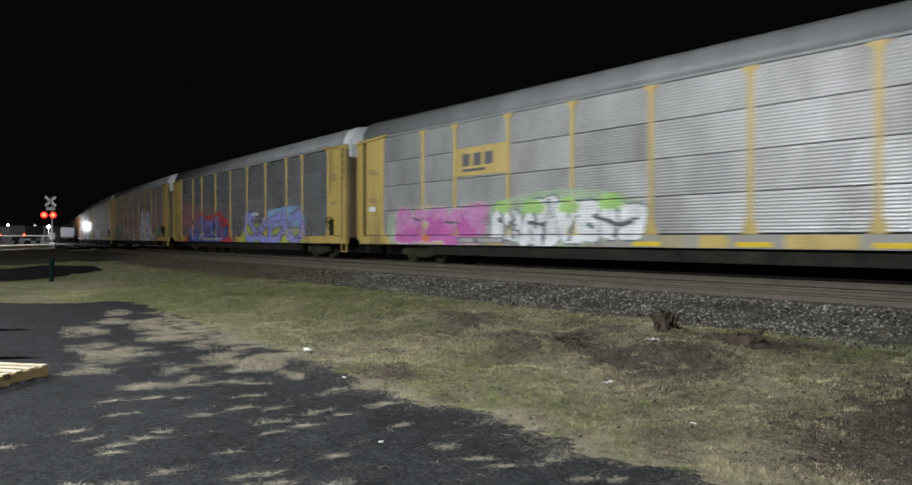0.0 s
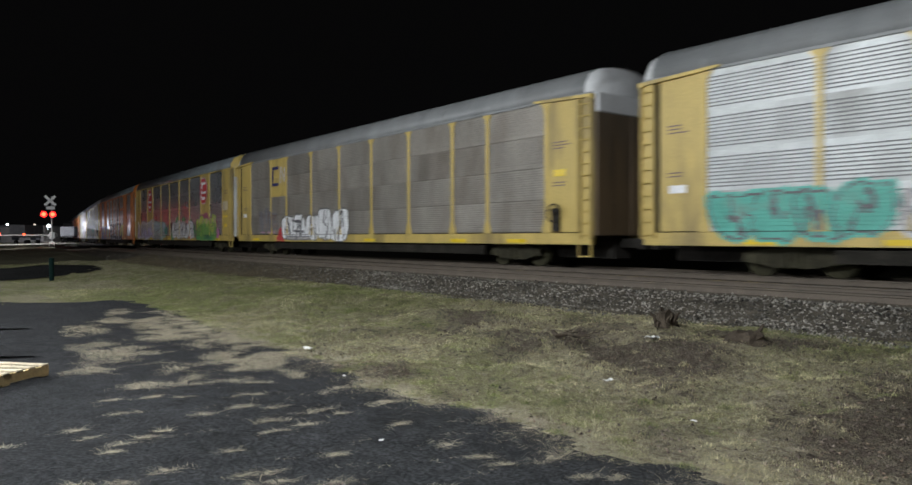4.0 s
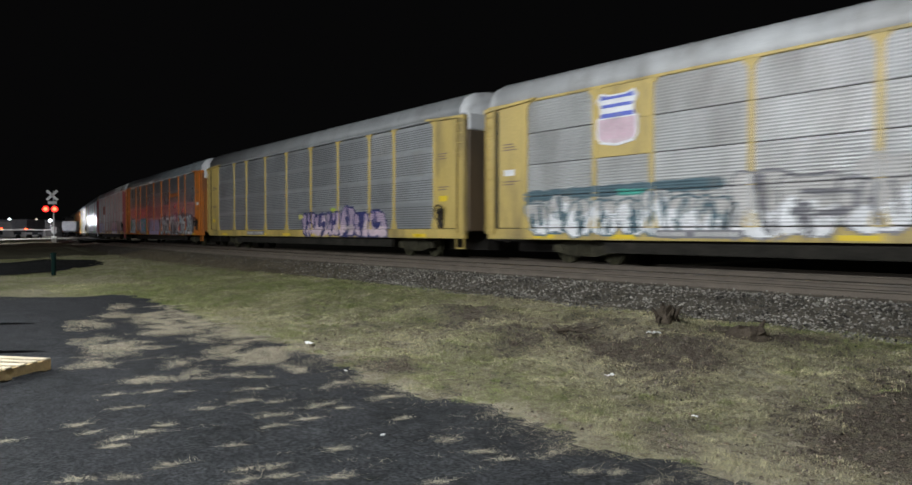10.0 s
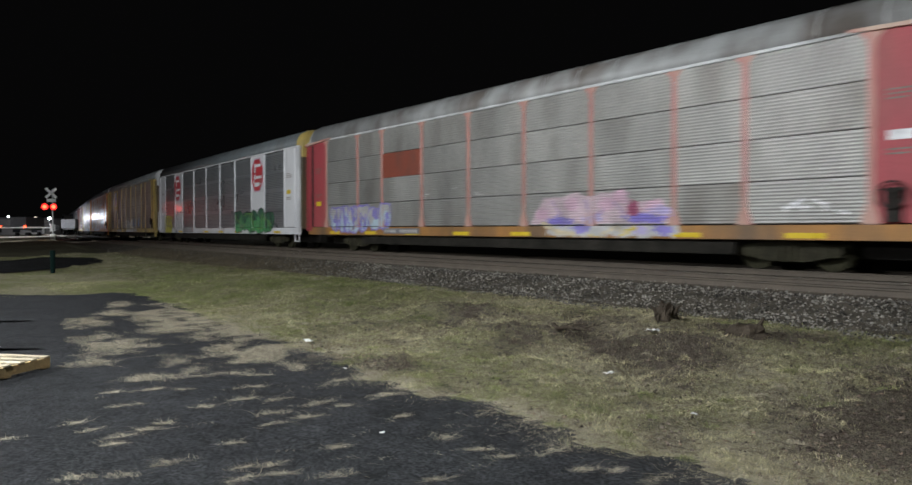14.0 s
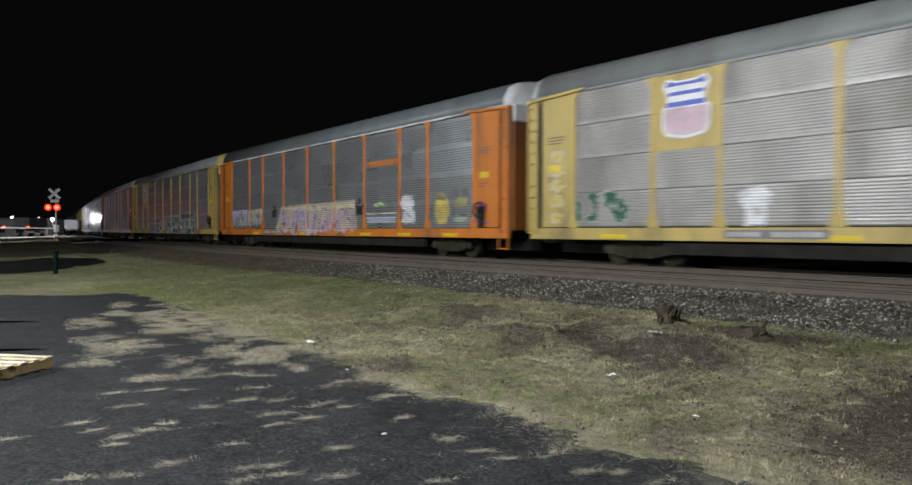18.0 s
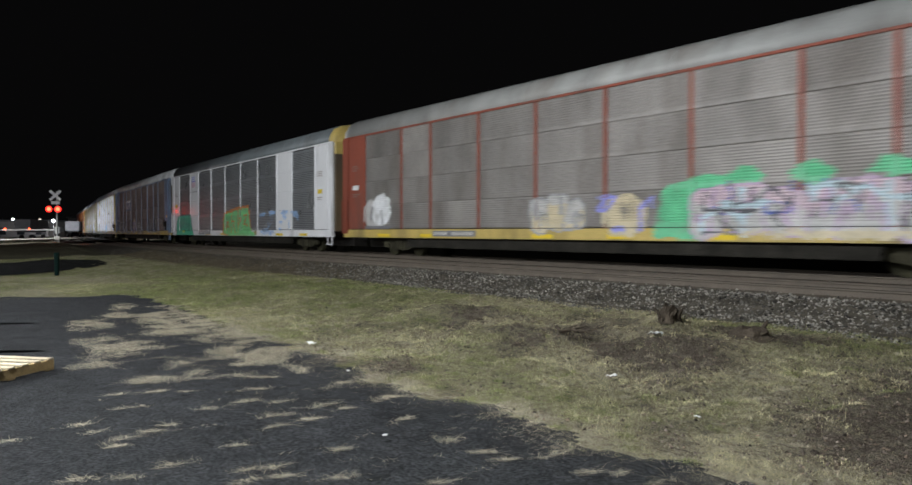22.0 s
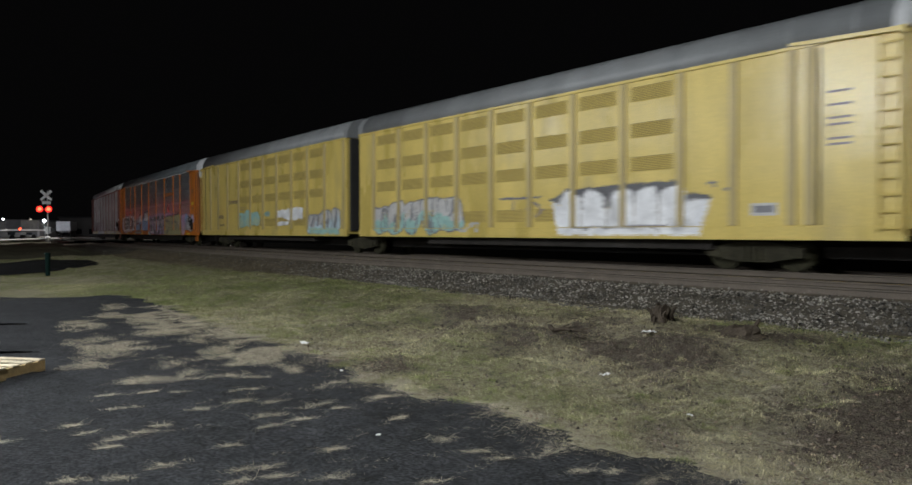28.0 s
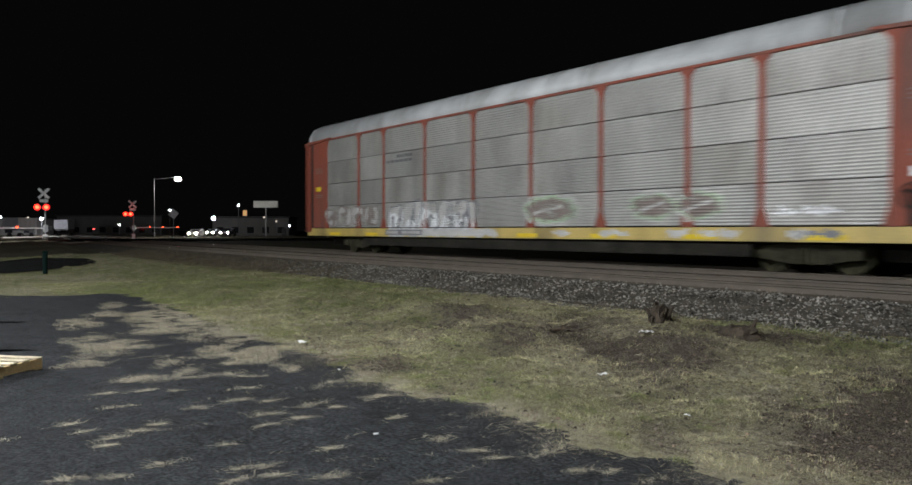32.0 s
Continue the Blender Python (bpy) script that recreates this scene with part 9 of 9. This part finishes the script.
def low_building(fwd, tx, w, d, h, turn, lit=2):
    x, y = spot(fwd, tx)
    th = empty("building", "low dark building with a flat roof beyond the crossing", "building", "distant buildings")
    th.matrix_basis = pose(x, y, 0.0, 0, 0, turn)
    part("wall", boxes((-w / 2, w / 2, -d / 2, d / 2, -0.3, h)), CONC, th)
    part("roof", boxes((-w / 2 - 0.3, w / 2 + 0.3, -d / 2 - 0.3, d / 2 + 0.3, h, h + 0.35), bevel=0.05), ROOFING, th)
    n = max(2, int(w / 3))
    for k in range(n):
        a = -w / 2 + (k + 0.5) * w / n
        win = part("window", boxes((a - 0.7, a + 0.7, -d / 2 - 0.05, -d / 2 + 0.02, 1.0, 2.3)), WARM if k < lit and k % 2 == 0 else GLASS, th)
        part("sill", boxes((a - 0.8, a + 0.8, -d / 2 - 0.12, -d / 2 - 0.03, 0.9, 0.985)), CONC, win)
    part("door", boxes((w / 2 - 1.4, w / 2 - 0.4, -d / 2 - 0.06, -d / 2 + 0.02, 0, 2.1)), ROOFING, th)


low_building(160, -0.265, 16, 9, 4.2, 52, 0)
low_building(150, -0.60, 14, 8, 3.6, 58, 1)
low_building(190, -0.45, 26, 12, 5.0, 52, 0)


TRAILER = shader("pale_trailer_sheet", (0.30, 0.31, 0.33), 0.6, vary=0.15, scale=1.5, grain=15)


def box_trailer(fwd, tx, w, z0, z1, turn):
    x, y = spot(fwd, tx)
    th = empty("box_trailer", "pale box trailer parked beyond the road", "trailer", "parked trailers")
    th.matrix_basis = pose(x, y, 0.3, 0, 0, turn)
    part("box", boxes((-w, w, -1.2, 4.5, z0, z1), bevel=0.05), TRAILER, th)
    part("chassis", boxes((-w + 0.2, w - 0.2, -1.1, 4.3, z0 - 0.3, z0)), BLACKP, th)
    for yy in (0.2, 3.2):
        for xx in (-w + 0.2, w - 0.2):
            part("wheel", tube(bmesh.new(), (xx - 0.12, yy, 0.45), (xx + 0.12, yy, 0.45), 0.45, n=16), RUBBER, th)


box_trailer(92, -0.5924, 0.9, 1.5, 2.8, 60)
box_trailer(150, -0.5278, 1.3, 1.5, 3.4, 66)


def motions():
    """The train runs through at a steady pace, car after car along the bend, its wheels rolling."""
    for k, car in CARS.items():
        walk(car, [(0.5 * i, car_pose(k, 0.5 * i)) for i in range(65)])
    step = 1.0 / FPS
    turn = math.degrees(SPEED * step / WHEEL_R)
    lead = {}
    for car in CARS.values():
        for ws in [w for b in car.children if b.name.startswith("bogie") for w in b.children if w.name.startswith("wheelset")]:
            x, first = round(ws.location.x, 2), lead.get(round(ws.location.x, 2))
            if first is None:
                lead[x] = ws
                walk(ws, [(step * i, pose(x, 0, WHEEL_R, 0, turn * i, 0)) for i in range(961)])
            else:                                  # alike wheelsets turn by the same keys
                ws.rotation_mode = "QUATERNION"
                keys = ws.animation_data_create()
                keys.action = first.animation_data.action
                keys.action_slot = first.animation_data.action_slot


motions()
